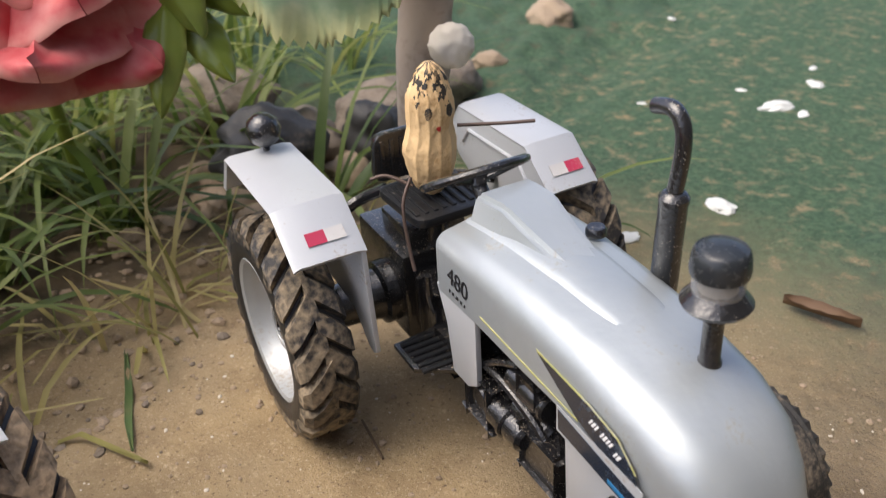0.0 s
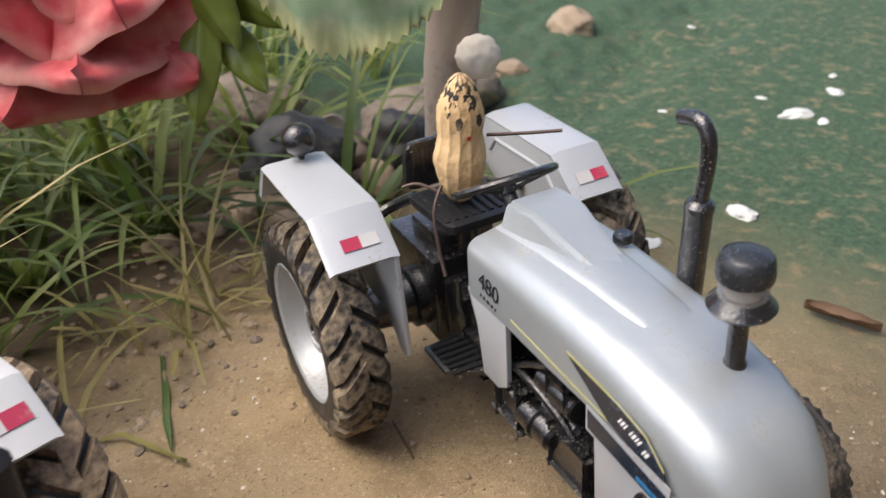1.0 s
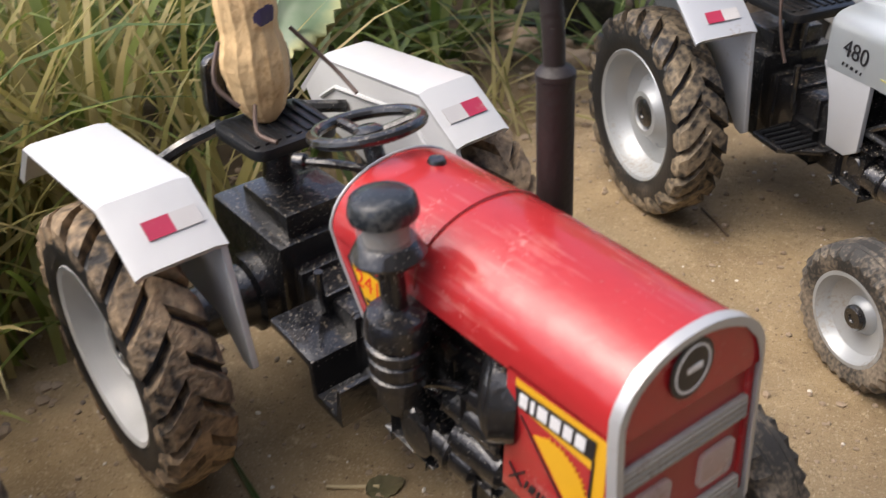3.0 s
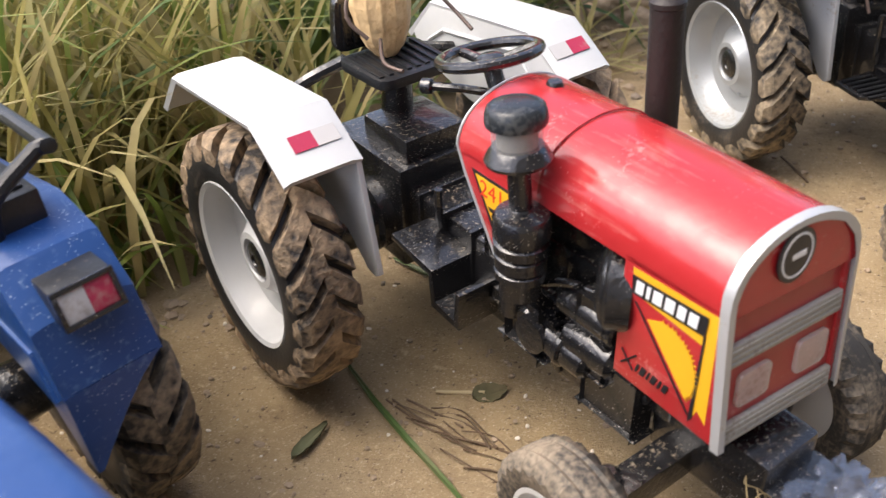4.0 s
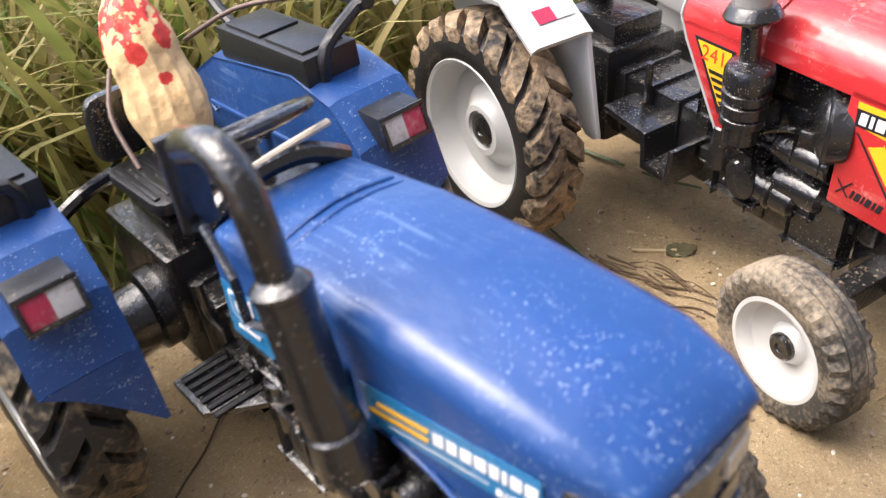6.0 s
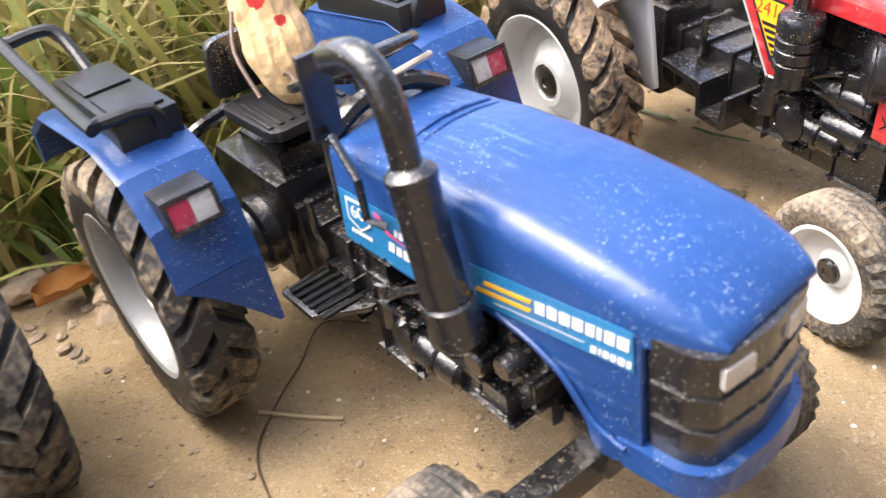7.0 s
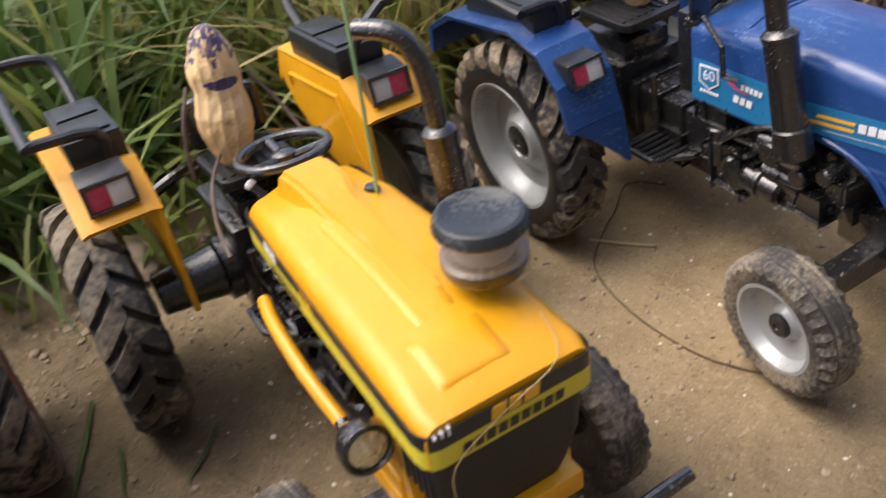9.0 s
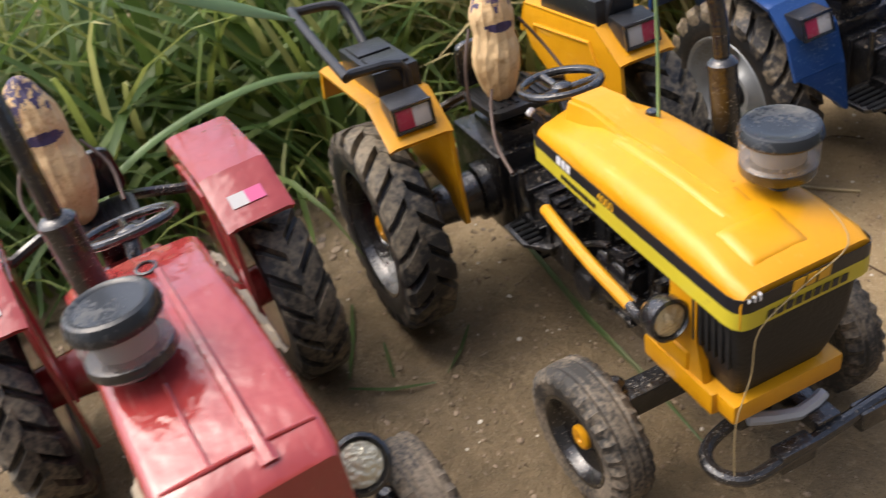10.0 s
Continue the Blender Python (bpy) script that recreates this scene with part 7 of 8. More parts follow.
def lump(name, at, size, mat, label, category, seed, rough=0.3, group="", freq=1.4):
    """A stone or clod: an uneven rounded lump pressed a little into the ground."""
    bm = bmesh.new()
    bmesh.ops.create_icosphere(bm, subdivisions=4, radius=1.0)
    for v in bm.verts:
        n = v.co.normalized()
        k = 1 + rough * noise.noise(n * freq + Vector((seed * 7.3, 0, 0))) + rough * 0.4 * noise.noise(n * freq * 3 + Vector((0, seed * 3.1, 0)))
        v.co = Vector((n.x * size[0], n.y * size[1], n.z * size[2])) * k
    ob = new(name, mesh_of(name, bm, 60))
    ob.data.materials.append(mat)
    ob.matrix_world = Matrix.Translation(Vector(at) * CM) @ Matrix.Rotation(seed * 1.7, 4, "Z")
    return tagged(ob, label, category, group)


CLOD = material("tan_clod", (0.34, 0.26, 0.18), 0.85, dirt=0.3, dirt_color=(0.2, 0.15, 0.1), bump=0.8, scale=150, vary=0.25, relief=0.0012)
PALE = material("pale_stone", (0.70, 0.64, 0.54), 0.75, dirt=0.2, dirt_color=(0.34, 0.27, 0.19), bump=0.4, scale=150)
DARK = material("dark_stone", (0.035, 0.035, 0.036), 0.6, dirt=0.3, dirt_color=(0.14, 0.12, 0.10), bump=0.5, scale=150)
MUDDY = material("damp_mud", (0.22, 0.165, 0.105), 0.7, dirt=0.3, dirt_color=(0.1, 0.07, 0.045), bump=0.6, scale=200)
CHALK = material("white_chips", (0.64, 0.65, 0.62), 0.6, dirt=0.2, dirt_color=(0.5, 0.5, 0.42), bump=0.3)
BARK = material("grey_bark", (0.22, 0.18, 0.14), 0.85, dirt=0.4, dirt_color=(0.12, 0.09, 0.07), bump=0.8, scale=120, vary=0.3, relief=0.001)

WEATHERED = material("weathered_wood", (0.38, 0.32, 0.27), 0.85, dirt=0.4, dirt_color=(0.22, 0.18, 0.14), bump=0.6, scale=120, vary=0.2)

for i, (x, y, s) in enumerate(((5.9, 64.2, 2.0), (1.8, 54.9, 1.1))):
    lump("clod", ground_point(x, y, s * 0.2), (s, s * 0.8, s * 0.6), CLOD, "tan earth clod on green algae mud", "clod", i + 1, group="clods")
for i, (x, y, s) in enumerate(((-9.3, 36.0, 1.6), (-11.0, 34.5, 1.1), (-7.5, 35.0, 1.2), (-6.4, 37.5, 1.0), (-10.6, 38.2, 1.4), (-4.6, 40.0, 1.5), (-12.5, 33.0, 0.9), (-22.0, 2.0, 1.2), (-24.0, 0.0, 1.5), (-26.0, 1.5, 1.3), (-22.5, 14.5, 1.1),
                              (-16.5, 18.0, 0.9), (-27.5, -0.5, 1.0), (-33.0, -9.5, 1.3), (-24.5, 9.0, 1.2))):
    lump("clod", ground_point(x, y, s * 0.15), (s, s * 0.8, s * 0.5), CLOD, "tan earth clod among grass roots", "clod", i + 11, 0.45, group="clods")
for i, (x, y, s) in enumerate(((-7.5, 42.0, 2.0), (-3.5, 46.0, 2.4), (-12.0, 46.0, 2.2), (-1.0, 50.0, 2.2))):
    lump("stone", ground_point(x, y, s * 0.3), (s * 1.3, s, s * 0.8), BARK, "grey-brown stone behind the grass", "stone", i + 31, group="stones")
lump("dark_stone", ground_point(-8.0, 38.5, 1.4), (2.4, 1.7, 2.0), DARK, "large black stone lying behind the grass", "stone", 41, 0.35, group="stones")
lump("dark_stone", ground_point(-3.5, 41.5, 1.0), (1.6, 1.4, 1.9), DARK, "black stone behind the grass", "stone", 42, 0.35, group="stones")
for i, (x, y, s) in enumerate(((19.65, 50.3, 0.75), (16.7, 47.0, 1.15), (11.6, 35.9, 0.9), (7.4, 33.1, 0.7), (14.1, 64.0, 0.4), (20.3, 53.0, 0.4), (15.5, 49.5, 0.35), (17.8, 46.0, 0.5), (9.9, 47.5, 0.3), (10.3, 37.0, 0.25))):
    lump("white_chip", ground_point(x, y, 0.02), (s * 0.8, s * 0.5, s * 0.25), CHALK, "small white chip on green algae mud", "chip", i + 51, 0.35, group="white chips", freq=1.5)

# a wrinkled pale ball on a weathered stake behind the first tractor
bm = bmesh.new()
tube(bm, [(-0.2, 33.6, -0.8), (-0.4, 33.0, 4), (-0.2, 32.6, 9), (0.2, 32.6, 14), (0.4, 32.8, 19)], 0.9, seg=14, sub=4, radii=[1.1, 1.0, 0.95, 0.95, 0.9])
for v in bm.verts:
    v.co += noise.noise_vector(v.co * 0.9) * 0.18
stake = new("stake", mesh_of("stake", bm, 60))
stake.data.materials.append(WEATHERED)
tagged(stake, "weathered grey-brown wooden stake in the mud", "stake")
lump("pale_ball", (0.75, 31.3, 8.3), (0.76, 0.76, 0.74), PALE, "wrinkled pale round gall on the stake", "ball", 61, 0.12, freq=3.0)


def scatter(name, mat, count, seed, area, size, label):
    """Grit and crumbs lying on the ground."""
    rnd = random.Random(seed)
    verts, faces = [], []
    bm = bmesh.new()
    bmesh.ops.create_icosphere(bm, subdivisions=1, radius=1.0)
    base = [v.co.copy() for v in bm.verts]
    tris = [[v.index for v in f.verts] for f in bm.faces]
    bm.free()
    for _ in range(count):
        s, b = rnd.uniform(area[0], area[1]), rnd.uniform(area[2], area[3])
        p = START + ROW * s + BACK * b
        r = size * rnd.uniform(0.3, 1.0) ** 2 + 0.02
        k = len(verts)
        sx, sy, sz = rnd.uniform(0.7, 1.4), rnd.uniform(0.7, 1.4), rnd.uniform(0.4, 0.9)
        z = ground_z(p.x, p.y)
        for v in base:
            j = 1 + rnd.uniform(-0.2, 0.2)
            verts.append(((p.x + v.x * r * sx * j) * CM, (p.y + v.y * r * sy * j) * CM, (z + (v.z + 0.3) * r * sz * j) * CM))
        faces += [[k + i for i in t] for t in tris]
    me = bpy.data.meshes.new(name)
    me.from_pydata(verts, [], faces)
    me.materials.append(mat)
    return tagged(new(name, me), label, "grit", kind="stuff")


scatter("grit", CLOD, 3600, 21, (-20, 62, -18, 8), 0.085, "fine tan grit on the mud")
scatter("pale_grit", PALE, 700, 22, (-20, 62, -18, 6), 0.055, "pale sand grains on the mud")
scatter("crumbs", CLOD, 1300, 23, (-20, 66, 5, 16), 0.22, "crumbled soil at the edge of the grass")
scatter("mud_crumbs", MUDDY, 1400, 25, (-16, 14, -9, 7), 0.075, "dark damp mud crumbs between the tractors")
scatter("dark_crumbs", BARK, 300, 24, (-20, 66, 3, 16), 0.2, "dark bits of litter at the edge of the grass")


def leaf_material(name, mid, edge, rough=0.5, patch=(0.5, 0.5, 0.4), amount=0.4):
    """A leaf whose rim is of another colour: the mesh's 'rim' attribute runs from 0 at the midrib to 1 at the margin."""
    mat = bpy.data.materials.new(name)
    mat.use_nodes = True
    n, l = mat.node_tree.nodes, mat.node_tree.links
    b = n["Principled BSDF"]
    at = n.new("ShaderNodeAttribute")
    at.attribute_name = "rim"
    co = n.new("ShaderNodeTexCoord")
    t = n.new("ShaderNodeTexNoise")
    t.inputs["Scale"].default_value, t.inputs["Detail"].default_value = 70, 6
    l.new(co.outputs["Object"], t.inputs["Vector"])
    add = n.new("ShaderNodeMath")
    add.operation = "MULTIPLY_ADD"
    add.inputs[1].default_value = 0.6
    l.new(t.outputs["Fac"], add.inputs[0])
    l.new(at.outputs["Fac"], add.inputs[2])
    r = n.new("ShaderNodeMapRange")
    r.inputs["From Min"].default_value, r.inputs["From Max"].default_value = 1.0, 1.45
    l.new(add.outputs[0], r.inputs["Value"])
    m0 = n.new("ShaderNodeMix")
    m0.data_type = "RGBA"
    r0 = n.new("ShaderNodeMapRange")
    r0.inputs["From Min"].default_value, r0.inputs["From Max"].default_value = 0.62 - amount * 0.3, 0.75
    l.new(t.outputs["Fac"], r0.inputs["Value"])
    l.new(r0.outputs[0], m0.inputs["Factor"])
    m0.inputs["A"].default_value, m0.inputs["B"].default_value = (*mid, 1), (*patch, 1)
    m = n.new("ShaderNodeMix")
    m.data_type = "RGBA"
    m.inputs["B"].default_value = (*edge, 1)
    l.new(m0.outputs["Result"], m.inputs["A"])
    l.new(r.outputs[0], m.inputs["Factor"])
    l.new(m.outputs["Result"], b.inputs["Base Color"])
    b.inputs["Roughness"].default_value = rough
    bp = n.new("ShaderNodeBump")
    bp.inputs["Strength"].default_value, bp.inputs["Distance"].default_value = 0.3, 0.0006
    l.new(t.outputs["Fac"], bp.inputs["Height"])
    l.new(bp.outputs[0], b.inputs["Normal"])
    return mat


def leaf_bm(base, tip, side, half, curl=0.1, teeth=0.0, thick=0.05, n=40, m=8, round_=0.75, droop=0.0, drop_mid=0.0, ripple=0.06):
    """A leaf blade from base to tip with a toothed margin and a midrib. Returns the bmesh, with the rim attribute set."""
    base, tip = Vector(base), Vector(tip)
    ax = tip - base
    side = (Vector(side) - ax.normalized() * Vector(side).dot(ax.normalized())).normalized()
    up = side.cross(ax).normalized()
    bm = bmesh.new()
    lay = bm.verts.layers.float.new("rim")
    layers = []
    for sgn in (1, -1):
        rows = []
        for i in range(n + 1):
            u = i / n
            w = half * (math.sin(math.pi * u ** round_) ** 0.75) * (1 - 0.08 * u) + 0.02
            row = []
            for j in range(-m, m + 1):
                v = j / m
                tooth = teeth * (((u * 24) % 1.0) - 0.5) * (abs(v) ** 6)
                p = base + ax * u + side * v * (w + tooth) + up * (curl * half * (v * v) - droop * u * u + drop_mid * math.sin(math.pi * u))
                p += up * (ripple * half * math.sin(u * 26 - abs(v) * 5) * abs(v) - 0.10 * half * math.exp(-(v / 0.08) ** 2)) + up * sgn * thick / 2
                p += noise.noise_vector(p * 0.7) * 0.05 * half
                vert = bm.verts.new(p)
                vert[lay] = abs(v)
                row.append(vert)
            rows.append(row)
        layers.append(rows)
    a, b = layers
    for i in range(n):
        for j in range(2 * m):
            bm.faces.new([a[i][j], a[i + 1][j], a[i + 1][j + 1], a[i][j + 1]])
            bm.faces.new([b[i][j], b[i][j + 1], b[i + 1][j + 1], b[i + 1][j]])
        for j in (0, 2 * m):
            bm.faces.new([a[i][j], b[i][j], b[i + 1][j], a[i + 1][j]])
    for i in (0, n):
        for j in range(2 * m):
            bm.faces.new([a[i][j], a[i][j + 1], b[i][j + 1], b[i][j]])
    return bm


CLOTH_LEAF = leaf_material("faded_cloth_leaf", (0.15, 0.225, 0.125), (0.50, 0.47, 0.20), 0.7, (0.27, 0.31, 0.23), 0.6)
FRESH_LEAF = leaf_material("green_plastic_leaf", (0.16, 0.21, 0.034), (0.26, 0.29, 0.07), 0.3, (0.17, 0.22, 0.05), 0.3)
PETAL = leaf_material("pink_cloth_petal", (0.52, 0.075, 0.085), (0.68, 0.36, 0.30), 0.7, (0.66, 0.27, 0.25), 0.75)


LEAF_BASE, LEAF_TIP = (-6.8, 29.2, 13.1), (1.0, 28.5, 12.3)


def rose():
    """An artificial rose on its stem with cloth leaves."""
    c = Vector((-13.1, 31.4, 11.9))
    t = thing("artificial_rose", Matrix.Translation((-15.0, 35.5, ground_z(-15.0, 35.5))), "faded pink artificial rose with cloth leaves standing in grass", "artificial flower")
    inv = Matrix.Translation(-Vector((-15.0, 35.5, ground_z(-15.0, 35.5))))

    def add(name, bm, mat, label="", parent=None):
        bmesh.ops.transform(bm, matrix=inv, verts=bm.verts)
        return part(name, bm, mat, parent or t, label, smooth=70)
    bm = bmesh.new()
    tube(bm, [(-15.0, 35.5, -0.3), (-15.2, 34.8, 5), (-14.8, 33.4, 9.5), tuple(c + Vector((0, 0.8, -1.5)))], 0.28, seg=10, sub=5)
    add("stem", bm, FRESH_LEAF, "green plastic stem")
    face = Vector((0.32, -0.80, 0.5)).normalized()  # the way the bloom faces
    q = face.to_track_quat("Z", "Y").to_matrix()
    rnd = random.Random(12)
    for ring, (count, reach, openness, half, lift) in enumerate(((3, 3.0, 0.35, 2.2, 2.4), (4, 4.3, 0.75, 3.2, 1.2), (5, 5.8, 1.15, 4.0, 0.0), (6, 6.2, 1.45, 4.1, -1.1))):
        for i in range(count):
            a = 2 * math.pi * (i + 0.4 * ring + rnd.uniform(-0.15, 0.15)) / count
            out = Vector((math.cos(a), math.sin(a), 0))
            across = Vector((-math.sin(a), math.cos(a), 0))
            b0 = out * 0.4 + Vector((0, 0, lift * 0.4))
            e0 = out * reach * math.sin(openness) + Vector((0, 0, reach * math.cos(openness) + lift * 0.4))
            bm = leaf_bm(b0, e0, across, half * rnd.uniform(0.9, 1.1), 0.22, 0, 0.07, 22, 8, 0.62, droop=-0.6 if ring < 2 else 0.9, drop_mid=0.7, ripple=0.012)
            for v in bm.verts:
                v.co += noise.noise_vector(v.co * 0.45 + Vector((ring * 5, i, 0))) * 0.25
                v.co = c + q @ v.co
            add("petal", bm, PETAL)
    for base, tip, side, half in (((-8.6, 31.2, 10.2), (-8.85, 29.5, 6.4), (1, 0.2, 0), 0.75), ((-8.2, 31.6, 9.6), (-6.6, 30.8, 7.2), (0.3, 0.5, 0.8), 0.75), ((-9.2, 31.0, 12.0), (-7.4, 30.8, 8.7), (0.8, 0, 0.5), 1.0),
                                  ((-9.0, 32.0, 12.0), (-5.8, 31.5, 9.2), (0.5, 0, 0.8), 1.2), ((-9.4, 32.0, 11.0), (-7.0, 31.8, 12.5), (0, 0.3, 1), 0.9)):
        bm = leaf_bm(base, tip, side, half, 0.25, 0.05, 0.05, 24, 5, 0.8)
        add("leaf", bm, FRESH_LEAF, "small glossy green leaf")
    bm = leaf_bm((-14.4, 26.0, 10.2), (-14.8, 17.4, 5.3), (1, 0.05, -0.1), 2.2, 0.06, 0.26, 0.06, 120, 8, 0.8)
    add("cloth_leaf", bm, CLOTH_LEAF, "large faded green cloth leaf with ragged edge")
    bm = bmesh.new()
    tube(bm, [(-14.0, 25.8, 10.1), (-14.6, 29.0, 10.8), (-14.8, 33.0, 10.0)], 0.13, seg=8, sub=4)
    add("leaf_stalk", bm, FRESH_LEAF)
    bm = leaf_bm(LEAF_BASE, LEAF_TIP, (0, 0.15, 1), 3.6, 0.04, 0.32, 0.06, 120, 10, 0.9)
    add("cloth_leaf", bm, CLOTH_LEAF, "large faded green cloth leaf with ragged edge")
    bm = bmesh.new()
    tube(bm, [LEAF_BASE, (-9.0, 31.5, 13.5), (-13.5, 33.6, 11.0), (-14.8, 33.4, 9.5)], 0.13, seg=8, sub=4)
    add("leaf_stalk", bm, FRESH_LEAF)


rose()


# -- fallen leaves, straws and threads on the mud
DEAD = leaf_material("brown_dead_leaf", (0.13, 0.075, 0.04), (0.07, 0.04, 0.025), 0.7, (0.2, 0.12, 0.06), 0.5)
OLIVE = leaf_material("dark_green_fallen_leaf", (0.04, 0.058, 0.025), (0.07, 0.07, 0.035), 0.6, (0.12, 0.12, 0.06), 0.5)
DECAYED = leaf_material("decayed_leaf", (0.085, 0.08, 0.035), (0.13, 0.11, 0.05), 0.7, (0.18, 0.14, 0.07), 0.6)
ORANGE = leaf_material("orange_dead_leaf", (0.42, 0.18, 0.04), (0.3, 0.12, 0.03), 0.7, (0.5, 0.28, 0.08), 0.5)
BLADE = leaf_material("flat_green_blade", (0.07, 0.115, 0.03), (0.10, 0.14, 0.04), 0.5, (0.14, 0.14, 0.06), 0.5)


def fallen(name, a, b, half, mat, label, curl=0.2, h=0.12):
    pa, pb = ground_point(*a, h), ground_point(*b, h)
    bm = leaf_bm(pa, pb, (pb - pa).cross(Vector((0, 0, 1))), half, curl, 0.03, 0.04, 20, 5, 0.8)
    ob = new(name, mesh_of(name, bm, 60))
    ob.data.materials.append(mat)
    return tagged(ob, label, "leaf", "fallen leaves")


fallen("fallen_leaf", (12.15, 28.4), (14.3, 27.0), 0.3, DEAD, "curled brown dead leaf lying on mud", 0.9, 0.25)
fallen("fallen_leaf", (-12.45, 5.3), (-12.1, 6.6), 0.15, OLIVE, "dark green fallen leaf lying on mud", 0.4)
fallen("fallen_leaf", (-8.95, 8.25), (-8.2, 8.8), 0.34, DECAYED, "round decayed leaf lying on mud", 0.1, 0.06)
fallen("fallen_leaf", (-26.4, -1.6), (-25.2, 0.4), 0.55, ORANGE, "orange curled dead leaf at the grass edge", 0.8, 0.5)


def strand(name, pts, r, mat, label, category, up=0.06):
    bm = bmesh.new()
    tube(bm, [ground_point(x, y, up + (z[0] if z else 0)) for x, y, *z in pts], r, seg=6, sub=5)
    ob = new(name, mesh_of(name, bm, 60))
    ob.data.materials.append(mat)
    return tagged(ob, label, category, "strands on the mud")


def flat_blade(pts, half, label, mat=None):
    """A grass blade lying flat along points on the ground."""
    bm = bmesh.new()
    ps = [ground_point(x, y, 0.1) for x, y in pts]
    dense = [ps[min(int(k / 6), len(ps) - 2)].lerp(ps[min(int(k / 6), len(ps) - 2) + 1], (k % 6) / 6) for k in range(6 * (len(ps) - 1))] + [ps[-1]]
    lines = []
    for i, p in enumerate(dense):
        d = (dense[min(i + 1, len(dense) - 1)] - dense[max(i - 1, 0)]).normalized()
        s = d.cross(Vector((0, 0, 1))) * half * math.sin(math.pi * min(0.97, 0.12 + 0.86 * i / len(dense)))
        lines.append([p - s + Vector((0, 0, 0.05)), p, p + s + Vector((0, 0, 0.05))])
    strip(bm, lines, 0.03)
    ob = new("fallen_grass", mesh_of("fallen_grass", bm, 60))
    ob.data.materials.append(mat or BLADE)
    return tagged(ob, label, "fallen grass", "strands on the mud")


flat_blade([(-12.4, 8.7), (-11.3, 7.6), (-10.2, 6.6), (-8.7, 5.4), (-7.9, 4.6)], 0.08, "flat green grass blade lying on mud")
flat_blade([(-28.2, -7.9), (-25.1, -9.96), (-21.35, -12.4), (-19.0, -13.7), (-16.3, -15.4)], 0.1, "long green grass blade lying on mud")
flat_blade([(-26.3, -18.3), (-25.1, -17.7), (-24.0, -16.9)], 0.06, "short green grass blade lying on mud")
flat_blade([(-26.6, -16.2), (-26.0, -16.7), (-25.3, -17.3)], 0.05, "short green grass blade lying on mud")
flat_blade([(-28.8, -15.2), (-27.6, -16.6), (-26.5, -18.0)], 0.08, "green grass blade lying on mud")
flat_blade([(-24.5, -14.4), (-24.1, -15.4), (-23.9, -16.4)], 0.05, "short green grass blade lying on mud")
flat_blade([(-23.5, 14.2), (-20.1, 14.9), (-17.5, 15.2)], 0.12, "green grass blade lying behind a tractor")
flat_blade([(-12.7, 13.4), (-11.7, 13.0), (-10.9, 12.6)], 0.09, "green grass blade lying beside a wheel")
flat_blade([(-10.3, 12.35), (-9.6, 12.0), (-8.4, 11.8)], 0.07, "green grass blade lying beside a wheel")
flat_blade([(-10.2, 26.0), (-9.3, 23.8), (-8.5, 21.8), (-7.9, 20.5)], 0.13, "bent green grass blade behind a wheel")
STRAW_SKIN = material("straw_skin", (0.45, 0.36, 0.2), 0.5, bump=0.2)
ROOT = material("brown_root", (0.13, 0.085, 0.05), 0.8, bump=0.4)
strand("straw", [(-18.1, -3.35), (-17.0, -3.2), (-16.0, -2.98)], 0.06, STRAW_SKIN, "pale dry straw lying on mud", "straw")
strand("straw", [(-9.9, 8.3), (-9.2, 8.45), (-8.7, 8.5)], 0.05, STRAW_SKIN, "pale dry straw lying on mud", "straw")
strand("thread", [(-16.8, 0.3), (-18.05, -0.05), (-17.9, -1.6), (-17.8, -3.0), (-17.35, -4.7), (-15.6, -6.2), (-13.55, -7.1), (-12.0, -7.3), (-10.2, -7.0)], 0.026, ROOT, "thin brown thread curled on mud", "thread")
strand("rootlet", [(-1.6, 22.1), (-1.2, 21.3), (-0.8, 20.5)], 0.035, ROOT, "thin brown rootlet lying on mud", "root")
rnd = random.Random(31)
for i in range(16):
    x, y = -11.0 + 0.16 * i, 8.2 - 0.12 * i + rnd.uniform(-0.5, 0.5)
    strand("rootlet", [(x, y), (x + 0.8, y - 0.2 + rnd.uniform(-0.2, 0.2)), (x + 1.6, y - 0.6 + rnd.uniform(-0.3, 0.3))], rnd.uniform(0.015, 0.032), ROOT, "thin brown rootlet lying on mud", "root")


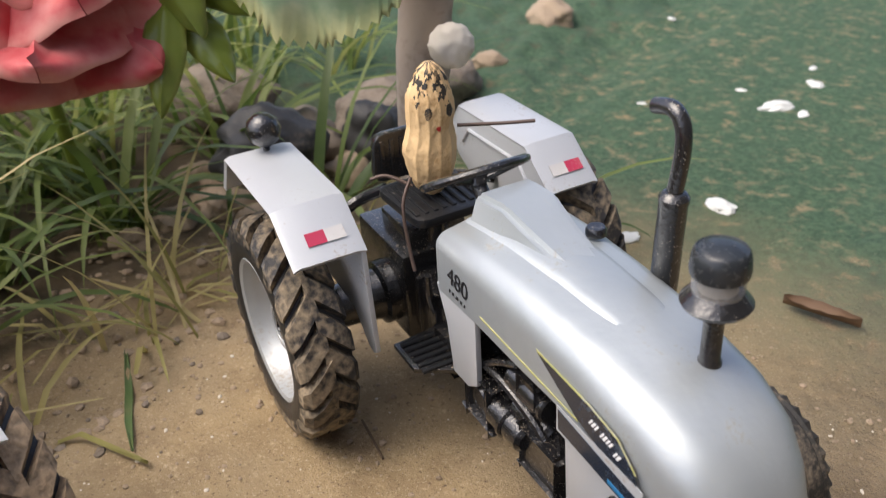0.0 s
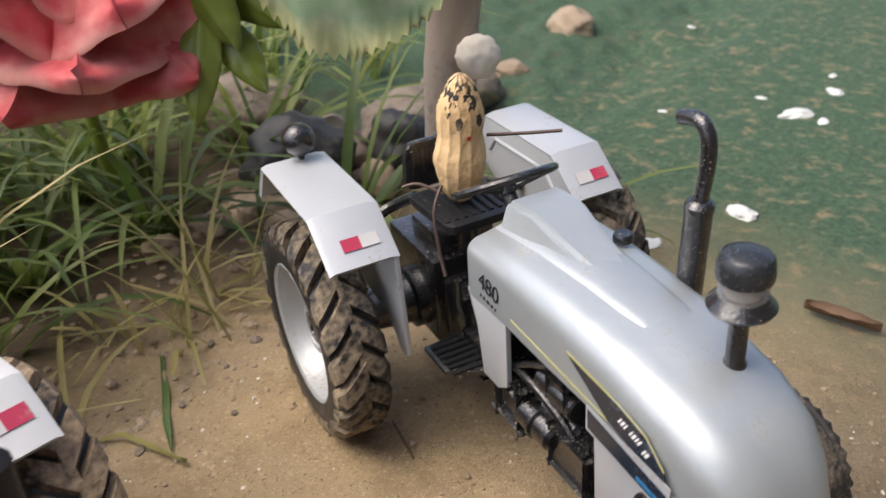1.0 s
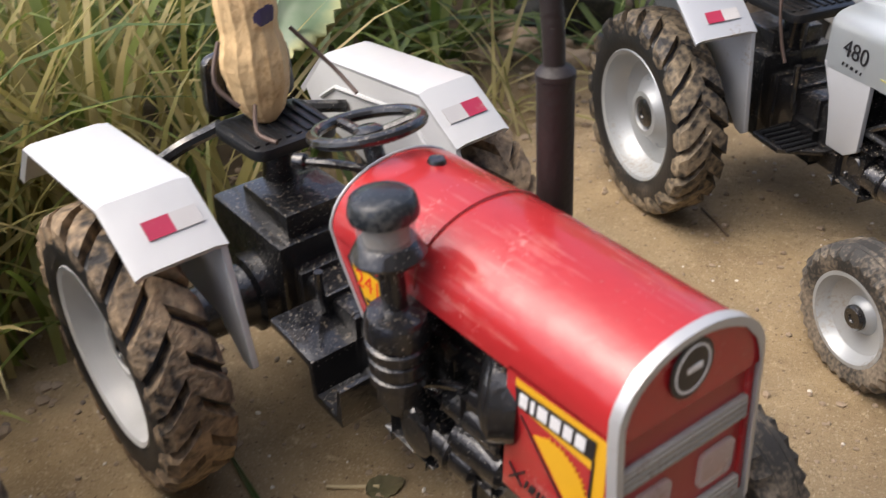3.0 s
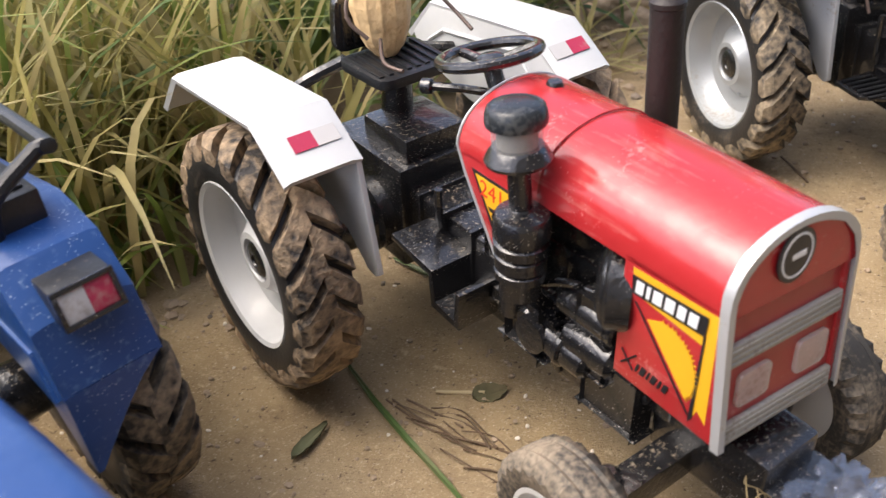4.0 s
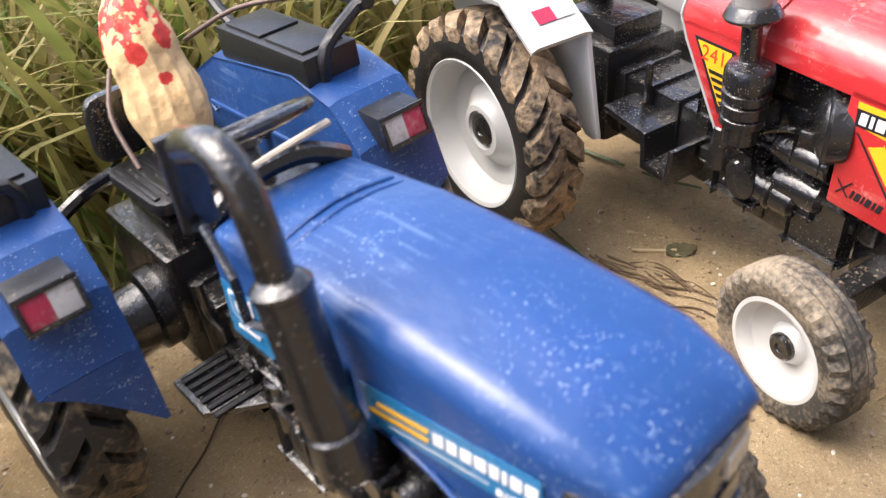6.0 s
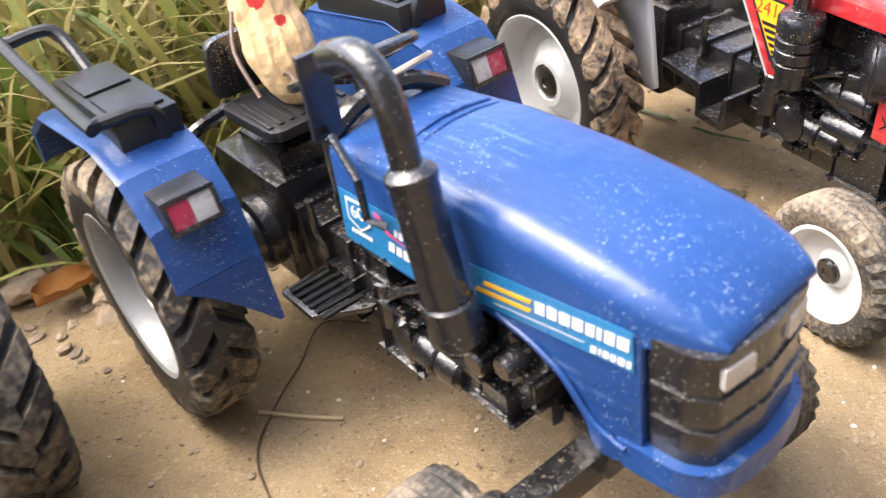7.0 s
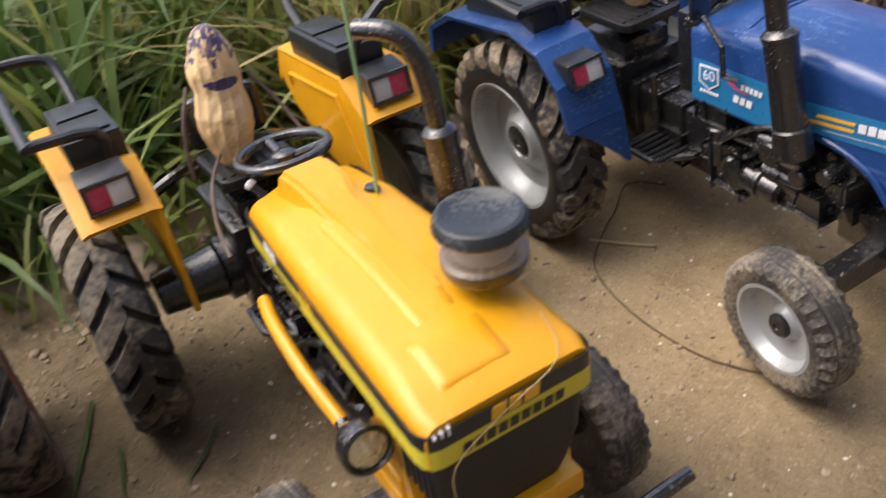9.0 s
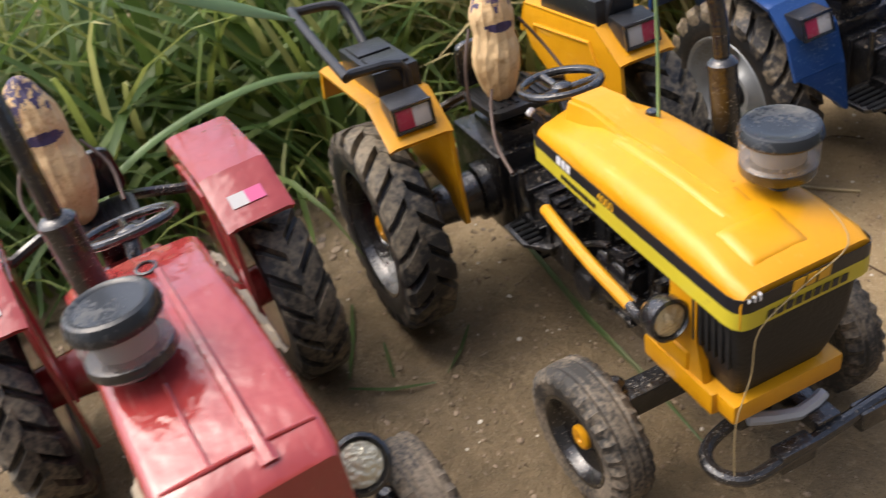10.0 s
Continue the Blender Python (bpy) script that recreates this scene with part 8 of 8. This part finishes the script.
def arching_blade(pts, half, label):
    """A long grass blade that rises from its root and bends over."""
    bm = bmesh.new()
    ctrl = [Vector(p) for p in pts]
    dense = []
    for i in range(len(ctrl) - 1):
        p0, p1, p2, p3 = ctrl[max(i - 1, 0)], ctrl[i], ctrl[i + 1], ctrl[min(i + 2, len(ctrl) - 1)]
        for k in range(8):
            u = k / 8
            dense.append(0.5 * (2 * p1 + (p2 - p0) * u + (2 * p0 - 5 * p1 + 4 * p2 - p3) * u * u + (3 * p1 - p0 - 3 * p2 + p3) * u ** 3))
    dense.append(ctrl[-1])
    lines = []
    for i, p in enumerate(dense):
        d = (dense[min(i + 1, len(dense) - 1)] - dense[max(i - 1, 0)]).normalized()
        s = d.cross(Vector((0.5, -0.4, 0.75))).normalized() * half * min(1, 0.4 + 2 * i / len(dense)) * (1 if i < len(dense) - 4 else 0.25 * (len(dense) - i))
        lines.append([p - s, p - d.cross(s).normalized() * 0.06, p + s])
    strip(bm, lines, 0.03)
    ob = new("long_grass", mesh_of("long_grass", bm, 60))
    ob.data.materials.append(BLADE_PALE)
    return tagged(ob, label, "grass", "long bent grass blades")


BLADE_PALE = leaf_material("pale_green_blade", (0.17, 0.27, 0.10), (0.24, 0.34, 0.14), 0.45, (0.22, 0.30, 0.12), 0.4)
arching_blade([(-44.0, -35.0, 0), (-43.0, -34.0, 13), (-39.5, -29.5, 19.5), (-34.5, -23.0, 16.4), (-31.2, -18.0, 12.5), (-29.8, -13.3, 9.35)], 0.20, "long pale green blade bent over behind the last tractor")
arching_blade([(-39.0, -2.0, 0), (-37.0, -1.5, 5), (-34.0, 0.5, 8.0), (-31.5, 4.0, 6.6), (-30.5, 8.5, 4.6), (-30.2, 12.0, 3.1)], 0.24, "long pale green blade bent over behind a blue fender")
arching_blade([(-38.5, -20.0, 0), (-37.5, -18.5, 3.2), (-36.0, -15.5, 5.2), (-34.5, -11.0, 5.4), (-33.5, -7.0, 3.6)], 0.13, "long pale green blade bent among deep grass")
